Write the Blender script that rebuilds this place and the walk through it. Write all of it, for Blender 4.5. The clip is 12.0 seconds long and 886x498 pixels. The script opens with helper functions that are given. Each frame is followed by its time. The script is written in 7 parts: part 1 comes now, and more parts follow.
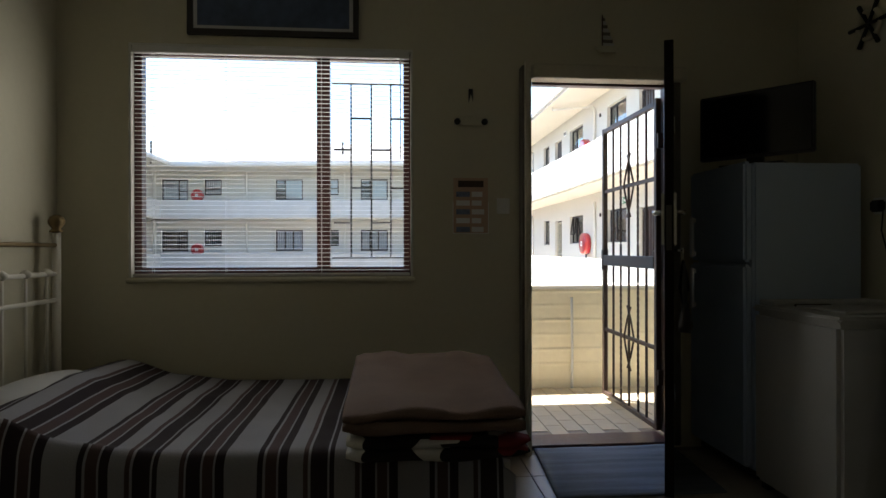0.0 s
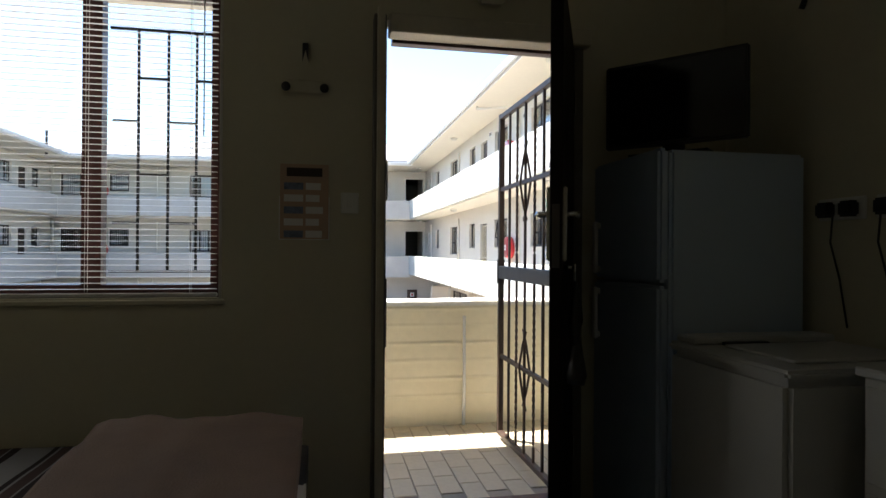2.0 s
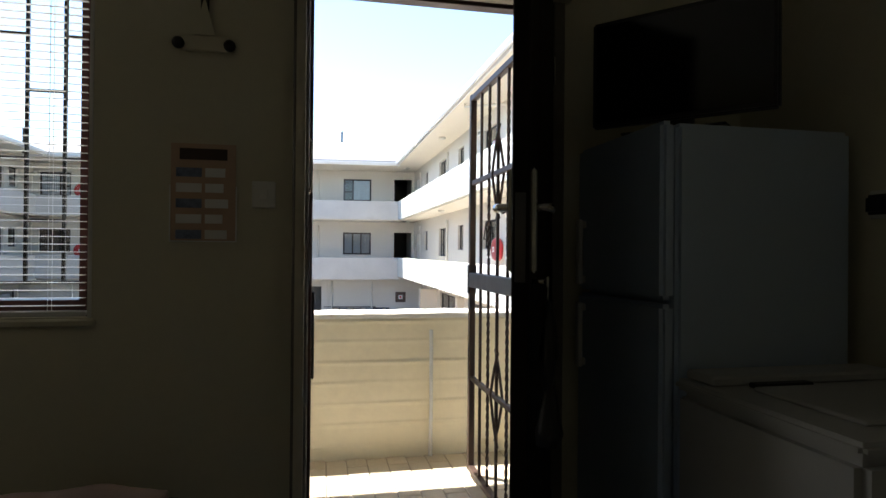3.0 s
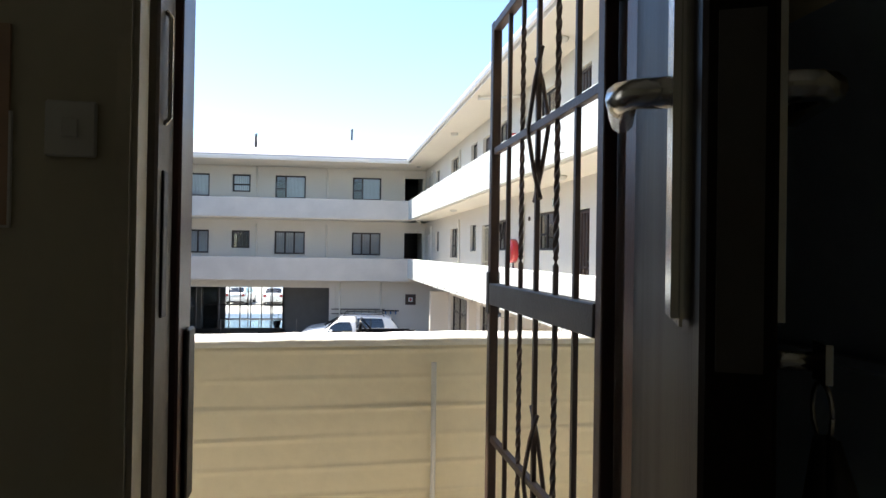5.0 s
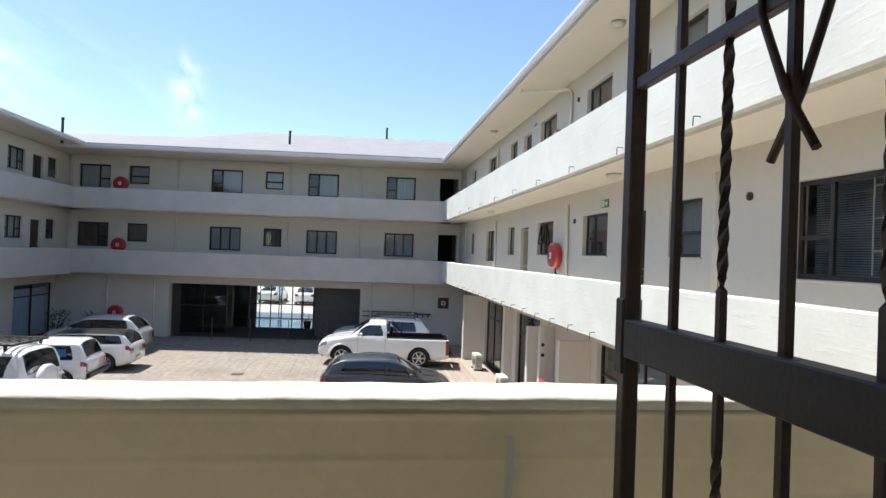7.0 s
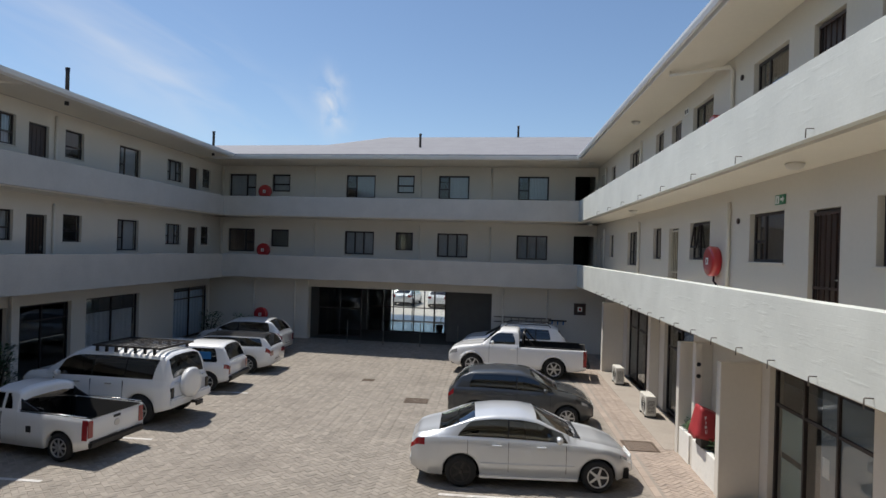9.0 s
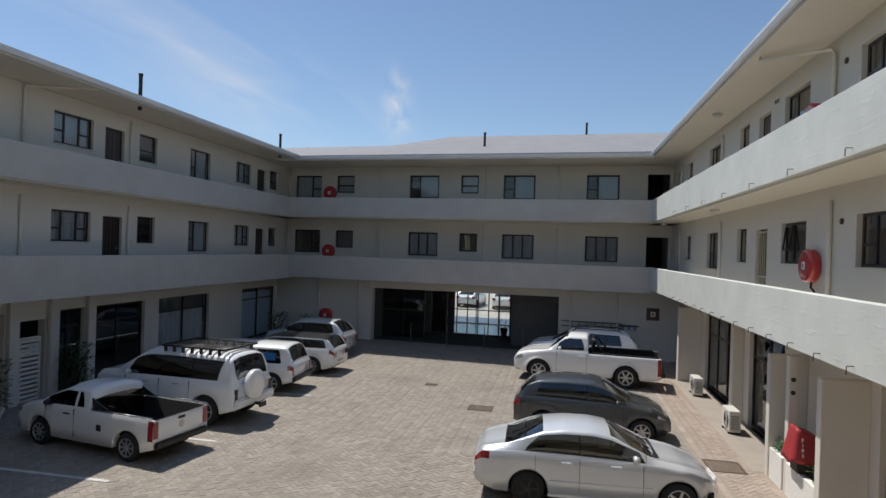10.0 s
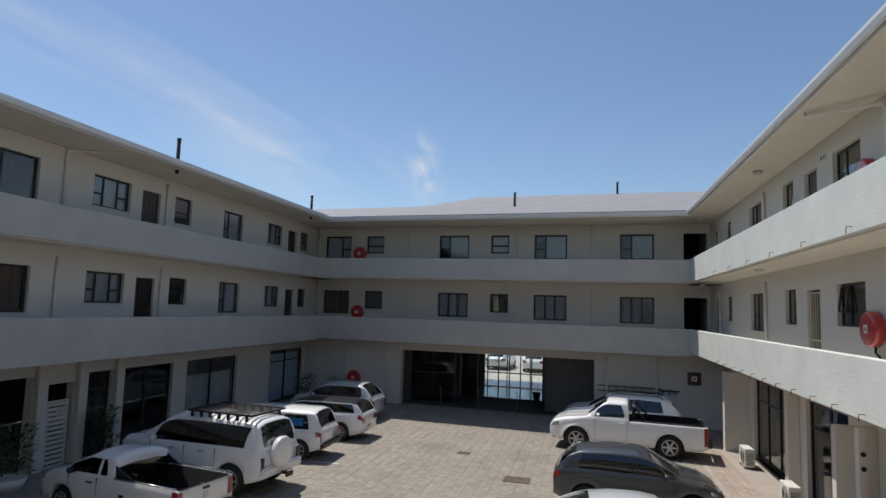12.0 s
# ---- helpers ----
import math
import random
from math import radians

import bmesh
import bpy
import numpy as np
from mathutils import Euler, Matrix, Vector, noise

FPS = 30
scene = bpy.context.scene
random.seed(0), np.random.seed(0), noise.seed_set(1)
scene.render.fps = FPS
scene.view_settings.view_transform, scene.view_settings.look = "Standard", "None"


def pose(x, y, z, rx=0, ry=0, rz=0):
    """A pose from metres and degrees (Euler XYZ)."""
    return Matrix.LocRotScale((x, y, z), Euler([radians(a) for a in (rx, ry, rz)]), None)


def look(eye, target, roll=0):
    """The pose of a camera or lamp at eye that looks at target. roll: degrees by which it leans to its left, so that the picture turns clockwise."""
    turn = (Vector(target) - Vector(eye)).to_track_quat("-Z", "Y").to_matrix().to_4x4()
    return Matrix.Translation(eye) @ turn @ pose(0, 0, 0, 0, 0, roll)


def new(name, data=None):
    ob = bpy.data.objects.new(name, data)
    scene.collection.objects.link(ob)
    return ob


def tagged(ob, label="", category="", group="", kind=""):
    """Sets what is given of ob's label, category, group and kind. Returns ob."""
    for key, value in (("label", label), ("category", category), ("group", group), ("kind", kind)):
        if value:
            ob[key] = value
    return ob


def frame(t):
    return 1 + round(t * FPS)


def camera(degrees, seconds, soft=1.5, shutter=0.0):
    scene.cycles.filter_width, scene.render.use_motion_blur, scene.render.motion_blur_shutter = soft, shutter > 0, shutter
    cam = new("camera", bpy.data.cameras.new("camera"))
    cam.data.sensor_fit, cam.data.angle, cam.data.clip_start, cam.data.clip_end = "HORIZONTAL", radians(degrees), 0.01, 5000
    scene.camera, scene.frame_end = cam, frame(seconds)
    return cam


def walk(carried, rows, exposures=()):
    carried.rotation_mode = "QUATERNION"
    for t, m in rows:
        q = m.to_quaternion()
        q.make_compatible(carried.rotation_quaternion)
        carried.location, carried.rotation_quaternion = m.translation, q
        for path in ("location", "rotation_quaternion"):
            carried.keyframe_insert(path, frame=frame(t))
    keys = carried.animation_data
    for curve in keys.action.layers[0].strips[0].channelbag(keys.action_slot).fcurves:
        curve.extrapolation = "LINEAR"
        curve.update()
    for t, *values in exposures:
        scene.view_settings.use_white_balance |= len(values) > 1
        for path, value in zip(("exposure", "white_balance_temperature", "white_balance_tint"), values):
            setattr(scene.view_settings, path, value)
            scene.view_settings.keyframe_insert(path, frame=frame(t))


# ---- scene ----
cam = camera(72.1, 12.0)
PATH = [
    (0, (0.519, 0.093, 1.109), (0.69, 2.086, 1.108), -0.1),
    (0.5, (0.698, 0.219, 1.134), (0.937, 2.205, 1.128), 0.0),
    (1, (0.83, 0.366, 1.128), (1.115, 2.345, 1.125), 0.1),
    (1.5, (0.942, 0.639, 1.131), (1.27, 2.612, 1.133), 0.3),
    (2, (1.032, 0.888, 1.152), (1.417, 2.851, 1.157), 0.4),
    (2.5, (1.189, 1.14, 1.167), (1.595, 3.098, 1.174), 0.4),
    (3, (1.297, 1.394, 1.166), (1.707, 3.352, 1.176), 0.5),
    (3.2, (1.354, 1.521, 1.18), (1.746, 3.482, 1.186), 0.8),
    (5, (1.52, 2.385, 1.163), (1.891, 4.35, 1.177), 0.9),
    (5.5, (1.507, 2.62, 1.17), (1.862, 4.588, 1.188), 1.5),
    (6, (1.52, 2.866, 1.172), (1.862, 4.836, 1.191), 1.0),
    (6.5, (1.541, 3.093, 1.167), (1.854, 5.069, 1.187), 1.6),
    (8.5, (1.64, 4.106, 1.26), (1.623, 6.106, 1.27), 1.6),
    (9, (1.68, 4.446, 1.302), (1.51, 6.439, 1.308), 1.7),
    (9.5, (1.701, 4.851, 1.333), (1.412, 6.83, 1.336), 1.8),
    (10, (1.594, 5.045, 1.345), (1.216, 7.008, 1.346), 1.8),
    (10.5, (1.433, 5.234, 1.37), (1.011, 7.189, 1.37), 1.8),
    (11, (1.4, 5.378, 1.346), (0.96, 7.329, 1.351), 2.0),
    (11.5, (1.378, 5.39, 1.366), (0.926, 7.338, 1.414), 1.9),
    (12, (1.339, 5.361, 1.377), (0.873, 7.296, 1.572), 1.8),
]
EXPOSURES = [(0, 2.15), (0.5, 2.1), (1.5, 1.96), (3.0, 1.9), (5.0, 1.53), (6.0, 1.23), (6.5, 0.99), (7.5, 0.5), (8.5, 0.07), (9.5, -0.2), (12, -0.2)]
walk(cam, [(t, look(eye, target, roll)) for t, eye, target, roll in PATH], EXPOSURES)

# ---- world and sun ----
WINDOW_WATTS = 2.1
SUN_DIR = Vector((-0.42, 0.27, 1.0)).normalized()
world = bpy.data.worlds.new("sky")
scene.world = world
world.use_nodes = True
wn, wl = world.node_tree.nodes, world.node_tree.links
sky = wn.new("ShaderNodeTexSky")
sky.sky_type, sky.sun_disc = "NISHITA", False
sky.sun_elevation = math.asin(SUN_DIR.z)
sky.sun_rotation = math.atan2(SUN_DIR.x, SUN_DIR.y)
sky.altitude, sky.air_density, sky.dust_density, sky.ozone_density = 20.0, 1.0, 0.25, 3.0
wl.new(sky.outputs[0], wn["Background"].inputs[0])
wn["Background"].inputs[1].default_value = 0.13
sun = new("sun", bpy.data.lights.new("sun", "SUN"))
sun.data.energy, sun.data.angle, sun.data.color = 4.9, radians(0.53), (1.0, 0.955, 0.89)
sun.matrix_world = look(SUN_DIR * 60, (0, 0, 0))
# sky light entering by the room's window
la = bpy.data.lights.new("window_light", "AREA")
la.shape, la.size, la.size_y, la.energy, la.color = "RECTANGLE", 1.4, 1.1, WINDOW_WATTS, (1.0, 0.97, 0.9)
new("window_light", la).matrix_world = look((-0.1, 3.435, 1.56), (-0.1, 0.0, 1.56))


# ---- materials ----
def mat(name, base, rough=0.6, metal=0.0, var=0.12, scale=3.0, fine=40.0, bump=0.15, island=0.0, spec=0.5, stretch=(1, 1, 1), stain=None, stain_amt=0.0):
    """A painted or raw surface with broad stains and fine grain."""
    m = bpy.data.materials.new(name)
    m.use_nodes = True
    n, l = m.node_tree.nodes, m.node_tree.links
    b = n["Principled BSDF"]
    b.inputs["Metallic"].default_value = metal
    b.inputs["Specular IOR Level"].default_value = spec
    co = n.new("ShaderNodeTexCoord")
    mp = n.new("ShaderNodeMapping")
    mp.inputs["Scale"].default_value = stretch
    l.new(co.outputs["Object"], mp.inputs[0])
    big, small = n.new("ShaderNodeTexNoise"), n.new("ShaderNodeTexNoise")
    big.inputs["Scale"].default_value, small.inputs["Scale"].default_value = scale, fine
    big.inputs["Detail"].default_value, small.inputs["Detail"].default_value = 6, 3
    l.new(mp.outputs[0], big.inputs["Vector"])
    l.new(mp.outputs[0], small.inputs["Vector"])
    add = n.new("ShaderNodeMath")
    add.operation = "MULTIPLY_ADD"
    l.new(small.outputs[0], add.inputs[0])
    add.inputs[1].default_value = 0.45
    l.new(big.outputs[0], add.inputs[2])
    rng = n.new("ShaderNodeMapRange")
    rng.inputs["From Min"].default_value, rng.inputs["From Max"].default_value = 0.4, 1.05
    rng.inputs["To Min"].default_value, rng.inputs["To Max"].default_value = 1 - var, 1 + var
    l.new(add.outputs[0], rng.inputs[0])
    last = rng.outputs[0]
    if island:
        g = n.new("ShaderNodeNewGeometry")
        ir = n.new("ShaderNodeMapRange")
        ir.inputs["To Min"].default_value, ir.inputs["To Max"].default_value = 1 - island, 1 + island
        l.new(g.outputs["Random Per Island"], ir.inputs[0])
        mu = n.new("ShaderNodeMath")
        mu.operation = "MULTIPLY"
        l.new(last, mu.inputs[0])
        l.new(ir.outputs[0], mu.inputs[1])
        last = mu.outputs[0]
    sc = n.new("ShaderNodeVectorMath")
    sc.operation = "SCALE"
    sc.inputs[0].default_value = base
    l.new(last, sc.inputs["Scale"])
    colour = sc.outputs[0]
    if stain:
        th = n.new("ShaderNodeMapRange")
        th.inputs["From Min"].default_value, th.inputs["From Max"].default_value = 0.5, 0.75
        th.inputs["To Max"].default_value = stain_amt
        l.new(big.outputs[0], th.inputs[0])
        mx = n.new("ShaderNodeMix")
        mx.data_type = "RGBA"
        l.new(th.outputs[0], mx.inputs[0])
        l.new(colour, mx.inputs[6])
        mx.inputs[7].default_value = (*stain, 1)
        colour = mx.outputs[2]
    l.new(colour, b.inputs["Base Color"])
    rr = n.new("ShaderNodeMapRange")
    rr.inputs["To Min"].default_value, rr.inputs["To Max"].default_value = max(0.02, rough - 0.08), min(1, rough + 0.08)
    l.new(big.outputs[0], rr.inputs[0])
    l.new(rr.outputs[0], b.inputs["Roughness"])
    if bump:
        bp = n.new("ShaderNodeBump")
        bp.inputs["Strength"].default_value, bp.inputs["Distance"].default_value = bump, 0.01
        l.new(add.outputs[0], bp.inputs["Height"])
        l.new(bp.outputs[0], b.inputs["Normal"])
    return m


def coursed(name, base, rough=0.7, w=0.34, h=0.085, depth=0.3, var=0.1, axis="x", weight=-0.7):
    """Painted brickwork: the courses show faintly through the paint."""
    m = mat(name, base, rough, var=var, scale=1.4, fine=25, bump=0)
    n, l = m.node_tree.nodes, m.node_tree.links
    co = n.new("ShaderNodeTexCoord")
    sp, cb = n.new("ShaderNodeSeparateXYZ"), n.new("ShaderNodeCombineXYZ")
    l.new(co.outputs["Object"], sp.inputs[0])
    l.new(sp.outputs[0 if axis == "x" else 1], cb.inputs[0])
    l.new(sp.outputs[2], cb.inputs[1])
    wob = n.new("ShaderNodeTexNoise")
    wob.inputs["Scale"].default_value = 1.7
    ad = n.new("ShaderNodeVectorMath")
    ad.operation = "MULTIPLY_ADD"
    l.new(wob.outputs[1], ad.inputs[0])
    ad.inputs[1].default_value = (0.05, 0.03, 0)
    l.new(cb.outputs[0], ad.inputs[2])
    br = n.new("ShaderNodeTexBrick")
    br.inputs["Scale"].default_value = 1.0
    br.inputs["Brick Width"].default_value, br.inputs["Row Height"].default_value = w, h
    br.inputs["Mortar Size"].default_value, br.inputs["Mortar Smooth"].default_value = 0.008, 1.0
    l.new(ad.outputs[0], br.inputs["Vector"])
    ns = n.new("ShaderNodeTexNoise")
    ns.inputs["Scale"].default_value, ns.inputs["Detail"].default_value = 9.0, 5
    sm = n.new("ShaderNodeMapping")
    sm.inputs["Scale"].default_value = (0.22, 1.3, 1) if weight > -0.5 else (1, 1, 1)
    l.new(ad.outputs[0], sm.inputs[0])
    l.new(sm.outputs[0], ns.inputs["Vector"])
    mm = n.new("ShaderNodeMath")
    mm.operation = "MULTIPLY_ADD"
    l.new(br.outputs["Fac"], mm.inputs[0])
    mm.inputs[1].default_value = weight
    if weight > -0.5:
        sr = n.new("ShaderNodeMapRange")
        sr.inputs["From Min"].default_value, sr.inputs["From Max"].default_value = 0.56, 0.72
        l.new(ns.outputs[0], sr.inputs[0])
        l.new(sr.outputs[0], mm.inputs[2])
    else:
        l.new(ns.outputs[0], mm.inputs[2])
    bp = n.new("ShaderNodeBump")
    bp.inputs["Strength"].default_value, bp.inputs["Distance"].default_value = depth, 0.012
    l.new(mm.outputs[0], bp.inputs["Height"])
    l.new(bp.outputs[0], n["Principled BSDF"].inputs["Normal"])
    return m


def glass(name, tint=(0.97, 1.0, 0.99), rough=0.0, ior=1.45, coat=0.0):
    m = bpy.data.materials.new(name)
    m.use_nodes = True
    b = m.node_tree.nodes["Principled BSDF"]
    b.inputs["Base Color"].default_value = (*tint, 1)
    b.inputs["Roughness"].default_value = rough
    b.inputs["Transmission Weight"].default_value = 1.0
    b.inputs["IOR"].default_value = ior
    b.inputs["Coat Weight"].default_value = coat
    return m


def paint(name, base, metal=0.0, rough=0.35, coat=1.0):
    m = mat(name, base, rough, metal, var=0.03, scale=1.5, fine=60, bump=0.0)
    b = m.node_tree.nodes["Principled BSDF"]
    b.inputs["Coat Weight"].default_value = coat
    b.inputs["Coat Roughness"].default_value = 0.04
    return m


M_CREAM_IN = mat("cream_room_wall_paint", (0.62, 0.58, 0.44), 0.75, var=0.06, scale=1.2, fine=30, bump=0.1)
M_CEIL_IN = mat("white_ceiling_paint", (0.7, 0.69, 0.64), 0.8, var=0.04, bump=0.05)
M_FLOOR_IN = mat("beige_floor_tile", (0.34, 0.3, 0.25), 0.35, var=0.15, scale=4, fine=60, bump=0.05)
M_WALL = mat("off_white_wall_paint", (0.68, 0.64, 0.565), 0.7, var=0.05, scale=0.7, fine=14, bump=0.12, stain=(0.6, 0.56, 0.5), stain_amt=0.18)
M_SOFFIT = mat("cream_soffit_paint", (0.74, 0.69, 0.59), 0.75, var=0.05, scale=0.6, fine=10, bump=0.08)
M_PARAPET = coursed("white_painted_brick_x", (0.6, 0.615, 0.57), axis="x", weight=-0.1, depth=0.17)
# Same paint as above with the shade of far and left wings mixed in.
M_PARAPET_SHADED = coursed("shaded_white_brick_x", (0.52, 0.495, 0.45), axis="x", weight=-0.1, depth=0.1)
M_BALC_WALL = mat("cream_painted_parapet", (0.84, 0.77, 0.59), 0.75, var=0.09, scale=2.2, fine=22, bump=0.3, stain=(0.66, 0.57, 0.39), stain_amt=0.25)
M_CAP = mat("weathered_white_cap_paint", (0.82, 0.8, 0.74), 0.75, var=0.1, scale=6, fine=40, bump=0.4, stain=(0.5, 0.46, 0.4), stain_amt=0.3)
M_APRON = mat("tan_grey_concrete", (0.36, 0.315, 0.265), 0.85, var=0.2, scale=1.5, fine=25, bump=0.2, stain=(0.24, 0.2, 0.17), stain_amt=0.5)
M_BALC_TILE = mat("buff_clay_floor_tile", (0.5, 0.43, 0.32), 0.6, var=0.12, scale=3, fine=35, bump=0.2, island=0.12)
M_SAND = mat("sandy_joint_fill", (0.3, 0.26, 0.22), 0.95, var=0.15, bump=0.2)
M_GROUT = mat("grey_grout", (0.25, 0.22, 0.18), 0.9, var=0.15, bump=0.2)
M_PAVER = mat("pinkish_grey_paving_brick", (0.3, 0.265, 0.222), 0.85, var=0.28, scale=0.4, fine=9, bump=0.25, island=0.13, stain=(0.17, 0.148, 0.125), stain_amt=0.75)
M_PAVER_R = mat("red_brown_paving_brick", (0.37, 0.3, 0.245), 0.85, var=0.14, scale=0.6, fine=12, bump=0.25, island=0.1)
M_ROOF = coursed("pale_grey_roof_tile", (0.26, 0.255, 0.265), 0.8, w=0.42, h=0.3, depth=1.0, var=0.14)
M_GUTTER = mat("white_gutter_paint", (0.74, 0.74, 0.73), 0.45, var=0.06, bump=0.03)
M_PIPE = mat("cream_pipe_paint", (0.74, 0.7, 0.62), 0.5, var=0.06, bump=0.05)
M_DARKFRAME = mat("dark_brown_steel_frame", (0.035, 0.026, 0.024), 0.45, var=0.25, scale=5, fine=60, bump=0.08)
M_BLACKIRON = mat("black_painted_iron", (0.022, 0.018, 0.016), 0.5, var=0.25, scale=8, fine=90, bump=0.2)
M_BROWNIRON = mat("brown_painted_iron", (0.055, 0.03, 0.022), 0.5, var=0.3, scale=8, fine=90, bump=0.2)
M_MAHOG = mat("dark_red_varnished_wood", (0.06, 0.018, 0.014), 0.35, var=0.3, scale=3, fine=50, bump=0.1, stretch=(6, 6, 0.6))
M_DOORWOOD = mat("dark_brown_door_paint", (0.06, 0.035, 0.025), 0.4, var=0.2, scale=2, fine=40, bump=0.12, stretch=(5, 5, 0.5))
M_LEAFWOOD = mat("near_black_stained_wood", (0.012, 0.008, 0.006), 0.5, spec=0.12, var=0.25, scale=2, fine=40, bump=0.12, stretch=(5, 5, 0.5))
M_STEELFRAME = mat("cream_steel_door_frame", (0.62, 0.57, 0.44), 0.45, var=0.12, scale=6, fine=50, bump=0.1)
M_JAMB = mat("worn_grey_brown_paint", (0.16, 0.14, 0.12), 0.5, var=0.25, scale=7, fine=50, bump=0.15)
M_CHROME = mat("worn_chrome", (0.62, 0.62, 0.6), 0.22, 1.0, var=0.1, bump=0.03)
M_DULLMETAL = mat("dull_dark_metal", (0.11, 0.105, 0.1), 0.5, 1.0, var=0.15, bump=0.03)
M_BRASS = mat("aged_brass", (0.22, 0.16, 0.08), 0.5, 1.0, var=0.2, bump=0.05)
M_WHITEMETAL = mat("white_enamel_tube", (0.72, 0.69, 0.6), 0.35, var=0.05, bump=0.02)
# Blue sky light from the doorway is mixed into this enamel colour.
M_FRIDGE = mat("sky_tinted_white_enamel", (0.52, 0.63, 0.78), 0.32, var=0.03, scale=1, fine=80, bump=0.02)
M_APPL = mat("white_enamel", (0.5, 0.5, 0.49), 0.35, var=0.03, bump=0.02)
M_BLACKPLASTIC = mat("black_plastic", (0.012, 0.012, 0.013), 0.4, var=0.1, bump=0.02)
M_SCREEN = mat("black_glossy_screen", (0.004, 0.004, 0.005), 0.12, var=0.02, bump=0)
M_RED = paint("red_enamel", (0.5, 0.015, 0.02))
M_REDCLOTH = mat("dark_red_vinyl_cover", (0.36, 0.03, 0.035), 0.55, var=0.15, scale=5, fine=50, bump=0.3)
M_WHITEPLASTIC = mat("white_plastic", (0.75, 0.75, 0.72), 0.4, var=0.03, bump=0.02)
M_GREENSIGN = mat("green_sign_enamel", (0.02, 0.2, 0.08), 0.4, var=0.05, bump=0)
M_PLAINWHITE = mat("white_sign_paint", (0.8, 0.8, 0.78), 0.5, var=0.03, bump=0)
M_CURTAIN = mat("white_net_curtain", (0.5, 0.52, 0.56), 0.9, var=0.06, scale=4, fine=80, bump=0.1)
M_CURTAIN_D = mat("dim_brown_curtain", (0.16, 0.11, 0.09), 0.9, var=0.15, scale=4, fine=80, bump=0.1)
M_BLIND = mat("white_metal_blind_slat", (0.74, 0.73, 0.7), 0.4, var=0.05, bump=0.02)
M_BLANKET = mat("brown_fleece", (0.17, 0.112, 0.085), 0.95, var=0.15, scale=7, fine=160, bump=0.6)
M_SHEET = mat("white_cotton", (0.6, 0.6, 0.6), 0.9, var=0.06, scale=6, fine=200, bump=0.2)
M_MAT = mat("grey_blue_woven_mat", (0.15, 0.17, 0.2), 0.95, var=0.6, scale=1.6, fine=60, bump=0.4, stretch=(0.4, 9, 1))
M_SOIL = mat("dark_soil", (0.05, 0.035, 0.025), 0.95, var=0.3, bump=0.5)
M_LEAF = mat("green_leaves", (0.05, 0.1, 0.035), 0.6, var=0.3, scale=6, fine=30, bump=0.1, island=0.3)
M_GLASS = glass("clear_window_glass")
M_GLASS_D = glass("grey_tinted_glass", (0.45, 0.5, 0.52))
M_CARGLASS = glass("dark_car_glass", (0.025, 0.03, 0.032), ior=1.62, coat=1.0)
M_TYRE = mat("black_rubber", (0.018, 0.018, 0.018), 0.85, var=0.2, scale=8, fine=60, bump=0.3)
M_ALLOY = mat("silver_alloy", (0.55, 0.55, 0.55), 0.35, 0.9, var=0.08, bump=0.03)
M_TAIL = paint("red_lamp_lens", (0.26, 0.008, 0.01), rough=0.2)
M_HEAD = paint("clear_lamp_lens", (0.55, 0.57, 0.58), metal=0.6, rough=0.12)
M_CARWHITE = paint("white_car_paint", (0.84, 0.84, 0.83))
M_CARSILVER = paint("silver_car_paint", (0.63, 0.65, 0.67), metal=0.35, rough=0.36)
M_CARGREY = paint("dark_grey_car_paint", (0.055, 0.06, 0.065), metal=0.5, rough=0.4)
M_CARBLACK = paint("black_car_paint", (0.012, 0.012, 0.014))
M_UNDER = mat("black_underbody", (0.008, 0.008, 0.008), 0.9, var=0.2, bump=0.2)
M_PLATE = mat("white_number_plate", (0.7, 0.7, 0.68), 0.5, var=0.05, bump=0)
M_LINE = mat("worn_white_road_paint", (0.62, 0.6, 0.57), 0.8, var=0.35, scale=3, fine=18, bump=0.2, stain=(0.35, 0.3, 0.26), stain_amt=0.8)
M_IRONGRATE = mat("rusty_iron_grate", (0.12, 0.085, 0.06), 0.8, var=0.3, scale=5, fine=40, bump=0.4)
M_BLUE = mat("blue_sign_film", (0.02, 0.16, 0.42), 0.4, var=0.05, bump=0)
M_AC = mat("ivory_unit_enamel", (0.66, 0.64, 0.58), 0.5, var=0.06, bump=0.05)
M_LAMP = mat("frosted_lamp_glass", (0.62, 0.6, 0.54), 0.4, var=0.05, bump=0)
M_LOBBYFLOOR = mat("polished_lobby_tile", (0.16, 0.16, 0.165), 0.16, var=0.12, scale=2, fine=20, bump=0.02)
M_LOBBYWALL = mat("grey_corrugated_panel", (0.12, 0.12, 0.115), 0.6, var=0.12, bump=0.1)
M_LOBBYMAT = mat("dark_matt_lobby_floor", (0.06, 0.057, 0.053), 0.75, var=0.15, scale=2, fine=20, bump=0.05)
# Porch has no roof; its bluish shade is put into the colour.
M_PORCH_SHADE = mat("shade_blue_porch_tile", (0.1, 0.125, 0.165), 0.35, var=0.12, scale=2, fine=20, bump=0.03)
M_STREET = mat("pale_street_paving", (0.46, 0.42, 0.37), 0.85, var=0.15, scale=0.5, fine=6, bump=0.1)
M_FILM = mat("grey_perforated_film", (0.3, 0.33, 0.35), 0.6, var=0.08, scale=2, fine=120, bump=0.1)
M_DOORFILM = mat("pale_green_film", (0.34, 0.42, 0.37), 0.6, var=0.08, scale=2, fine=40, bump=0.05)
M_PHOTO = mat("printed_blue_grey_photograph", (0.16, 0.2, 0.3), 0.5, var=0.6, scale=30, fine=90, bump=0)
M_PAPER = mat("printed_pale_orange_paper", (0.55, 0.38, 0.27), 0.7, var=0.1, bump=0)
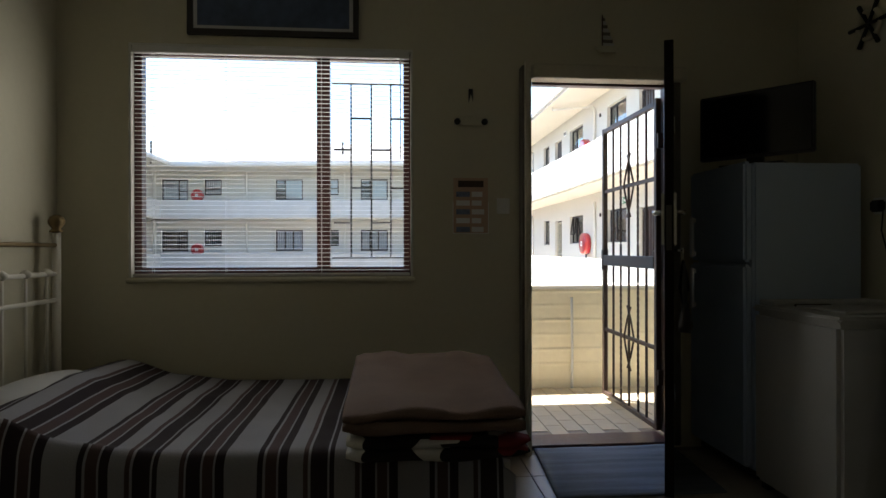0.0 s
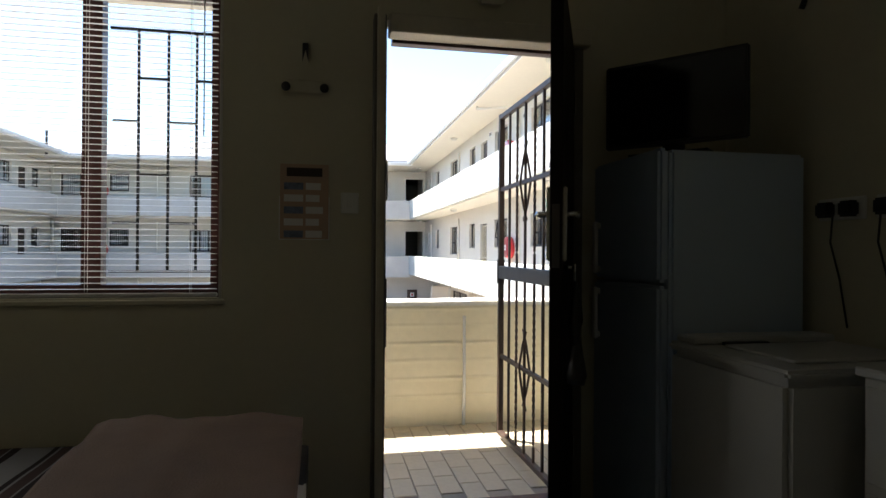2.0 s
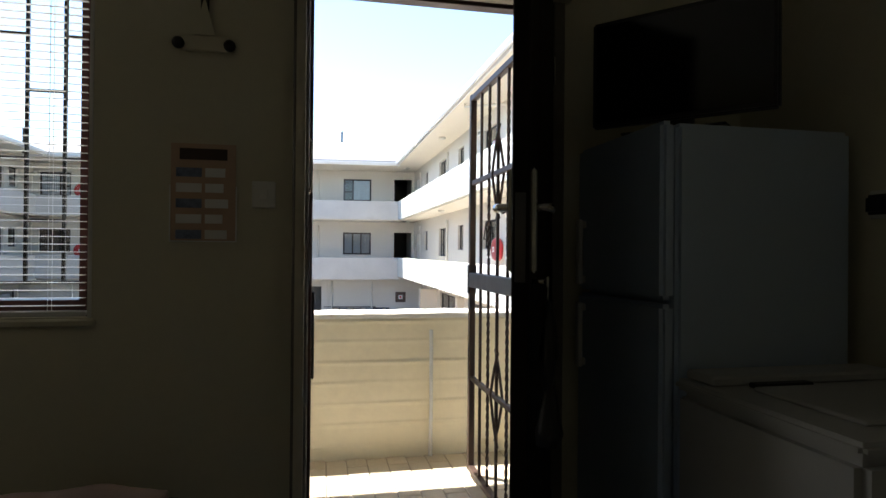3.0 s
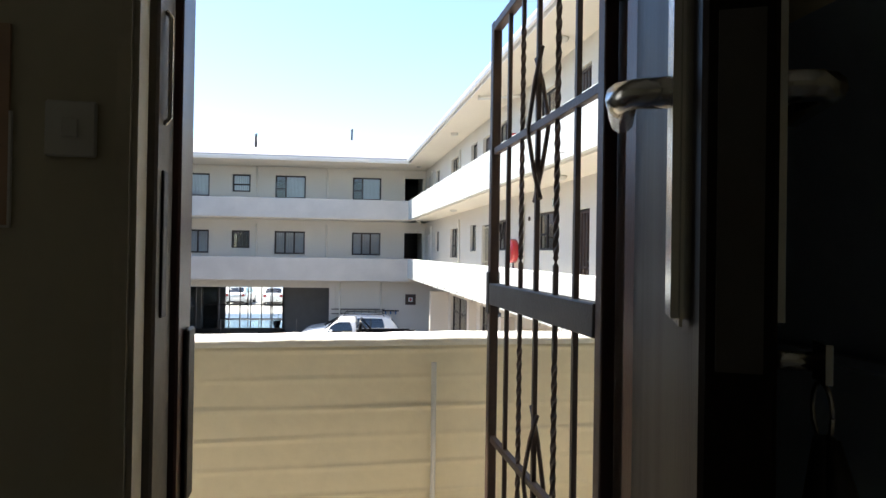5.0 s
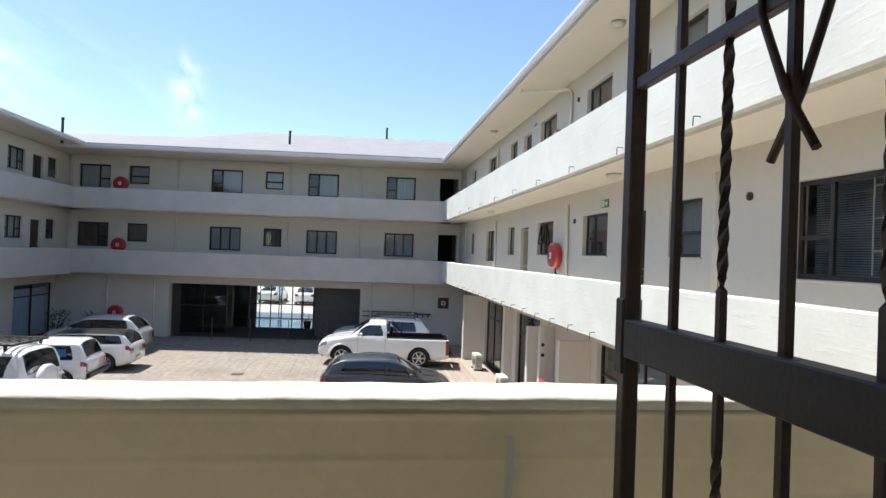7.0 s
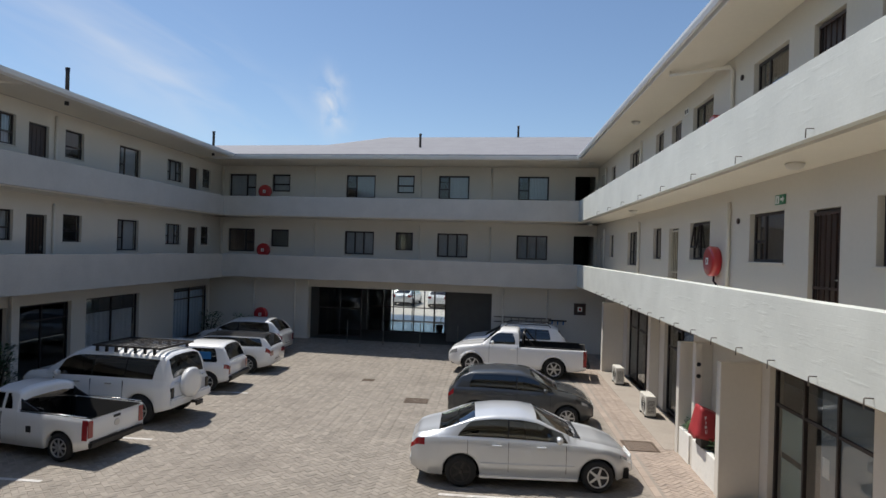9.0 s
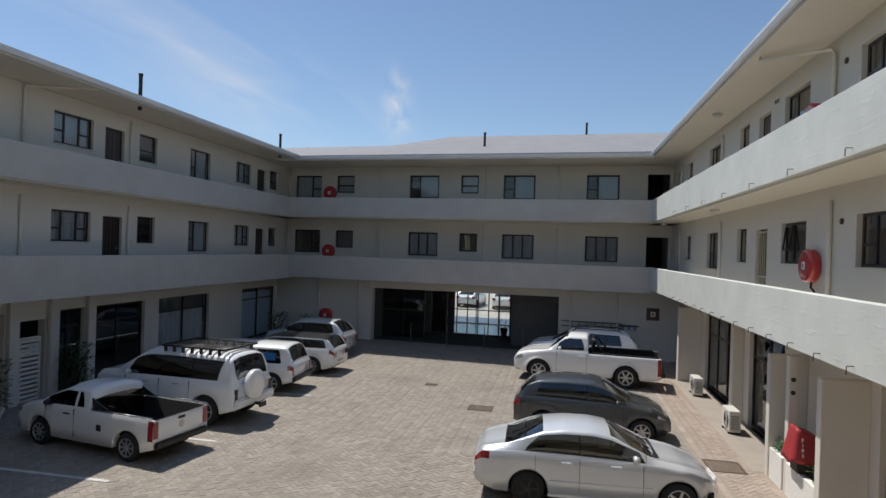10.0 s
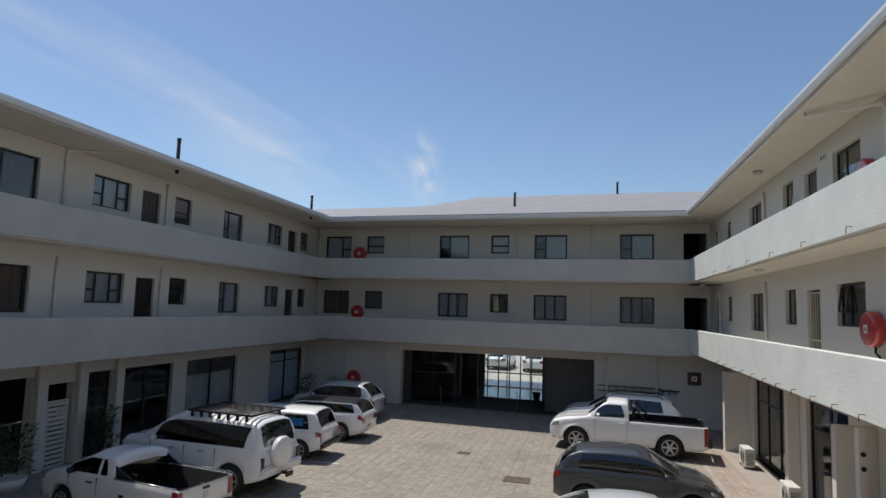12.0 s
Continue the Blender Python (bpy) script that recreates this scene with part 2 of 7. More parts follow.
M_PICTURE = mat("blue_painted_canvas", (0.06, 0.09, 0.16), 0.5, var=0.6, scale=6, fine=20, bump=0.1)


def stripes(name):
    """Woven stripes across the length of the bed cover, in brown, dark brown and off-white."""
    m = mat(name, (1, 1, 1), 0.95, var=0.08, scale=5, fine=180, bump=0.35)
    n, l = m.node_tree.nodes, m.node_tree.links
    b = n["Principled BSDF"]
    src = b.inputs["Base Color"].links[0].from_socket
    co, sp = n.new("ShaderNodeTexCoord"), n.new("ShaderNodeSeparateXYZ")
    l.new(co.outputs["Object"], sp.inputs[0])
    dv = n.new("ShaderNodeMath")
    dv.operation = "MULTIPLY"
    dv.inputs[1].default_value = 1 / 0.58
    l.new(sp.outputs[0], dv.inputs[0])
    fr = n.new("ShaderNodeMath")
    fr.operation = "FRACT"
    l.new(dv.outputs[0], fr.inputs[0])
    ramp = n.new("ShaderNodeValToRGB")
    ramp.color_ramp.interpolation = "CONSTANT"
    dark, brown, white = (0.026, 0.017, 0.022, 1), (0.085, 0.055, 0.056, 1), (0.31, 0.31, 0.34, 1)
    stops = [(0.0, white), (0.12, dark), (0.15, white), (0.165, brown), (0.23, white), (0.24, dark), (0.29, white),
             (0.38, brown), (0.41, white), (0.425, dark), (0.52, white), (0.535, dark), (0.56, white), (0.68, brown),
             (0.71, white), (0.72, dark), (0.8, white), (0.81, brown), (0.87, white), (0.88, dark), (0.93, white)]
    el = ramp.color_ramp.elements
    el[0].position, el[0].color = stops[0]
    el[1].position, el[1].color = stops[1]
    for p, c in stops[2:]:
        el.new(p).color = c
    l.new(fr.outputs[0], ramp.inputs[0])
    mx = n.new("ShaderNodeMix")
    mx.data_type, mx.blend_type = "RGBA", "MULTIPLY"
    mx.inputs[0].default_value = 1.0
    l.new(src, mx.inputs[6])
    l.new(ramp.outputs[0], mx.inputs[7])
    l.new(mx.outputs[2], b.inputs["Base Color"])
    return m


def patches(name):
    """A blanket woven in black with off-white and dark red blocks."""
    m = mat(name, (1, 1, 1), 0.95, var=0.08, scale=5, fine=150, bump=0.5)
    n, l = m.node_tree.nodes, m.node_tree.links
    b = n["Principled BSDF"]
    src = b.inputs["Base Color"].links[0].from_socket
    vo = n.new("ShaderNodeTexVoronoi")
    vo.inputs["Scale"].default_value = 7.0
    vo.distance = "CHEBYCHEV"
    co = n.new("ShaderNodeTexCoord")
    l.new(co.outputs["Object"], vo.inputs["Vector"])
    sp = n.new("ShaderNodeSeparateColor")
    l.new(vo.outputs["Color"], sp.inputs[0])
    ramp = n.new("ShaderNodeValToRGB")
    ramp.color_ramp.interpolation = "CONSTANT"
    el = ramp.color_ramp.elements
    el[0].position, el[0].color = 0.0, (0.012, 0.01, 0.012, 1)
    el[1].position, el[1].color = 0.55, (0.62, 0.61, 0.58, 1)
    el.new(0.85).color = (0.2, 0.015, 0.02, 1)
    l.new(sp.outputs[0], ramp.inputs[0])
    mx = n.new("ShaderNodeMix")
    mx.data_type, mx.blend_type = "RGBA", "MULTIPLY"
    mx.inputs[0].default_value = 1.0
    l.new(src, mx.inputs[6])
    l.new(ramp.outputs[0], mx.inputs[7])
    l.new(mx.outputs[2], b.inputs["Base Color"])
    return m


M_STRIPES = stripes("striped_woven_bed_cover")
M_PATCH = patches("patterned_blanket")


# ---- mesh helpers ----
def box(bm, x0, x1, y0, y1, z0, z1, m=None):
    vs = [Vector((x, y, z)) for x in (x0, x1) for y in (y0, y1) for z in (z0, z1)]
    v = [bm.verts.new(m @ p if m else p) for p in vs]
    for f in ((0, 1, 3, 2), (4, 6, 7, 5), (0, 4, 5, 1), (2, 3, 7, 6), (0, 2, 6, 4), (1, 5, 7, 3)):
        bm.faces.new([v[i] for i in f])
    return bm


def boxes(*dims, bevel=0.0, seg=1):
    bm = bmesh.new()
    for d in dims:
        box(bm, *d)
    if bevel:
        bmesh.ops.bevel(bm, geom=bm.edges[:], offset=bevel, segments=seg, affect="EDGES", clamp_overlap=True)
    return bm


def tube(bm, pts, r, n=8, closed=True):
    """A round tube through the points."""
    pts = [Vector(p) for p in pts]
    rings = []
    for i, p in enumerate(pts):
        d = (pts[min(i + 1, len(pts) - 1)] - pts[max(i - 1, 0)]).normalized()
        a = d.orthogonal().normalized() if i == 0 else (last - d * last.dot(d)).normalized()
        last = a
        b = d.cross(a)
        rr = r[i] if isinstance(r, (list, tuple)) else r
        rings.append([bm.verts.new(p + rr * (math.cos(k * 2 * math.pi / n) * a + math.sin(k * 2 * math.pi / n) * b)) for k in range(n)])
    for r0, r1 in zip(rings, rings[1:]):
        for k in range(n):
            f = bm.faces.new((r0[k], r0[(k + 1) % n], r1[(k + 1) % n], r1[k]))
            f.smooth = True
    if closed:
        bm.faces.new(rings[0][::-1])
        bm.faces.new(rings[-1])
    return bm


def lathe(bm, prof, m=Matrix(), n=24, caps=True):
    """Turns (radius, height) pairs about the local z axis."""
    rings = []
    for r, h in prof:
        rings.append([bm.verts.new(m @ Vector((r * math.cos(k * 2 * math.pi / n), r * math.sin(k * 2 * math.pi / n), h))) for k in range(n)])
    for r0, r1 in zip(rings, rings[1:]):
        for k in range(n):
            f = bm.faces.new((r0[k], r0[(k + 1) % n], r1[(k + 1) % n], r1[k]))
            f.smooth = True
    if caps:
        bm.faces.new(rings[0][::-1])
        bm.faces.new(rings[-1])
    return bm


def grid(bm, fn, nu, nv, smooth=True):
    """A sheet of nu by nv cells from fn(u, v) with u, v in 0..1."""
    v = [[bm.verts.new(fn(i / nu, j / nv)) for j in range(nv + 1)] for i in range(nu + 1)]
    for i in range(nu):
        for j in range(nv):
            bm.faces.new((v[i][j], v[i + 1][j], v[i + 1][j + 1], v[i][j + 1])).smooth = smooth
    return v


def thick(bm, d):
    bmesh.ops.recalc_face_normals(bm, faces=bm.faces[:])
    bmesh.ops.solidify(bm, geom=bm.faces[:], thickness=d)
    return bm


def mesh_of(name, bm, material):
    bmesh.ops.recalc_face_normals(bm, faces=bm.faces[:])
    me = bpy.data.meshes.new(name)
    bm.to_mesh(me)
    bm.free()
    for k in (material if isinstance(material, (list, tuple)) else (material,)):
        me.materials.append(k)
    return me


def part(name, bm, material, parent, label=""):
    ob = new(name, mesh_of(name, bm, material))
    ob.parent = parent
    return tagged(ob, label)


def whole(name, bm, material, label, category, kind="", group="", m=None):
    ob = new(name, mesh_of(name, bm, material))
    if m:
        ob.matrix_world = m
    return tagged(ob, label, category, group, kind)


def empty(name, label, category, m=None, kind="", group=""):
    ob = new(name)
    ob.empty_display_size = 0.2
    if m:
        ob.matrix_basis = m
    return tagged(ob, label, category, group, kind)


def pierced(u0, u1, z0, z1, holes, t, m=None):
    """A wall in the plane y=0 of thickness t (towards +y), with openings (u0, u1, z0, z1) right through it."""
    bm = bmesh.new()
    us = sorted({u0, u1, *[c for h in holes for c in h[:2]]})
    zs = sorted({z0, z1, *[c for h in holes for c in h[2:4]]})
    us = [u for u in us if u0 <= u <= u1]
    zs = [z for z in zs if z0 <= z <= z1]
    solid = {}
    for i in range(len(us) - 1):
        for j in range(len(zs) - 1):
            cu, cz = (us[i] + us[i + 1]) / 2, (zs[j] + zs[j + 1]) / 2
            solid[i, j] = not any(h[0] < cu < h[1] and h[2] < cz < h[3] for h in holes)
    cache = {}

    def vert(i, j, y):
        if (i, j, y) not in cache:
            p = Vector((us[i], y, zs[j]))
            cache[i, j, y] = bm.verts.new(m @ p if m else p)
        return cache[i, j, y]
    for (i, j), s in solid.items():
        if not s:
            continue
        bm.faces.new((vert(i, j, 0), vert(i + 1, j, 0), vert(i + 1, j + 1, 0), vert(i, j + 1, 0)))
        bm.faces.new((vert(i, j, t), vert(i, j + 1, t), vert(i + 1, j + 1, t), vert(i + 1, j, t)))
        for di, dj, a, b in ((-1, 0, (i, j), (i, j + 1)), (1, 0, (i + 1, j + 1), (i + 1, j)), (0, -1, (i + 1, j), (i, j)), (0, 1, (i, j + 1), (i + 1, j + 1))):
            if not solid.get((i + di, j + dj), False):
                bm.faces.new((vert(*a, 0), vert(*b, 0), vert(*b, t), vert(*a, t)))
    return bm

# ---- the plan: floor 0, storey 2.8 m, court 3.15 m below ----
G, STOREY = -3.15, 2.8
FAR = pose(4.0, 33.5, 0, 0, 0, -4.57)
RIGHT = pose(6.4, 0, 0, 0, 0, -90)
LEFT = pose(-12.5, 0, 0, 0, 0, 90)
count = {"window": 0, "door": 0}


def window(M, u0, u1, z0, z1, style="wide", curtain=None, back=0.09, frame_mat=None, label="", pane=None, open_sash=False):
    """A steel window set back in its opening: frame, panes, sill and what hangs behind it."""
    count["window"] += 1
    fm = frame_mat or M_DARKFRAME
    w, h = u1 - u0, z1 - z0
    th = empty(f"window_{count['window']}", label or "dark steel framed window in a white wall", "window", M @ pose((u0 + u1) / 2, back, z0), "structure")
    e, d = (0.075 if M is FAR else 0.055), 0.04
    a, b = -w / 2 + 0.002, w / 2 - 0.002
    bars = [(a, a + e, 0, d, 0, h), (b - e, b, 0, d, 0, h), (a + e, b - e, 0, d, 0.001, e), (a + e, b - e, 0, d, h - e, h - 0.001)]
    cols = [a + e, b - e]
    if style == "wide":
        cols = [a + e, a + w * 0.34, b - e]
    elif style == "wider":
        cols = [a + e, a + w * 0.3, a + w * 0.68, b - e]
    elif style == "triple":
        cols = [a + e, a + w * 0.34, a + w * 0.64, b - e]
    elif style == "rightwide":
        cols = [a + e, a + w * 0.64, b - e]
    elif style == "shop":
        k = max(2, round(w / 1.1))
        cols = [a + e + (b - a - 2 * e) * i / k for i in range(k + 1)]
    for c in cols[1:-1]:
        bars.append((c - e / 2, c + e / 2, -0.002, d, e, h - e))
    tr = h * 0.42 if style != "shop" else h * 0.72
    crossed = {"wide": [0], "wider": [0, 2], "rightwide": [1], "triple": [], "small": [0], "plain": [], "shop": list(range(9))}[style]
    panes = []
    for i in range(len(cols) - 1):
        x0 = cols[i] + (e / 2 if i else 0)
        x1 = cols[i + 1] - (e / 2 if i < len(cols) - 2 else 0)
        if i in crossed:
            bars.append((x0, x1, 0.003, d - 0.003, tr - e / 2, tr + e / 2))
            panes += [(x0, x1, e, tr - e / 2), (x0, x1, tr + e / 2, h - e)]
        else:
            panes.append((x0, x1, e, h - e))
    part("window_frame", boxes(*bars), fm, th)
    for x0, x1, p0, p1 in panes:
        ob = part("pane", boxes((x0, x1, 0.016, 0.022, p0, p1)), pane or M_GLASS, th)
        ob.visible_shadow = False
    part("sill", boxes((-w / 2 - 0.04, w / 2 + 0.04, -back - 0.035, -0.004, -0.035, -0.004), bevel=0.006), M_WALL, th)
    if open_sash:
        x0, x1 = cols[0], cols[1] if len(cols) > 2 else cols[0] + (cols[-1] - cols[0]) * 0.45
        s = pose((x0 + x1) / 2, -0.01, h - e, -7)
        ww = (x1 - x0) / 2
        bm = bmesh.new()
        for q in ((-ww, ww, -0.02, 0.01, -h * 0.62, -h * 0.62 + 0.035), (-ww, ww, -0.02, 0.01, -0.035, 0), (-ww, -ww + 0.035, -0.02, 0.01, -h * 0.62 + 0.035, -0.035), (ww - 0.035, ww, -0.02, 0.01, -h * 0.62 + 0.035, -0.035)):
            box(bm, *q, m=s)
        part("open_sash", bm, fm, th, "sash tilted open")
    if curtain:
        lean = 0.3 if style == "wide" and curtain is M_CURTAIN else 0.0
        bm = bmesh.new()
        k = int(w / 0.1) * 4
        span = (a + 0.02 + lean * w, b - 0.02)
        grid(bm, lambda u, v: Vector((span[0] + (span[1] - span[0]) * u, 0.14 + 0.022 * math.sin(u * k * 1.57 + 0.6 * math.sin(9 * u)), 0.03 + (h - 0.05) * v)), k * 2, 2)
        part("curtain", bm, curtain, th, "gathered net curtain behind the glass" if curtain is M_CURTAIN else "added grey sheet that sets how bright the glass looks" if curtain is M_LOBBYWALL or curtain is M_FILM else "drawn dark curtain behind the glass")
    return th


def door(M, u0, u1, z0, z1, leaf=None, gate=None, back=0.1, label=""):
    count["door"] += 1
    w, h = u1 - u0, z1 - z0
    th = empty(f"door_{count['door']}", label or "closed dark brown door in a white wall", "door", M @ pose((u0 + u1) / 2, back, z0), "structure")
    e = 0.05
    part("door_frame", boxes((-w / 2 + 0.002, -w / 2 + e, 0, 0.06, 0.002, h - 0.002), (w / 2 - e, w / 2 - 0.002, 0, 0.06, 0.002, h - 0.002), (-w / 2 + e, w / 2 - e, 0, 0.06, h - e, h - 0.002)), M_DARKFRAME, th)
    p = [(-w / 2 + e, w / 2 - e, 0.012, 0.05, 0.004, h - e)]
    for q in range(4):
        x = -w / 2 + e + 0.03 + q * (w - 2 * e - 0.04) / 4
        p.append((x, x + (w - 2 * e - 0.06) / 4 - 0.02, 0.002, 0.012, 0.08, h - e - 0.08))
    part("leaf", boxes(*p), leaf or M_DOORWOOD, th)
    part("door_handle", boxes((w / 2 - e - 0.09, w / 2 - e - 0.05, -0.01, 0.012, 0.95, 1.12), (w / 2 - e - 0.17, w / 2 - e - 0.06, -0.05, -0.03, 1.04, 1.06), (w / 2 - e - 0.08, w / 2 - e - 0.06, -0.03, -0.01, 1.04, 1.06)), M_CHROME, th, "metal lever handle")
    if gate:
        bm = bmesh.new()
        for q in range(6):
            x = -w / 2 + 0.06 + q * (w - 0.12) / 5
            box(bm, x - 0.01, x + 0.01, -0.05, -0.03, 0.02, h - 0.06)
        for z in (0.02, 0.9, h - 0.09):
            box(bm, -w / 2 + 0.05, w / 2 - 0.05, -0.055, -0.025, z, z + 0.04)
        part("security_gate", bm, gate, th, "barred security gate over the door")
    return th


def slab_strip(name, M, u0, u1, v0, v1, z0, z1, material, label, cat="floor", kind="structure"):
    return whole(name, boxes((u0, u1, v0, v1, z0, z1)), material, label, cat, kind, m=M)


def downpipe(M, u, z0, z1, v=-0.05, run=None):
    bm = bmesh.new()
    pts = [(u, v, z0), (u, v, z1)]
    if run:
        pts += [(u, v - 0.05, z1 + 0.08), (u + run[0], v + run[1], z1 + 0.2), (u + run[0], v + run[1], z1 + 0.42)]
    tube(bm, pts, 0.04, 10)
    th = whole("downpipe", bm, M_PIPE, "cream painted round downpipe fixed to the wall", "pipe", group="downpipes", m=M)
    return th


def gutter(M, u0, u1, ed, z, label="white gutter along the eaves"):
    prof = [(0.0, 0.0), (-0.03, -0.08), (-0.1, -0.1), (-0.13, -0.02), (-0.135, 0.03), (-0.12, 0.03), (-0.115, -0.01), (-0.095, -0.085), (-0.04, -0.065), (-0.012, 0.0)]
    bm = bmesh.new()
    r0 = [bm.verts.new((u0, -ed + p[0], z + p[1])) for p in prof]
    r1 = [bm.verts.new((u1, -ed + p[0], z + p[1])) for p in prof]
    for k in range(len(prof)):
        q = (k + 1) % len(prof)
        bm.faces.new((r0[k], r0[q], r1[q], r1[k]))
    bm.faces.new(r0), bm.faces.new(r1[::-1])
    return whole("gutter", bm, M_GUTTER, label, "gutter", "structure", m=M)


def wing(tag, M, u0, u1, holes, pu0, pu1, pd, ed, low_drop, eave_z, lower_wall=None, roof=True):
    """Two gallery storeys over the court: wall, floors, parapets, soffit and gutter."""
    whole(f"wall_{tag}", pierced(u0, u1, -0.1, 5.42, holes, 0.2), M_WALL, "off-white painted facade wall of the galleries", "wall", "structure", m=M)
    for lv, z in (("lower", 0.0), ("upper", STOREY)):
        drop = low_drop if lv == "lower" else 0.06
        slab_strip(f"floor_{tag}_{lv}", M, u0, u1, -pd + 0.12, -0.003, z - 0.1, z, M_SOFFIT, "painted concrete gallery floor slab")
        bm = bmesh.new()
        n = max(8, int((pu1 - pu0) / 0.4))
        top = z + 0.86
        prof = [(-pd, z - drop), (-pd, top - 0.015), (-pd + 0.02, top), (-pd + 0.1, top + 0.004), (-pd + 0.117, top - 0.012), (-pd + 0.117, z - drop)]
        rows = []
        for i in range(n + 1):
            u = pu0 + (pu1 - pu0) * i / n
            rows.append([bm.verts.new((u, y + 0.004 * noise.noise((u * 1.3, zz * 2, 3.1 + z)), zz + 0.005 * noise.noise((u * 0.9, y, z)))) for y, zz in prof])
        for a, b in zip(rows, rows[1:]):
            for k in range(len(prof)):
                q = (k + 1) % len(prof)
                bm.faces.new((a[k], a[q], b[q], b[k]))
        bm.faces.new(rows[0][::-1]), bm.faces.new(rows[-1])
        whole(f"parapet_{tag}_{lv}", bm, M_PARAPET if tag == "right" else M_PARAPET_SHADED, "white painted brick gallery parapet", "parapet", "structure", m=M)
    slab_strip(f"soffit_{tag}", M, u0, u1, -ed + 0.01, -0.003, eave_z - 0.07, eave_z - 0.02, M_SOFFIT, "cream boarded eaves soffit", "soffit")
    whole(f"fascia_{tag}", boxes((pu0, pu1, -ed - 0.012, -ed + 0.008, eave_z - 0.1, eave_z + 0.08)), M_GUTTER, "white painted fascia board under the roof edge", "fascia", "structure", m=M)
    gutter(M, pu0, pu1, ed + 0.014, eave_z + 0.04)
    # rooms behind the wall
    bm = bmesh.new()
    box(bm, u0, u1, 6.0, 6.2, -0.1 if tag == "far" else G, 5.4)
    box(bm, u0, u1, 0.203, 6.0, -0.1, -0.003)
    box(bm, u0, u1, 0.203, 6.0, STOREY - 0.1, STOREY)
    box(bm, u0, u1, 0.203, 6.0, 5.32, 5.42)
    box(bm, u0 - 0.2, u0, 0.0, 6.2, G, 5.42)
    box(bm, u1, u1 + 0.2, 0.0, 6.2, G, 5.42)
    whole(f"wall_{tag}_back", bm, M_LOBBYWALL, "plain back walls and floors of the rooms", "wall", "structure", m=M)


# openings of the three wings: (from, to, sill, head, style)
FAR_WIN = [(-11.46, -10.11, 0.98, "rightwide"), (-9.3, -8.4, 1.27, "small"), (-5.61, -4.17, 1.0, "wide"), (-3.12, -2.27, 1.27, "small"), (-1.1, 0.375, 1.0, "wide"), (2.69, 4.14, 1.0, "wide")]
HEAD = 2.15


def far_u(x):
    """Along the far wall, which stands a little askew to the other wings."""
    s = 28.33 / (28.122 + 0.08 * (x - 1.4))
    return (1.4 + s * (x - 1.4) - 4.0) * 1.0032


far_holes, far_list = [], []
for lv in (0, 1):
    for a, b, s, st in FAR_WIN:
        h = (far_u(a), far_u(b), s + lv * STOREY, HEAD + lv * STOREY)
        far_holes.append(h)
        far_list.append((h, st, lv))
    far_holes.append((far_u(5.36), far_u(6.3), lv * STOREY, 2.17 + lv * STOREY))
RIGHT_WIN = [(29.28, 30.18, 1.25, "small"), (25.26, 26.67, 1.0, "wide"), (22.3, 23.15, 1.25, "plain"), (18.34, 19.72, 1.27, "wide"), (14.88, 16.24, 1.27, "wide"), (11.5, 12.44, 1.27, "small"), (8.2, 9.65, 1.05, "wide")]
RIGHT_DOOR = [(31.5, 32.35), (20.65, 21.5), (13.24, 14.08)]
LEFT_WIN = [(16.5, 18.0, 0.95, "wide"), (19.78, 21.25, 1.23, "wider"), (23.33, 24.25, 1.23, "small"), (26.23, 27.6, 0.95, "wide"), (29.6, 30.9, 1.23, "wider"), (32.78, 33.6, 1.25, "small")]
LEFT_DOOR = [(21.75, 22.6), (31.5, 32.35)]
right_holes, left_holes = [], []
for lv in (0, 1):
    z = lv * STOREY
    right_holes += [(-b, -a, s + z, HEAD + z) for a, b, s, _ in RIGHT_WIN] + [(-b, -a, z, 2.08 + z) for a, b in RIGHT_DOOR]
    left_holes += [(a, b, s + z, 2.14 + z) for a, b, s, _ in LEFT_WIN] + [(a, b, z, 2.06 + z) for a, b in LEFT_DOOR]
wing("far", FAR, -17.6, 3.4, far_holes, -15.55, 1.52, 1.93, 2.55, 0.22, 5.44)
wing("right", RIGHT, -36.0, -5.0, right_holes, -31.75, -3.7, 1.12, 1.18, 0.06, 5.452)
wing("left", LEFT, 5.0, 36.0, left_holes, 3.7, 32.95, 1.1, 1.75, 0.28, 5.5)

for h, st, lv in far_list:
    # Small lower windows: an added dark sheet stands for the unlit room.
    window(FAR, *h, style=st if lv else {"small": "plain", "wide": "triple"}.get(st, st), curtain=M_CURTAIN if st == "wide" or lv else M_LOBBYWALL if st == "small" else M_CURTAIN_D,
           label="dark framed window with white net curtains" if st == "wide" else "small dark framed window in the shaded facade")
for lv in (0, 1):
    z = lv * STOREY
    for i, (a, b, s, st) in enumerate(RIGHT_WIN):
        # Window 5: an added grey sheet stands for light reflected in its glass.
        window(RIGHT, -b, -a, s + z, HEAD + z, st, curtain=M_CURTAIN_D if i in (1, 4) else M_FILM if i == 5 else None, open_sash=i == 3 and not lv,
               label="dark steel window in the sunlit gallery wall")
    for i, (a, b) in enumerate(RIGHT_DOOR):
        door(RIGHT, -b, -a, z, 2.08 + z, gate=M_STEELFRAME if i == 1 and not lv else M_BROWNIRON if i == 2 else None, label="dark brown gallery door with a barred gate" if i else "dark brown gallery door")
    for i, (a, b, s, st) in enumerate(LEFT_WIN):
        window(LEFT, a, b, s + z, 2.14 + z, st, curtain=M_CURTAIN if i in (1, 3, 4) else M_CURTAIN_D if i == 0 else None, label="dark steel window in the shaded gallery wall")
    for i, (a, b) in enumerate(LEFT_DOOR):
        door(LEFT, a, b, z, 2.06 + z, gate=M_BLACKIRON if i == 0 and not lv else None, label="dark door on the shaded gallery")

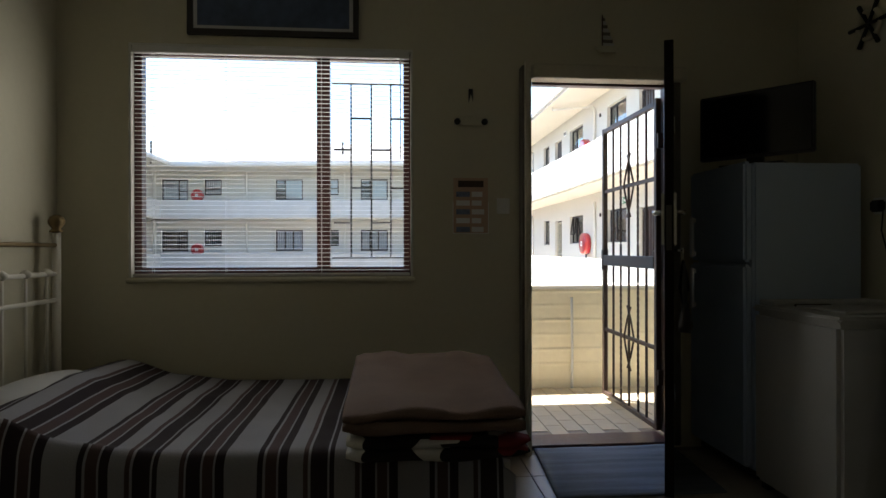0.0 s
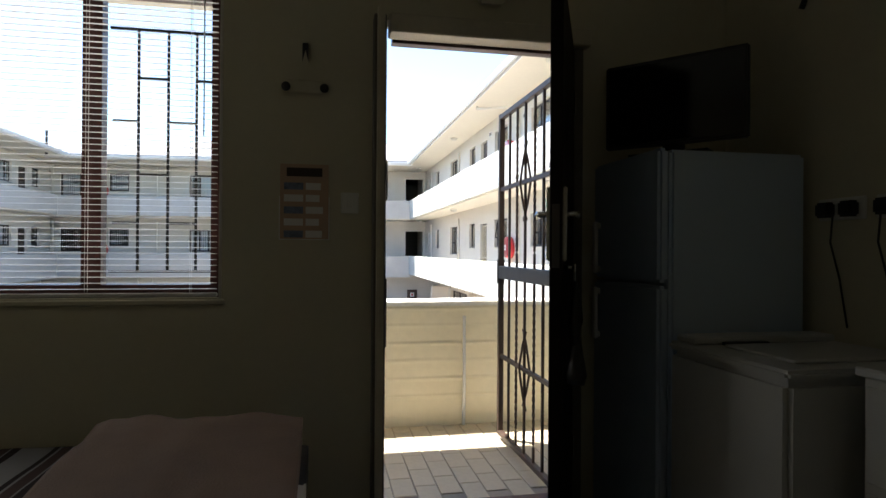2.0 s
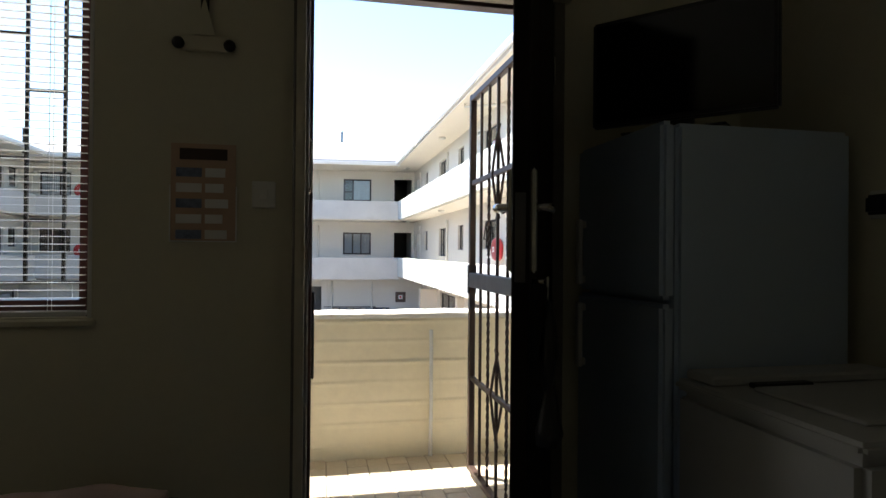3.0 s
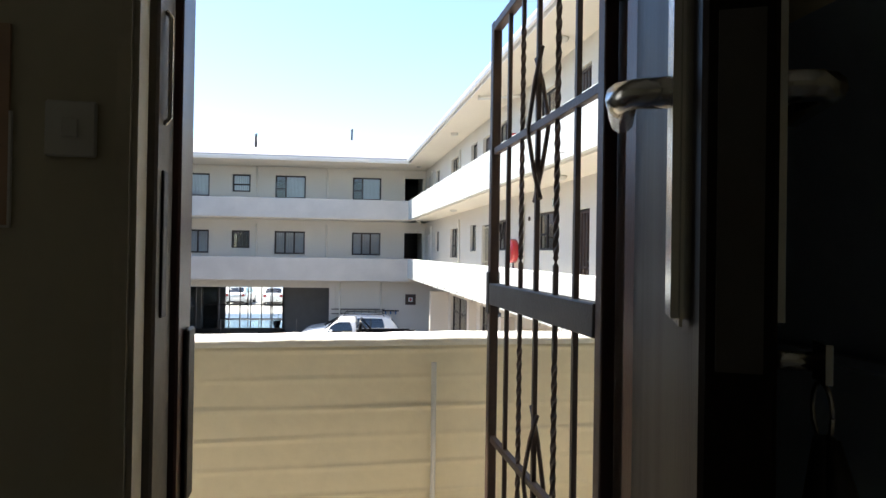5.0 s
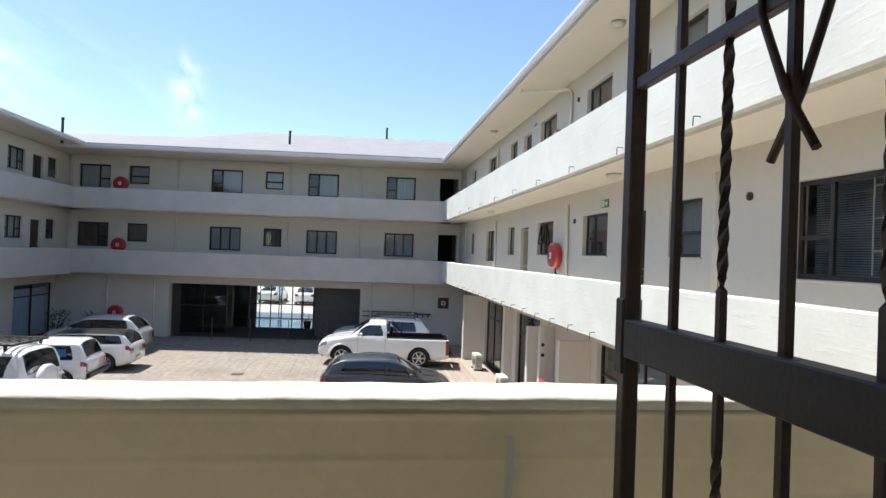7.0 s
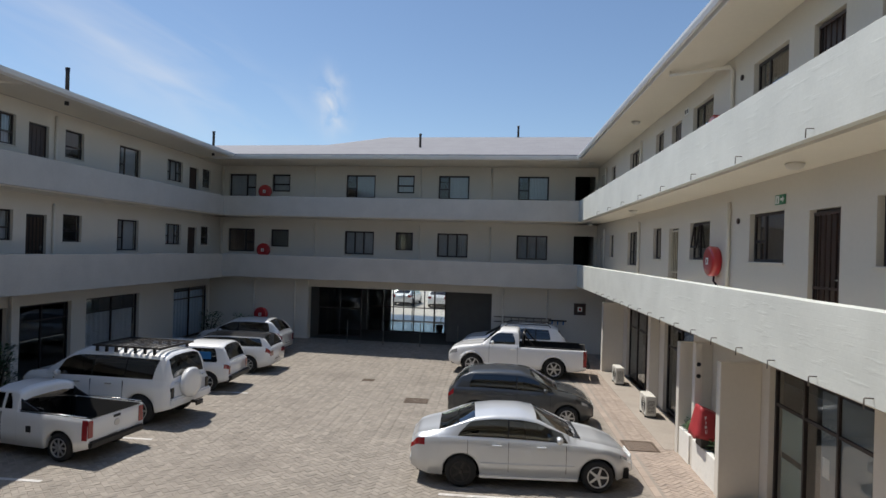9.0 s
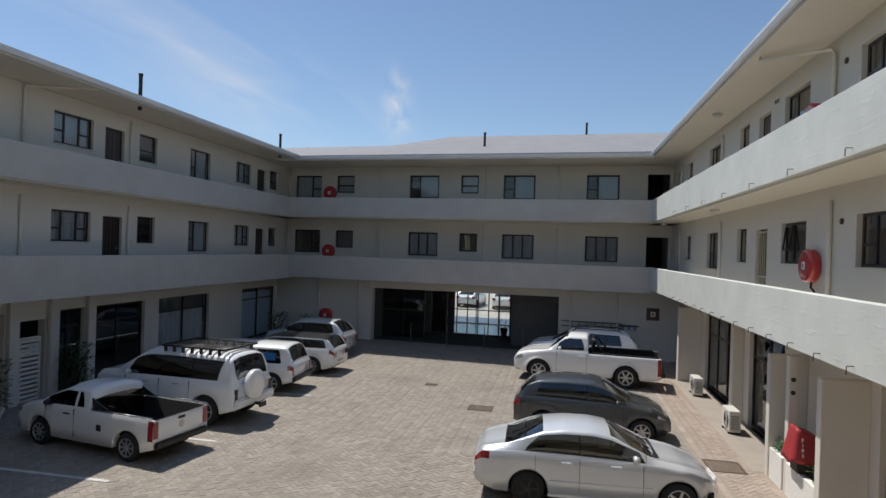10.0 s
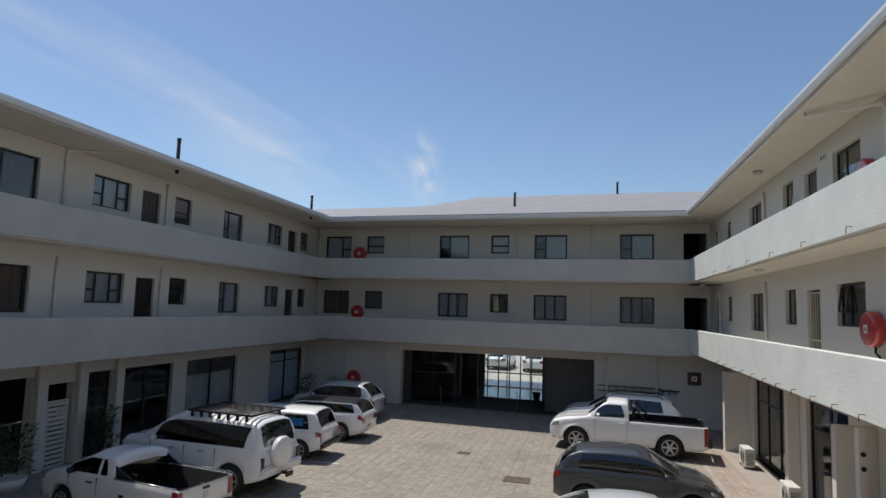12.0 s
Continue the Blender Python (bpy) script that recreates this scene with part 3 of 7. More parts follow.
# roofs of grey tiles
def roof(tag, M, pts_low, pts_high, label="pale grey tiled hipped roof"):
    bm = bmesh.new()
    lo = [bm.verts.new(p) for p in pts_low]
    hi = [bm.verts.new(p) for p in pts_high]
    for k in range(len(lo) - 1):
        bm.faces.new((lo[k], lo[k + 1], hi[k + 1], hi[k]))
    whole(f"roof_{tag}", thick(bm, -0.05), M_ROOF, label, "roof", "structure", m=M)


roof("far", FAR, [(-17.9, -2.6, 5.52), (-12.6, -2.6, 5.52), (-9.0, -2.6, 5.52), (4.0, -2.6, 5.52)],
     [(-19.5, 4.5, 7.15), (-12.6, 4.5, 7.18), (-8.9, 4.5, 7.62), (5.5, 4.5, 7.62)])
roof("right", RIGHT, [(-34.0, -1.3, 5.52), (-3.5, -1.3, 5.52)], [(-38.0, 4.5, 6.9), (-3.5, 4.5, 6.9)])
roof("left", LEFT, [(3.5, -1.78, 5.58), (34.5, -1.78, 5.58)], [(3.5, 4.5, 6.3), (39.0, 4.5, 6.3)])

# ---- the near wing: the room, its front wall, gallery and parapet ----
WIN = (-0.845, 0.64, 0.96, 2.19)
DOOR = (1.25, 2.145, 0.0, 2.105)
NEAR = pose(0, 3.4, 0)
whole("wall_front", pierced(-12.4, 6.3, -0.1, 2.7, [WIN, DOOR], 0.11), M_CREAM_IN, "cream painted front wall of the room with window and doorway", "wall", "structure", m=NEAR)
whole("wall_left", boxes((-1.4, -1.2, -2.2, 3.397, 0, 2.697)), M_CREAM_IN, "cream painted side wall beside the bed", "wall", "structure")
whole("wall_right", boxes((2.85, 3.05, -2.2, 3.397, 0, 2.697)), M_CREAM_IN, "cream painted side wall behind the fridge", "wall", "structure")
whole("wall_back", boxes((-1.4, 3.05, -2.4, -2.203, 0, 2.697)), M_CREAM_IN, "cream painted back wall of the room", "wall", "structure")
whole("ceiling", boxes((-1.4, 3.05, -2.4, 3.6, 2.703, 2.78)), M_CEIL_IN, "plain white painted ceiling", "ceiling", "structure")
floor = whole("floor", boxes((-1.4, 3.05, -2.4, 3.6, -0.14, -0.012)), M_GROUT, "tiled room floor", "floor", "structure")
whole("wall_near_upper", boxes((-12.4, 6.3, 3.4, 3.6, 2.8, 5.4)), M_WALL, "off-white facade wall of the storey above", "wall", "structure")
whole("wall_near_ground", boxes((-12.4, 6.3, 3.4, 3.6, G, -0.15)), M_WALL, "off-white facade wall of the ground storey", "wall", "structure")
whole("ceiling_gallery", boxes((-12.4, 6.3, 3.513, 5.07, 2.7, 2.79)), M_SOFFIT, "cream painted slab over the gallery", "ceiling", "structure")
whole("parapet_near_upper", boxes((-11.35, 5.25, 4.95, 5.07, 2.8, 3.66)), M_PARAPET, "white painted parapet of the storey above", "parapet", "structure")
whole("soffit_near", boxes((-11.0, 5.2, 3.603, 5.3, 5.37, 5.42)), M_SOFFIT, "cream eaves soffit", "soffit", "structure")
whole("roof_near", boxes((-12.5, 6.4, -3.0, 5.35, 5.5, 5.6)), M_ROOF, "grey roof over the rooms", "roof", "structure")
whole("wall_near_back", boxes((-12.5, 6.4, -3.2, -3.0, G, 5.5)), M_WALL, "rear wall of the building", "wall", "structure")
balc = whole("floor_gallery", boxes((-11.3, 5.3, 3.605, 4.96, -0.14, -0.006)), M_SAND, "gallery floor of buff clay tiles", "floor", "structure")

# the gallery parapet, rough plastered in courses
bm = bmesh.new()
NX, NZ = 250, 100
PX0, PX1 = -3.6, 5.2


def course(x, z, seed):
    row = math.floor((z + 0.02) / 0.118)
    edge = (z + 0.02) / 0.118 - row
    wob = noise.noise((x * 1.1 + row * 7.3, row * 2.1, seed))
    ridge = math.exp(-((edge - 0.9 - 0.06 * wob) / 0.07) ** 2) * (0.25 + 1.0 * max(0, noise.noise((x * 1.3, row * 3.7, seed + 4)) + 0.25))
    return 0.006 * wob + 0.0095 * ridge + 0.0035 * noise.noise((x * 5, z * 7, seed))


front = grid(bm, lambda u, v: Vector((PX0 + (PX1 - PX0) * u, 4.842 - course(PX0 + (PX1 - PX0) * u, 0.82 * v, 1.0), -0.01 + 0.81 * v)), NX, NZ)
for f in bm.faces:
    f.smooth = True
whole("parapet_gallery", bm, M_BALC_WALL, "cream plastered gallery parapet with rough courses", "parapet", "structure")
whole("parapet_gallery_core", boxes((-11.3, 5.25, 4.846, 4.962, -0.14, 0.798)), M_BALC_WALL, "cream plastered body of the gallery parapet", "parapet", "structure")
bm = bmesh.new()
rows = []
for i in range(241):
    x = -11.3 + 16.55 * i / 240
    j = 0.005 * noise.noise((x * 2.2, 0, 5)) + 0.004 * noise.noise((x * 9, 1, 5))
    k = 0.005 * noise.noise((x * 6, 3, 8))
    rows.append([bm.verts.new((x, y, z)) for y, z in ((4.832 + k, 0.787), (4.83 + k, 0.812 + j), (4.846 + k, 0.823 + j), (4.956, 0.827 + j), (4.97, 0.812 + j), (4.97, 0.787))])
for a, b in zip(rows, rows[1:]):
    for k in range(5):
        bm.faces.new((a[k], a[k + 1], b[k + 1], b[k])).smooth = True
whole("parapet_cap", bm, M_CAP, "weathered white painted top of the parapet", "parapet", "structure")
# drain pipe stub on the parapet
bm = bmesh.new()
tube(bm, [(1.95, 4.82, 0.0), (1.952, 4.818, 0.3), (1.95, 4.82, 0.72)], [0.012, 0.01, 0.011], 8)
whole("conduit", bm, M_GUTTER, "thin cream conduit fixed upright to the parapet", "pipe")

# ---- court: ground, far lobby and street ----
whole("ground", boxes((-400, 400, -300, 700, G - 0.3, G - 0.045)), M_STREET, "paved ground reaching to the horizon", "ground", "structure")
# ground storey of the far wing, with the wide lobby opening
LOB = (far_u(-6.94), far_u(1.68))
FG = FAR @ pose(0, -0.95, 0)
whole("wall_far_ground", pierced(-17.6, 3.4, G, -0.1, [(LOB[0], LOB[1], G, -0.62)], 0.3), M_WALL, "off-white ground storey wall with a wide lobby opening", "wall", "structure", m=FG)
bm = bmesh.new()
for a in (LOB[0] - 0.32, LOB[1] + 0.02):
    box(bm, a, a + 0.3, -0.06, -0.003, G, -0.35)
whole("trim_far_piers", bm, M_WALL, "off-white piers beside the lobby opening", "pier", "structure", m=FG)
L0, L1 = LOB
mid0, mid1 = L0 + (L1 - L0) * 0.35, L0 + (L1 - L0) * 0.735
bm = bmesh.new()
box(bm, L0 - 0.2, L0, 0.303, 9, G, -0.4)
box(bm, L1, L1 + 0.2, 0.303, 9, G, -0.4)
box(bm, mid1 + 0.05, L1, 1.4, 1.55, G, -0.6)
box(bm, L0, mid0 - 1.25, 8.8, 9, G, -0.6)
box(bm, L0 + (L1 - L0) * 0.675, L1, 8.8, 9, G, -0.6)
in0, in1 = L0 + (L1 - L0) * 0.3, L0 + (L1 - L0) * 0.685
box(bm, L0, in0 - 0.9, 4.0, 4.1, G, -0.6)
box(bm, in1, L1, 4.0, 4.1, G, -0.6)
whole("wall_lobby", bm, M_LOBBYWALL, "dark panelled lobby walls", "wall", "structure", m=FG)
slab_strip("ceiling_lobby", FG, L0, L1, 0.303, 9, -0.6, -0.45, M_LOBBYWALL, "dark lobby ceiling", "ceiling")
slab_strip("floor_lobby", FG, L0, L1, 4.063, 9, G - 0.04, G + 0.004, M_LOBBYFLOOR, "polished dark lobby floor", "floor")
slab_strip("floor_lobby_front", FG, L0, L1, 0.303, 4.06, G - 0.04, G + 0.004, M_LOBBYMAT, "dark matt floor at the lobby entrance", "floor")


def glazed(name, M, u0, u1, z0, z1, n, label, trans=0.6, pane=None):
    """A glazed screen of n bays with a transom."""
    th = empty(name, label, "glass screen", M, "structure")
    e = 0.05
    bars = [(u0, u1, 0, 0.06, z1 - e, z1), (u0, u1, 0, 0.06, z0, z0 + e)]
    zt = z0 + (z1 - z0) * trans
    for i in range(n + 1):
        x = u0 + (u1 - u0) * i / n
        bars.append((x - e / 2, x + e / 2, -0.003, 0.063, z0 + 0.001, z1 - 0.001))
    bars.append((u0, u1, 0.004, 0.056, zt - e / 2, zt + e / 2))
    part("frame", boxes(*bars), M_DARKFRAME, th)
    for i in range(n):
        a, b = u0 + (u1 - u0) * i / n + e / 2, u0 + (u1 - u0) * (i + 1) / n - e / 2
        for c, d in ((z0 + e, zt - e / 2), (zt + e / 2, z1 - e)):
            part("pane", boxes((a, b, 0.027, 0.033, c, d)), pane or M_GLASS, th).visible_shadow = False
    return th


glazed("glass_screen", FG @ pose(0, 1.4, 0), L0, mid0 - 0.9, G + 0.01, -0.6, 2, "dark framed glass screen of the lobby", 0.55, M_GLASS_D)
slab_strip("floor_porch", FG, L0, L1, 9.003, 12.5, G - 0.04, G + 0.004, M_PORCH_SHADE, "tiled porch at the street with blue shade in its colour", "floor")
glazed("glass_screen", FG @ pose(0, 8.85, 0), mid0 - 1.25, L0 + (L1 - L0) * 0.675, G + 0.01, -0.6, 3, "glazed street entrance with dark frames", 0.8)
glazed("glass_screen", FG @ pose(0, 4.0, 0), in0, in1, G + 0.01, -0.6, 6, "inner glass doors of the lobby with dark frames", 0.52)
glazed("glass_screen", FG @ pose(0, 4.0, 0), in0 - 0.85, in0 - 0.03, G + 0.01, -0.6, 1, "narrow tinted side light of the lobby", 0.52, M_GLASS_D)
for k in range(4):
    u = L0 + 2.2 + k * 1.75
    bm = bmesh.new()
    tube(bm, [(u, -0.6, G), (u, -0.6, G + 1.05)], 0.018, 8)
    lathe(bm, [(0.05, 0), (0.05, 0.015)], pose(u, -0.6, G - 0.002), 12)
    whole("barrier_post", bm, M_JAMB, "slim metal post standing before the lobby", "post", group="lobby posts", m=FG)
bm = bmesh.new()
lathe(bm, [(0.16, 0), (0.22, 0.38), (0.2, 0.38), (0.19, 0.3)], pose(in1 - 0.4, 4.6, G + 0.005), 16)
pot = empty("potted_plant", "potted plant with thin leaves inside the lobby", "plant", FG)
part("pot", bm, M_BLACKPLASTIC, pot)
bm = bmesh.new()
rnd = random.Random(4)
for k in range(60):
    a, r, z = rnd.uniform(0, 6.3), rnd.uniform(0.0, 0.3), rnd.uniform(0.35, 1.5)
    p = Vector((in1 - 0.4 + r * math.cos(a), 4.6 + r * math.sin(a), G + z))
    d = Vector((math.cos(a), math.sin(a), rnd.uniform(-0.2, 0.9))).normalized() * 0.3
    s = Vector((-math.sin(a), math.cos(a), 0)) * 0.03
    v = [bm.verts.new(q) for q in (p, p + d * 0.5 + s, p + d, p + d * 0.5 - s)]
    bm.faces.new(v)
part("leaves", bm, M_LEAF, pot)


def window_bars(M, u0, u1, z0, z1, back=0.2):
    """Staggered flat burglar bars behind part of a gallery window."""
    th = empty("burglar_bars", "dark burglar bars behind a gallery window", "burglar bars", M @ pose(0, back, 0))
    n = 4
    for i in range(n + 1):
        u = u0 + (u1 - u0) * i / n
        part("upright", boxes((u - 0.006, u + 0.006, 0, 0.012, z0, z1)), M_WHITEMETAL, th)
        if i < n:
            for k in range(3):
                z = z0 + (z1 - z0) * ((k + (0.3 if i % 2 else 0.75)) / 3)
                part("crosspiece", boxes((u + 0.006, u + (u1 - u0) / n - 0.006, 0.001, 0.011, z - 0.006, z + 0.006)), M_WHITEMETAL, th)


window_bars(RIGHT, -8.75, -8.27, 1.12, 2.1)


def gallery_blind(M, u0, u1, z0, z1, back=0.25):
    th = empty("window_blind", "dim grey venetian blind hanging behind a gallery window", "blind", M @ pose(0, back, 0))
    part("headrail", boxes((u0, u1, -0.015, 0.015, z1, z1 + 0.03), bevel=0.003), M_FILM, th)
    n = 38
    me = mesh_of("slat", boxes((u0 + 0.003, u1 - 0.003, -0.011, 0.011, -0.0007, 0.0007)), M_FILM)
    for k in range(n):
        ob = new("slat", me)
        ob.parent = th
        ob.matrix_basis = pose(0, 0, z0 + (z1 - z0) * (k + 0.5) / n, 38)


gallery_blind(RIGHT, -9.58, -8.24, 1.1, 2.1)


# ---- the room: doorway ----
def jamb_frame():
    """Pressed steel door frame wrapped round the wall, with a dark red timber sub-frame outside."""
    th = empty("door_frame", "cream steel door frame with a dark red inner edge", "door frame", pose(0, 0, 0), "structure")
    part("architrave", boxes((1.236, 1.264, 3.265, 3.325, 0.0, 2.12), bevel=0.008, seg=2), M_STEELFRAME, th)
    part("jamb", boxes((1.225, 1.275, 3.327, 3.42, 0.0, 2.1), bevel=0.004), M_JAMB, th, "grey-brown worn jamb")
    part("outer_jamb", boxes((1.254, 1.286, 3.423, 3.512, 0.0, 2.08), bevel=0.004), M_MAHOG, th, "dark red varnished outer jamb")
    part("jamb", boxes((2.1, 2.145, 3.385, 3.45, 0.0, 2.105), bevel=0.006), M_JAMB, th)
    part("outer_jamb", boxes((2.1, 2.141, 3.453, 3.512, 0.0, 2.08), bevel=0.004), M_MAHOG, th, "dark red varnished outer jamb")
    part("gate_post", boxes((2.122, 2.141, 3.514, 3.6, 0.02, 2.06), bevel=0.003), M_BROWNIRON, th, "dark gate post beside the opening")
    part("head", boxes((1.29, 2.165, 3.345, 3.45, 2.04, 2.117), bevel=0.006), M_STEELFRAME, th)
    part("outer_head", boxes((1.31, 2.09, 3.453, 3.51, 2.03, 2.1), bevel=0.004), M_MAHOG, th, "dark red varnished outer head")
    part("threshold", boxes((1.287, 2.098, 3.4, 3.604, -0.012, 0.018), bevel=0.006), M_MAHOG, th, "worn dark wooden threshold")
    part("strike_plate", boxes((1.275, 1.279, 3.35, 3.375, 1.06, 1.28), bevel=0.0015), M_BLACKIRON, th, "dark metal strike plate")
    part("bolt", boxes((1.2863, 1.295, 3.46, 3.508, 0.74, 1.03), bevel=0.003), M_BLACKIRON, th, "black gate lock keep")
    bm = bmesh.new()
    tube(bm, [(1.275, 3.36, 1.52), (1.283, 3.36, 1.51), (1.283, 3.36, 1.36), (1.275, 3.36, 1.35)], 0.004, 6)
    part("chain", bm, M_CHROME, th, "thin hanging metal rod")


jamb_frame()
LEAF = Matrix.Translation((2.088, 3.405, 0)) @ pose(0, 0, 0, 0, 0, 64.4)


def entrance_door():
    """The leaf, standing open into the room; its hinge edge lies at the local origin and it runs along local -x."""
    th = empty("door_leaf", "dark wooden entrance door standing open with lever handles and keys", "door", LEAF)
    W, H = 0.8, 2.03
    part("leaf", boxes((-W, 0, -0.02, 0.02, 0.008, H), bevel=0.003), M_LEAFWOOD, th)
    part("lock_edge", boxes((-W - 0.002, -W - 0.0003, -0.012, 0.012, 1.1, 1.3)), M_DULLMETAL, th, "metal lock plate on the edge")
    for s in (-1, 1):
        y = 0.02 * s
        bm = boxes((-W + 0.03, -W + 0.075, min(y, y + 0.012 * s), max(y, y + 0.012 * s), 1.12, 1.36), bevel=0.005, seg=2)
        part("handle_plate", bm, M_CHROME, th, "worn chrome handle plate")
        bm = bmesh.new()
        tube(bm, [(-W + 0.055, y, 1.27), (-W + 0.055, y + 0.035 * s, 1.27), (-W + 0.062, y + 0.042 * s, 1.27), (-W + 0.13, y + 0.04 * s, 1.268)], [0.011, 0.01, 0.011, 0.009], 10)
        part("lever", bm, M_CHROME, th, "chrome lever handle")
    for z in (0.25, 1.75):
        part("hinge", boxes((-0.012, 0.008, -0.028, -0.02, z, z + 0.1), bevel=0.002), M_CHROME, th)


entrance_door()


def keys():
    m = LEAF @ pose(-0.745, -0.026, 1.1, 0, 0, 180)
    th = empty("keys", "bunch of keys with a dark pouch hanging in the door lock", "keys", m)
    bm = bmesh.new()
    tube(bm, [(0, -0.004, 0), (0, 0.03, 0)], 0.006, 8)
    box(bm, -0.012, 0.012, 0.03, 0.034, -0.012, 0.012)
    part("key", bm, M_CHROME, th)
    bm = bmesh.new()
    tube(bm, [(0.018 * math.cos(a * 0.524), 0.032, -0.03 + 0.018 * math.sin(a * 0.524)) for a in range(13)], 0.0015, 6)
    part("ring", bm, M_CHROME, th)
    bm = bmesh.new()
    tube(bm, [(0.004, 0.032, -0.045), (0.0, 0.036, -0.1), (-0.012, 0.034, -0.17), (-0.014, 0.034, -0.21)], [0.006, 0.016, 0.024, 0.012], 10)
    part("pouch", bm, M_BLACKPLASTIC, th, "dark leather key pouch")
    bm = bmesh.new()
    tube(bm, [(0.01, 0.035, -0.045), (0.03, 0.038, -0.1), (0.035, 0.036, -0.2), (0.03, 0.036, -0.29)], [0.004, 0.013, 0.015, 0.007], 8)
    part("fob", bm, M_BLACKPLASTIC, th, "dark plastic fob")
    bm = bmesh.new()
    tube(bm, [(0.012, 0.035, -0.05), (0.02, 0.04, -0.2), (0.05, 0.04, -0.33), (0.055, 0.038, -0.36)], [0.004, 0.007, 0.032, 0.026], 10)
    part("torch", bm, M_BLACKPLASTIC, th, "small dark remote at the end of the strap")


keys()


def security_gate():
    """Outward gate of square and twisted bars, standing open at a right angle to the wall."""
    th = empty("security_gate", "dark brown iron security gate standing open with twisted bars", "gate", pose(2.1, 3.575, 0))
    W = 0.925
    e = 0.016
    part("hinge_stile", boxes((-e, e, 0.0, 0.034, 0.03, 2.0), bevel=0.003), M_BROWNIRON, th)
    part("lock_stile", boxes((-e, e, W - 0.034, W, 0.03, 1.99), bevel=0.003), M_BROWNIRON, th)
    part("top_rail", boxes((-e, e, 0.034, W - 0.034, 1.955, 1.985), bevel=0.003), M_BROWNIRON, th)
    part("bottom_rail", boxes((-e, e, 0.034, W - 0.034, 0.03, 0.06), bevel=0.003), M_BROWNIRON, th)
    part("lock_rail", boxes((-e - 0.004, e + 0.004, 0.034, W - 0.034, 0.985, 1.06), bevel=0.003), M_BLACKIRON, th)
    for z in (0.5, 1.515):
        part("cross_rail", boxes((-0.01, 0.01, 0.034, W - 0.034, z, z + 0.024), bevel=0.002), M_BROWNIRON, th)
    for k, y in enumerate((0.175, 0.305, 0.455, 0.597, 0.737)):
        for z0, z1 in ((0.055, 0.99), (1.055, 1.965)):
            bm = bmesh.new()
            if k in (1, 3):
                n = 46
                q = []
                for i in range(n + 1):
                    z = z0 + (z1 - z0) * i / n
                    f = math.sin(math.pi * i / n)
                    tw = i * 0.8 * (1 if 4 < i < n - 4 else 0.0)
                    q.append([bm.verts.new((0.0085 * math.cos(tw + c * math.pi / 2 + 0.785), y + 0.0085 * math.sin(tw + c * math.pi / 2 + 0.785), z)) for c in range(4)])
                for a, b in zip(q, q[1:]):
                    for c in range(4):
                        bm.faces.new((a[c], a[(c + 1) % 4], b[(c + 1) % 4], b[c]))
                part("twisted_bar", bm, M_BROWNIRON, th)
            else:
                box(bm, -0.0065, 0.0065, y - 0.0065, y + 0.0065, z0, z1)
                part("bar", bm, M_BROWNIRON, th)
    for z in (0.512, 1.527):
        for s in (-1, 1):
            bm = bmesh.new()
            tube(bm, [(s * 0.011, 0.455 + s * 0.056, z + 0.21), (s * 0.011, 0.455, z + 0.128), (s * 0.011, 0.455 - s * 0.052, z + 0.012), (s * 0.011, 0.455 - s * 0.052, z - 0.012), (s * 0.011, 0.455, z - 0.128), (s * 0.011, 0.455 + s * 0.056, z - 0.21)], 0.0065, 6)
            part("ornament", bm, M_BROWNIRON, th, "bent iron ornament rod")
    for z in (0.3, 1.7):
        part("hinge", boxes((-0.012, 0.03, -0.02, 0.0, z, z + 0.09), bevel=0.003), M_BROWNIRON, th)
    part("lock_plate", boxes((-0.021, 0.021, W - 0.03, W + 0.004, 0.95, 1.1), bevel=0.003), M_BLACKIRON, th)


security_gate()

# ---- the room: window, blind and bars ----
def room_window():
    x0, x1, z0, z1 = WIN
    th = empty("window_room", "dark red timber window with one fixed and one barred sash", "window", pose(0, 0, 0), "structure")
    y = 3.445
    e = 0.05
    mu = 0.155
    part("window_frame", boxes((x0, x0 + e, y, y + 0.06, z0, z1), (x1 - e, x1, y, y + 0.06, z0, z1), (x0 + e, x1 - e, y, y + 0.06, z0, z0 + e), (x0 + e, x1 - e, y, y + 0.06, z1 - e, z1), (mu - 0.035, mu + 0.035, y - 0.005, y + 0.06, z0 + e, z1 - e)), M_MAHOG, th)
    for a, b in ((x0 + e, mu - 0.035), (mu + 0.035, x1 - e)):
        part("pane", boxes((a, b, y + 0.027, y + 0.032, z0 + e, z1 - e)), M_GLASS, th).visible_shadow = False
    part("window_sill", boxes((x0 - 0.012, x1 + 0.012, 3.385, 3.445, z0 - 0.028, z0 - 0.003), bevel=0.006), M_CREAM_IN, th)
    part("reveal_lining", boxes((x0 + 0.001, x0 + 0.012, 3.4, 3.443, z0, z1), (x1 - 0.012, x1 - 0.001, 3.4, 3.443, z0, z1), (x0 + 0.012, x1 - 0.012, 3.4, 3.443, z1 - 0.012, z1 - 0.001)), M_CEIL_IN, th, "white painted reveal")


room_window()


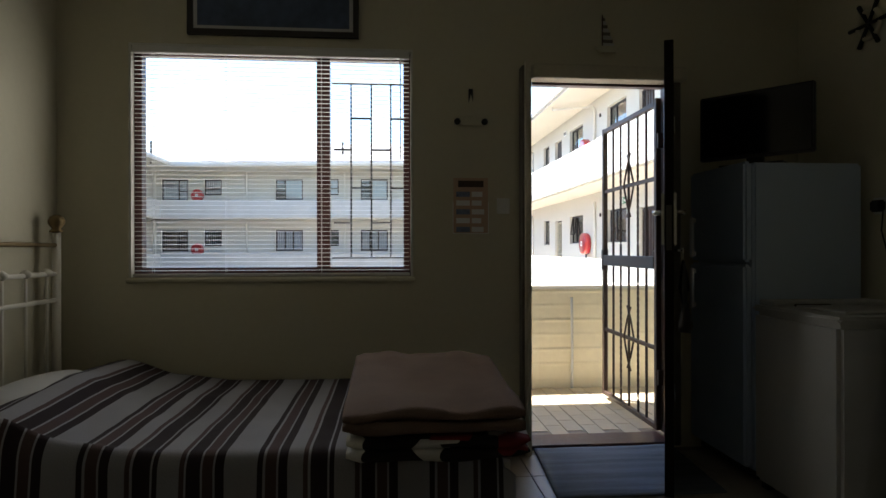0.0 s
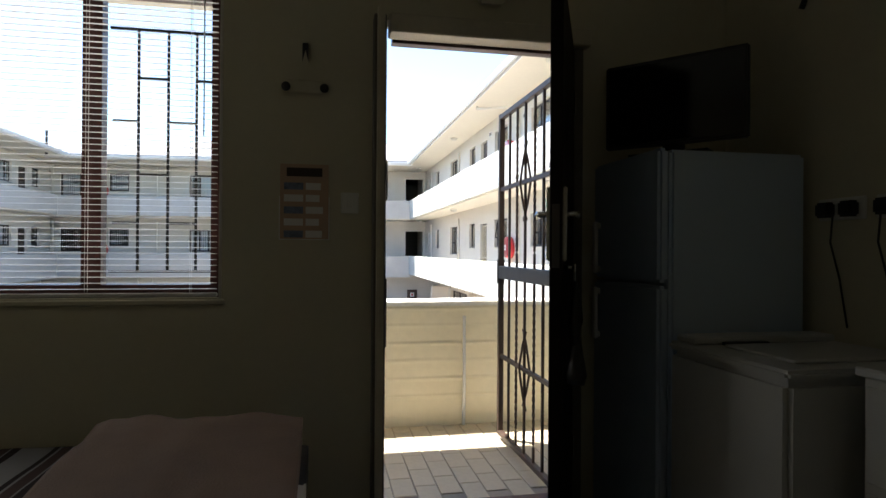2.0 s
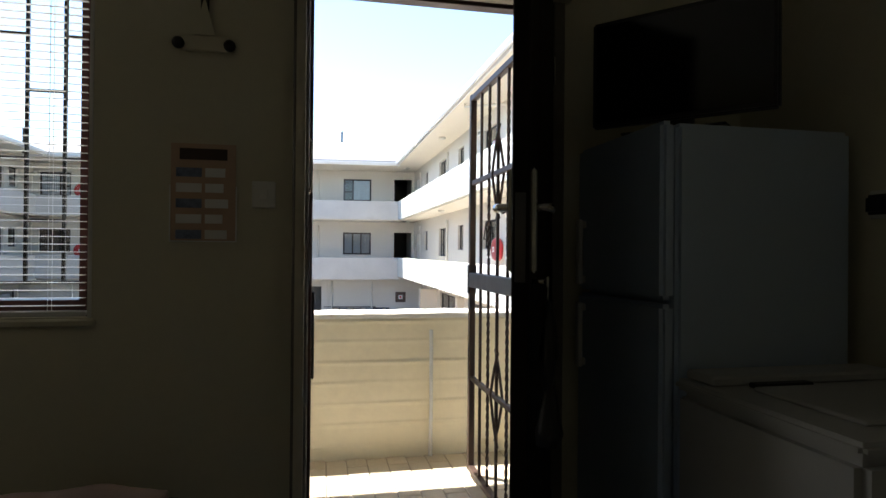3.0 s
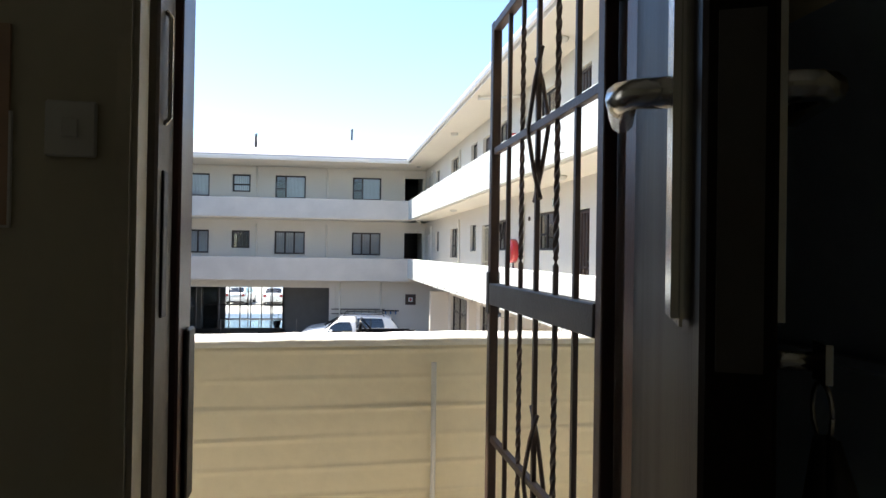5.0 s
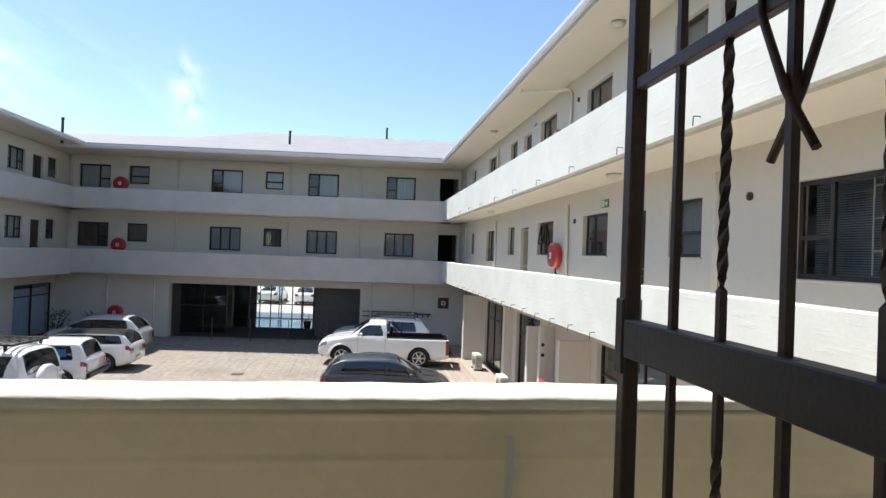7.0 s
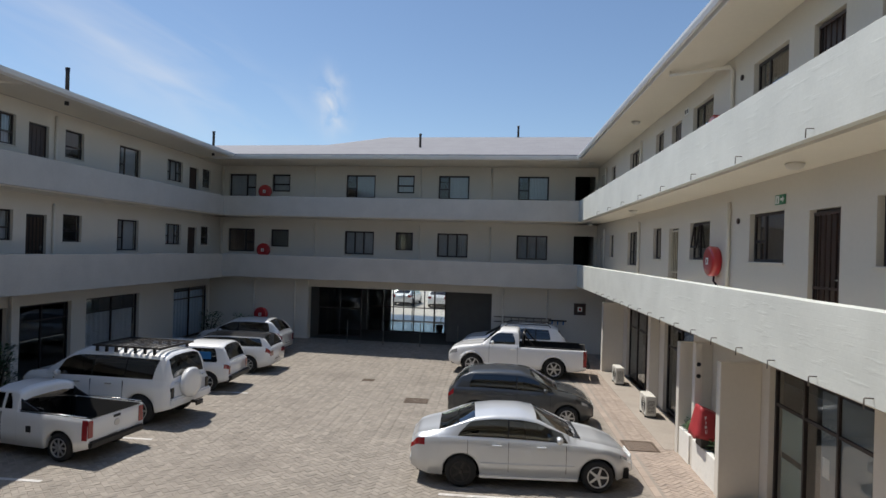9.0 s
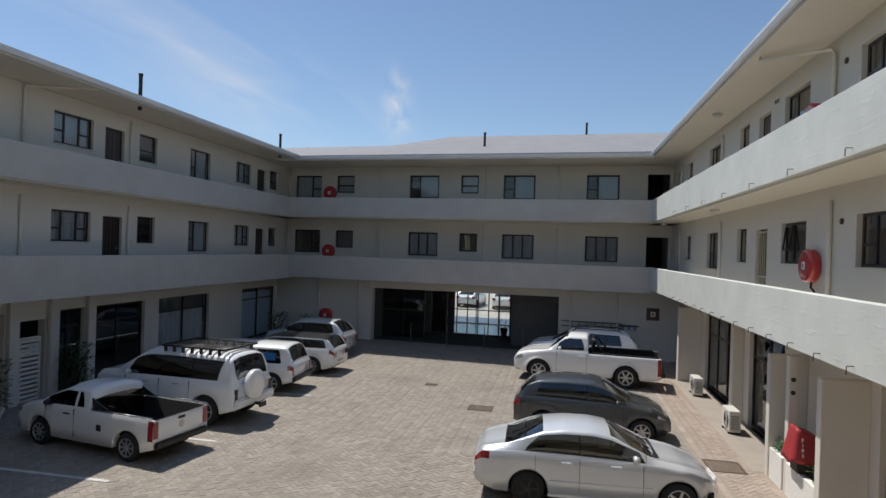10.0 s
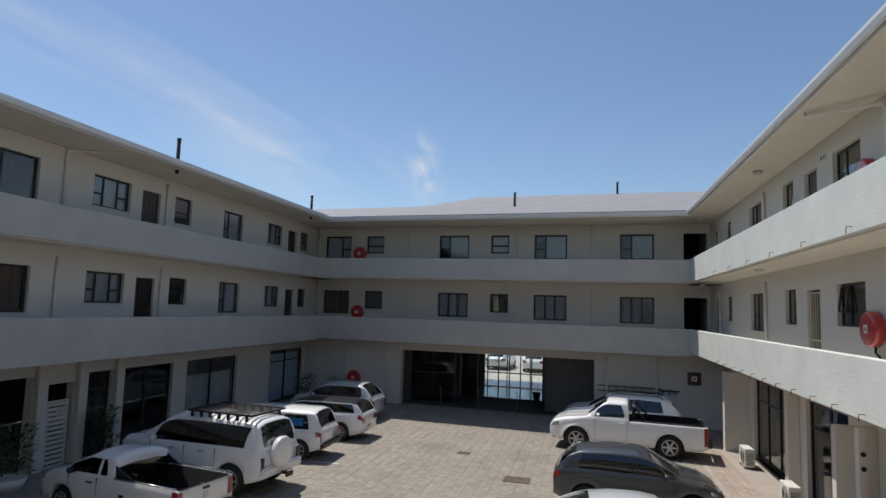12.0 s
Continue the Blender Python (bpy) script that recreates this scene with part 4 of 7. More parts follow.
def bars():
    th = empty("burglar_bars", "black flat iron burglar bars in a staggered pattern behind the sash", "burglar bars", pose(0, 3.515, 0))
    a, b, lo, hi = 0.2, 0.6, 1.06, 2.03
    xs = [a + 0.0, a + (b - a) * 0.25, a + (b - a) * 0.53, a + (b - a) * 0.8]
    for x in xs[1:]:
        part("upright", boxes((x - 0.005, x + 0.005, 0.0, 0.01, lo, hi)), M_BLACKIRON, th)
    for z in (lo, hi):
        part("rail", boxes((a - 0.005, b + 0.005, -0.001, 0.011, z - 0.005, z + 0.005)), M_BLACKIRON, th)
    xx = [a, *xs[1:], b]
    for i in range(4):
        for k in range(3):
            z = lo + (hi - lo) * ((0.2, 0.62, 0.99)[k] if i % 2 == 0 else (0.01, 0.4, 0.8)[k])
            if lo + 0.03 < z < hi - 0.03:
                part("crosspiece", boxes((xx[i] + 0.005, xx[i + 1] - 0.005, 0.001, 0.009, z - 0.005, z + 0.005)), M_BLACKIRON, th)


bars()


def blind():
    x0, x1, z0, z1 = WIN
    th = empty("venetian_blind", "white metal venetian blind lowered with open slats", "blind", pose(0, 3.412, 0))
    a, b = x0 + 0.02, x1 - 0.018
    part("headrail", boxes((a, b, -0.018, 0.018, z1 - 0.05, z1 - 0.014), bevel=0.003), M_BLIND, th)
    part("bottom_rail", boxes((a, b, -0.013, 0.013, z0 + 0.004, z0 + 0.02), bevel=0.003), M_BLIND, th)
    n = 50
    me = None
    for k in range(n):
        z = z0 + 0.035 + (z1 - 0.075 - z0 - 0.03) * k / (n - 1)
        if me is None:
            bm = bmesh.new()
            pr = [(-0.008, 0.0006), (-0.004, 0.0016), (0.0, 0.002), (0.004, 0.0016), (0.008, 0.0006)]
            r0 = [bm.verts.new((a + 0.003, y, zz + y * 0.05)) for y, zz in pr]
            r1 = [bm.verts.new((b - 0.003, y, zz + y * 0.05)) for y, zz in pr]
            for q in range(4):
                bm.faces.new((r0[q], r0[q + 1], r1[q + 1], r1[q]))
            me = mesh_of("slat", thick(bm, 0.0008), M_BLIND)
        ob = new("slat", me)
        ob.parent = th
        ob.location = (0, 0, z)
    for x in (a + 0.1, (a + b) / 2 - 0.25, (a + b) / 2 + 0.25, b - 0.1):
        bm = bmesh.new()
        for y in (-0.0145, 0.0145):
            box(bm, x - 0.0008, x + 0.0008, y - 0.0006, y + 0.0006, z0 + 0.02, z1 - 0.05)
        part("ladder_cord", bm, M_BLIND, th)
    bm = bmesh.new()
    tube(bm, [(b - 0.05, -0.024, z1 - 0.05), (b - 0.05, -0.026, z1 - 0.6)], 0.003, 6)
    part("tilt_wand", bm, M_WHITEPLASTIC, th)


blind()


# ---- the room: bed ----
def bed():
    th = empty("bed", "white enamelled metal bed with brass knobs at the head", "bed", pose(0, 0, 0))
    xh = -1.12
    for y in (2.22, 3.24):
        bm = bmesh.new()
        tube(bm, [(xh, y, 0), (xh, y, 1.19)], 0.02, 12)
        part("post", bm, M_WHITEMETAL, th)
        bm = bmesh.new()
        lathe(bm, [(0.012, 0), (0.03, 0.004), (0.03, 0.012), (0.018, 0.02), (0.034, 0.04), (0.038, 0.058), (0.03, 0.078), (0.012, 0.09)], pose(xh, y, 1.19), 16)
        part("knob", bm, M_BRASS, th, "brass knob")
    for z, mt in ((1.13, M_BRASS), (0.99, M_WHITEMETAL), (0.86, M_WHITEMETAL), (0.34, M_WHITEMETAL)):
        bm = bmesh.new()
        tube(bm, [(xh, 2.22, z), (xh, 3.24, z)], 0.011, 10)
        part("head_rail", bm, mt, th)
    for k in range(6):
        y = 2.22 + 1.02 * (k + 0.5) / 6
        bm = bmesh.new()
        tube(bm, [(xh, y, 0.34), (xh, y, 1.0 if k % 2 else 0.99)], 0.007, 8)
        lathe(bm, [(0.006, 0), (0.024, 0.014), (0.024, 0.028), (0.006, 0.042)], pose(xh, y, 0.975), 10)
        part("spindle", bm, M_WHITEMETAL, th)
    for y in (2.24, 3.22):
        part("side_rail", boxes((xh, 0.9, y - 0.012, y + 0.012, 0.22, 0.27)), M_WHITEMETAL, th)
    for y in (2.22, 3.24):
        bm = bmesh.new()
        tube(bm, [(0.92, y, 0), (0.92, y, 0.36)], 0.02, 10)
        part("foot_post", bm, M_WHITEMETAL, th)


bed()
bm = boxes((-1.08, 0.9, 2.25, 3.34, 0.272, 0.4), bevel=0.04, seg=3)
whole("mattress", bm, M_SHEET, "plain mattress lying on the metal bed", "mattress")


def cover():
    """The striped cover: over the pillow, along the mattress and down its near side and foot."""
    bm = bmesh.new()

    def fn(u, v):
        x = -1.06 + 2.03 * u
        s = v * 1.72
        pil = 0.15 * math.exp(-((x + 0.84) / 0.2) ** 2) + 0.03 * math.exp(-((x + 0.5) / 0.16) ** 2)
        wr = 0.006 * noise.noise((x * 3.1, s * 4, 2)) + 0.003 * noise.noise((x * 11, s * 9, 5))
        fr = 2.19
        if s < 1.12:
            y, z = 3.36 - s, 0.42 + pil * (1 - 0.35 * abs(s - 0.55)) + wr
        elif s < 1.24:
            a = (s - 1.12) / 0.12 * math.pi / 2
            y, z = 3.36 - 1.12 - 0.06 * math.sin(a), 0.36 + 0.06 * math.cos(a) + (pil + wr) * (1 - (s - 1.12) / 0.12 * 0.6)
        else:
            d = s - 1.24
            y, z = 2.18 - 0.02 * d / 0.48 - 0.018 * math.sin(x * 17 + 1.2 * math.sin(x * 5)) * d / 0.48, 0.36 - d * 0.66 + (pil + wr) * 0.4
        if u > 0.955:
            k = (u - 0.955) / 0.045
            x -= 0.02 * k
            z -= 0.035 * k * k + (0.22 * max(0, k - 0.3) if s < 1.24 else 0)
        return Vector((x, y, z))
    grid(bm, fn, 150, 90)
    whole("bed_cover", thick(bm, 0.006), M_STRIPES, "striped brown and white woven cover hanging over the bed", "bed cover")


cover()
bm = bmesh.new()
lathe(bm, [(0.02, -0.075), (0.12, -0.06), (0.18, -0.02), (0.185, 0.01), (0.13, 0.06), (0.03, 0.075)], Matrix.Translation((-0.93, 2.75, 0.5)) @ Matrix.Diagonal((0.85, 2.0, 1.0, 1)), 28)
whole("pillow", bm, M_SHEET, "white pillow under the cover at the head of the bed", "pillow")


def folded(name, x0, x1, y0, y1, z, h, layers, material, label, seed, drop=0.0, rough=0.0):
    """A blanket folded in layers, each with a rounded fold towards the near side."""
    bm = bmesh.new()
    lh = h / layers
    for k in range(layers):
        zc = z + lh * (k + 0.5)
        prof = []
        for i in range(9):
            a = -math.pi / 2 + math.pi * i / 8
            prof.append((-math.cos(a) * lh * 0.62, math.sin(a) * lh * 0.49))
        nx = 46
        rings = []
        for i in range(nx + 1):
            u = i / nx
            e = min(1, min(u, 1 - u) * 9 + 0.35)
            x = x0 + (x1 - x0) * u
            j = 0.014 * noise.noise((x * 4, k, seed)) + 0.02 * (k % 2) * noise.noise((3.1 + k, x * 2, seed))
            ring = []
            for py, pz in prof:
                sg = (0.012 + 0.016 * rough) * noise.noise((x * 6, pz * 20, seed + k)) - drop * 0.5
                ring.append((x, y0 + py * e + j, zc + pz * e + sg))
            for i2 in range(1, 8):
                t = i2 / 7
                ring.append((x, y0 + (y1 - y0) * t + j * (1 - t), zc + lh * 0.49 * e - drop * 0.5 * (1 - t) + 0.012 * noise.noise((x * 5, t * 4, seed + 7 + k)) + (0.035 * t if k == layers - 1 else 0) + (0.022 * noise.noise((x * 9 + 3 * t, t * 9, seed)) * rough if k == layers - 1 else 0)))
            ring.append((x, y1 + lh * 0.3 * e, zc))
            for i2 in range(6, 0, -1):
                t = i2 / 7
                ring.append((x, y0 + (y1 - y0) * t, zc - lh * 0.49 * e - drop * 0.5 * (1 - t)))
            rings.append([bm.verts.new(p) for p in ring])
        for a, b in zip(rings, rings[1:]):
            for q in range(len(a)):
                r = (q + 1) % len(a)
                bm.faces.new((a[q], a[r], b[r], b[q])).smooth = True
        bm.faces.new(rings[0][::-1]), bm.faces.new(rings[-1])
    return whole(name, bm, material, label, "blanket")


folded("folded_blanket", 0.37, 0.99, 2.13, 2.86, 0.425, 0.085, 2, M_PATCH, "black, white and red patterned blanket folded on the bed", 3, 0.05)
folded("folded_fleece", 0.36, 0.97, 2.11, 2.9, 0.515, 0.08, 2, M_BLANKET, "brown fleece blanket folded on top of another blanket", 8, 0.035, 1.0)
bm = bmesh.new()
grid(bm, lambda u, v: Vector((1.3 + 0.78 * u - 0.05 * (1 - v), 2.72 + 0.66 * v, 0.004 + 0.004 * noise.noise((u * 5, v * 5, 2)))), 30, 26)
whole("door_mat", thick(bm, -0.008), M_MAT, "grey-blue striped woven mat lying inside the door", "mat")


# ---- the room: appliances ----
def fridge():
    th = empty("fridge", "pale two-door fridge freezer standing beside the door", "fridge", pose(2.2, 2.86, 0))
    part("body", boxes((0.045, 0.6, 0, 0.535, 0.04, 1.52), bevel=0.012, seg=2), M_FRIDGE, th)
    part("fridge_door", boxes((0, 0.042, 0.002, 0.533, 0.06, 1.03), bevel=0.012, seg=2), M_FRIDGE, th)
    part("freezer_door", boxes((0, 0.042, 0.002, 0.533, 1.042, 1.525), bevel=0.012, seg=2), M_FRIDGE, th)
    part("plinth", boxes((0.06, 0.58, 0.01, 0.525, 0.0, 0.04)), M_BLACKPLASTIC, th)
    for z in (0.78, 1.06):
        part("handle", boxes((-0.03, -0.012, 0.46, 0.485, z, z + 0.22), (-0.012, 0.001, 0.463, 0.482, z + 0.005, z + 0.03), (-0.012, 0.001, 0.463, 0.482, z + 0.19, z + 0.215), bevel=0.004), M_WHITEPLASTIC, th)


fridge()


def television():
    th = empty("television", "small black flat television standing on the fridge", "television", Matrix.Translation((2.36, 3.035, 1.525)) @ pose(0, 0, 0, 0, 0, -49))
    part("housing", boxes((-0.27, 0.27, -0.012, 0.022, 0.045, 0.385), bevel=0.006, seg=2), M_BLACKPLASTIC, th)
    part("screen", boxes((-0.255, 0.255, -0.0145, -0.0125, 0.062, 0.37)), M_SCREEN, th)
    part("neck", boxes((-0.04, 0.04, 0.0, 0.02, 0.008, 0.05)), M_BLACKPLASTIC, th)
    part("foot", boxes((-0.15, 0.15, -0.08, 0.09, 0.0, 0.008), bevel=0.003), M_BLACKPLASTIC, th)


television()


def washer():
    th = empty("washing_machine", "white top-loading appliance with a flat white lid", "washing machine", pose(2.505, 2.545, 0))
    part("cabinet", boxes((-0.29, 0.29, -0.28, 0.27, 0.03, 0.815), bevel=0.018, seg=2), M_APPL, th)
    part("top", boxes((-0.295, 0.295, -0.285, 0.275, 0.817, 0.845), bevel=0.01, seg=2), M_APPL, th)
    part("lid", boxes((-0.2, 0.22, -0.2, 0.1, 0.8455, 0.856), bevel=0.004), M_APPL, th, "white lid")
    part("lid_slot", boxes((-0.18, -0.02, 0.11, 0.14, 0.8455, 0.858), bevel=0.003), M_BLACKPLASTIC, th, "dark finger slot")
    part("control_panel", boxes((-0.27, 0.27, 0.15, 0.26, 0.8455, 0.87), bevel=0.006), M_APPL, th)
    for x in (-0.25, 0.25):
        for y in (-0.24, 0.22):
            part("foot", boxes((x - 0.02, x + 0.02, y - 0.02, y + 0.02, 0, 0.03)), M_BLACKPLASTIC, th)


washer()


def drawers():
    th = empty("drawer_unit", "white drawer unit standing against the wall", "drawers", pose(2.58, 1.9, 0))
    part("carcass", boxes((-0.2, 0.2, -0.3, 0.3, 0.0, 0.84), bevel=0.006), M_APPL, th)
    part("top", boxes((-0.22, 0.22, -0.31, 0.31, 0.842, 0.865), bevel=0.005), M_APPL, th)
    for k in range(3):
        d = part("drawer", boxes((-0.216, -0.202, -0.28, 0.28, 0.05 + k * 0.265, 0.29 + k * 0.265), bevel=0.004), M_APPL, th)
        part("handle", boxes((-0.235, -0.217, -0.06, 0.06, 0.17 + k * 0.265, 0.185 + k * 0.265), bevel=0.003), M_DULLMETAL, d)


drawers()


def socket_strip(y, z, n, drop):
    """Dark sockets on the wall with a flex hanging from them."""
    th = empty("wall_socket", "dark plugs in a wall socket with a hanging flex", "socket", pose(2.848, y, z), group="plugged sockets")
    part("plate", boxes((-0.012, 0.0, -0.05 * n, 0.05 * n, -0.04, 0.04), bevel=0.004), M_WHITEPLASTIC, th)
    for k in range(n):
        c = -0.05 * n + 0.05 + 0.1 * k
        part("plug", boxes((-0.05, -0.0123, c - 0.032, c + 0.032, -0.03, 0.025), bevel=0.008, seg=2), M_BLACKPLASTIC, th, "black plug")
    bm = bmesh.new()
    tube(bm, [(-0.045, 0, -0.02), (-0.05, 0.005, -0.12), (-0.03, -0.015, -0.25), (-0.012, -0.03, -drop)], 0.004, 6)
    part("flex", bm, M_BLACKPLASTIC, th, "thin black flex")


socket_strip(2.74, 1.31, 2, 0.42)
socket_strip(2.55, 1.31, 1, 0.45)



# ---- the room: on the walls ----
def framed_picture():
    th = empty("framed_picture", "dark blue picture in a narrow grey frame above the window", "picture", pose(-0.095, 3.392, 2.235))
    w, h, e = 0.445, 0.4, 0.03
    part("frame", boxes((-w, w, -0.02, 0.004, 0, e), (-w, w, -0.02, 0.004, h - e, h), (-w, -w + e, -0.02, 0.004, e, h - e), (w - e, w, -0.02, 0.004, e, h - e)), M_BLACKIRON, th)
    part("mount", boxes((-w + e, w - e, -0.008, 0.002, e, h - e)), M_SHEET, th)
    part("canvas", boxes((-w + e + 0.02, w - e - 0.02, -0.011, -0.0085, e + 0.02, h - e - 0.02)), M_PICTURE, th)


framed_picture()


def notice():
    th = empty("notice", "orange printed notice sheet fixed to the wall", "notice", pose(0.955, 3.396, 1.195))
    part("sheet", boxes((-0.095, 0.095, -0.003, 0.002, 0, 0.3)), M_PAPER, th)
    rnd = random.Random(7)
    for k in range(5):
        z = 0.225 - k * 0.048
        part("text_block", boxes((-0.08, -0.005, -0.0045, -0.0032, z - 0.028, z)), M_PLAINWHITE if k % 2 else M_PHOTO, th)
        part("text_block", boxes((0.005, 0.005 + rnd.uniform(0.05, 0.078), -0.0045, -0.0032, z - 0.028, z)), M_PLAINWHITE, th)
    part("title_bar", boxes((-0.07, 0.07, -0.0045, -0.0032, 0.25, 0.285)), M_DOORWOOD, th)
    part("border", boxes((-0.099, -0.0955, -0.004, 0.002, -0.004, 0.17), (0.0955, 0.099, -0.004, 0.002, -0.004, 0.17), (-0.0955, 0.0955, -0.004, 0.002, -0.004, -0.0005)), M_PLAINWHITE, th)


notice()
sw = empty("light_switch", "white plastic light switch by the door", "switch", pose(1.135, 3.398, 1.3))
part("plate", boxes((-0.036, 0.036, -0.008, 0.0, 0, 0.085), bevel=0.003), M_WHITEPLASTIC, sw)
part("rocker", boxes((-0.012, 0.012, -0.013, -0.0082, 0.028, 0.058), bevel=0.002), M_WHITEPLASTIC, sw)


def hooks():
    th = empty("wall_hooks", "small pale seaside ornament with dark hooks on the wall", "ornament", pose(0.955, 3.396, 1.78))
    part("board", boxes((-0.07, 0.07, -0.012, 0.0, 0.0, 0.05), bevel=0.004), M_CREAM_IN, th)
    bm = bmesh.new()
    v = [bm.verts.new(p) for p in ((-0.03, -0.01, 0.05), (0.03, -0.01, 0.05), (0.0, -0.01, 0.17))]
    bm.faces.new(v)
    part("sail", thick(bm, 0.006), M_CREAM_IN, th)
    part("mast_head", boxes((-0.012, 0.012, -0.014, -0.001, 0.115, 0.2), bevel=0.003), M_BLACKPLASTIC, th, "dark mast top")
    for x in (-0.075, 0.075):
        bm = bmesh.new()
        lathe(bm, [(0.004, 0), (0.018, 0.01), (0.018, 0.022), (0.006, 0.03)], Matrix.Translation((x, -0.002, 0.02)) @ pose(0, 0, 0, 90), 12)
        part("hook", bm, M_BLACKPLASTIC, th)


hooks()


def sailboat():
    th = empty("wall_sailboat", "wooden sailing boat ornament with a striped sail", "ornament", pose(1.715, 3.396, 2.19))
    bm = bmesh.new()
    v = [bm.verts.new(p) for p in ((-0.075, -0.02, 0.035), (0.075, -0.02, 0.035), (0.045, -0.02, 0.0), (-0.04, -0.02, 0.0))]
    bm.faces.new(v)
    part("hull", thick(bm, 0.02), M_CREAM_IN, th)
    for k in range(8):
        z0, z1 = 0.042 + k * 0.02, 0.058 + k * 0.02
        w = 0.062 * (1 - k / 8.5)
        part("sail_stripe", boxes((-0.02, -0.02 + w, -0.014, -0.008, z0, z1)), M_JAMB if k % 2 else M_SHEET, th)
    part("mast", boxes((-0.026, -0.021, -0.014, -0.008, 0.035, 0.215)), M_MAHOG, th)


sailboat()


def wheel_ornament():
    th = empty("ship_wheel_ornament", "pale ship's wheel ornament with dark spokes on the wall", "ornament", pose(2.842, 2.87, 2.2, 0, 0, -90))
    bm = bmesh.new()
    tube(bm, [(0.07 * math.cos(a * 0.3927), 0.0, 0.07 * math.sin(a * 0.3927)) for a in range(17)], 0.012, 8)
    part("rim", bm, M_CREAM_IN, th)
    for k in range(6):
        a = k * math.pi / 3
        bm = bmesh.new()
        tube(bm, [(0, -0.004, 0), (0.12 * math.cos(a), -0.004, 0.12 * math.sin(a))], [0.008, 0.011], 8)
        part("spoke", bm, M_BLACKPLASTIC, th)


wheel_ornament()


def rack():
    th = empty("utensil_rack", "dark rail with hanging cables and hooks on the wall", "rack", pose(2.843, 2.3, 1.3))
    part("rail", boxes((-0.03, 0.003, -0.32, 0.12, 0, 0.03), bevel=0.004), M_BLACKPLASTIC, th)
    for k in range(4):
        y = -0.28 + k * 0.12
        bm = bmesh.new()
        tube(bm, [(-0.03, y, 0.01), (-0.035, y, -0.03), (-0.03, y + 0.01, -0.2 - 0.1 * (k % 2)), (-0.028, y - 0.01, -0.33)], 0.006, 6)
        part("cable", bm, M_BLACKPLASTIC, th)


rack()

# floor tiles of the room
me = mesh_of("floor_tile", boxes((-0.148, 0.148, -0.148, 0.148, -0.01, 0.0), bevel=0.002), M_FLOOR_IN)
for i in range(14):
    for j in range(18):
        ob = new("floor_tile", me)
        ob.parent = floor
        ob.location = (-1.05 + i * 0.3, -1.94 + j * 0.3, 0)
# clay pavers of the gallery, long side across its width, each column shifted by half
me = mesh_of("gallery_tile", boxes((-0.0535, 0.0535, -0.1085, 0.1085, -0.012, 0.0), bevel=0.003), M_BALC_TILE)
rnd = random.Random(21)
for i in range(46):
    for j in range(6):
        y = 3.72 + j * 0.222 + (0.111 if i % 2 else 0.0)
        if y > 4.9:
            continue
        ob = new("gallery_tile", me)
        ob.parent = balc
        ob.location = (-0.7 + i * 0.1115, y, rnd.uniform(-0.001, 0.001))


# ---- vehicles ----
def curve(ctrl, xs, soft=2):
    xs = np.asarray(xs)
    y = np.interp(xs, [c[0] for c in ctrl], [c[1] for c in ctrl])
    for _ in range(soft):
        p = np.pad(y, 1, mode="edge")
        y = 0.25 * p[:-2] + 0.5 * p[1:-1] + 0.25 * p[2:]
    return y


def wheel(th, x, y, r, w, spokes, rim_mat, side):
    """A tyre with its rim; side is -1 or 1, the way the outer face looks."""
    m = Matrix.Translation((x, y, r)) @ pose(0, 0, 0, -90 * side)
    bm = bmesh.new()
    lathe(bm, [(r * 0.62, -w / 2), (r * 0.9, -w / 2), (r * 0.98, -w * 0.36), (r, -w * 0.2), (r, w * 0.2), (r * 0.98, w * 0.36), (r * 0.9, w / 2), (r * 0.68, w / 2), (r * 0.64, w * 0.42)], m, 28)
    t = part("wheel", bm, M_TYRE, th, "black tyre")
    bm = bmesh.new()
    h = w * 0.5
    lathe(bm, [(r * 0.66, h * 0.88), (r * 0.67, h * 1.02), (r * 0.61, h * 1.0), (r * 0.59, h * 0.86)], m, 28, caps=False)
    lathe(bm, [(r * 0.16, h * 0.85), (r * 0.16, h * 0.95), (r * 0.08, h * 1.02)], m, 14)
    for k in range(spokes):
        a = k * 360 / spokes
        q = m @ pose(0, 0, 0, 0, 0, a)
        vs = [q @ Vector(p) for p in ((r * 0.1, -r * 0.085, h * 0.93), (r * 0.6, -r * 0.06, h * 0.98), (r * 0.6, r * 0.06, h * 0.98), (r * 0.1, r * 0.085, h * 0.93),
                                      (r * 0.1, -r * 0.085, h * 0.86), (r * 0.6, -r * 0.06, h * 0.88), (r * 0.6, r * 0.06, h * 0.88), (r * 0.1, r * 0.085, h * 0.86))]
        v = [bm.verts.new(p) for p in vs]
        for f in ((0, 1, 2, 3), (0, 4, 5, 1), (3, 2, 6, 7), (1, 5, 6, 2)):
            bm.faces.new([v[i] for i in f])
    part("rim", bm, rim_mat, t, "spoked wheel rim")


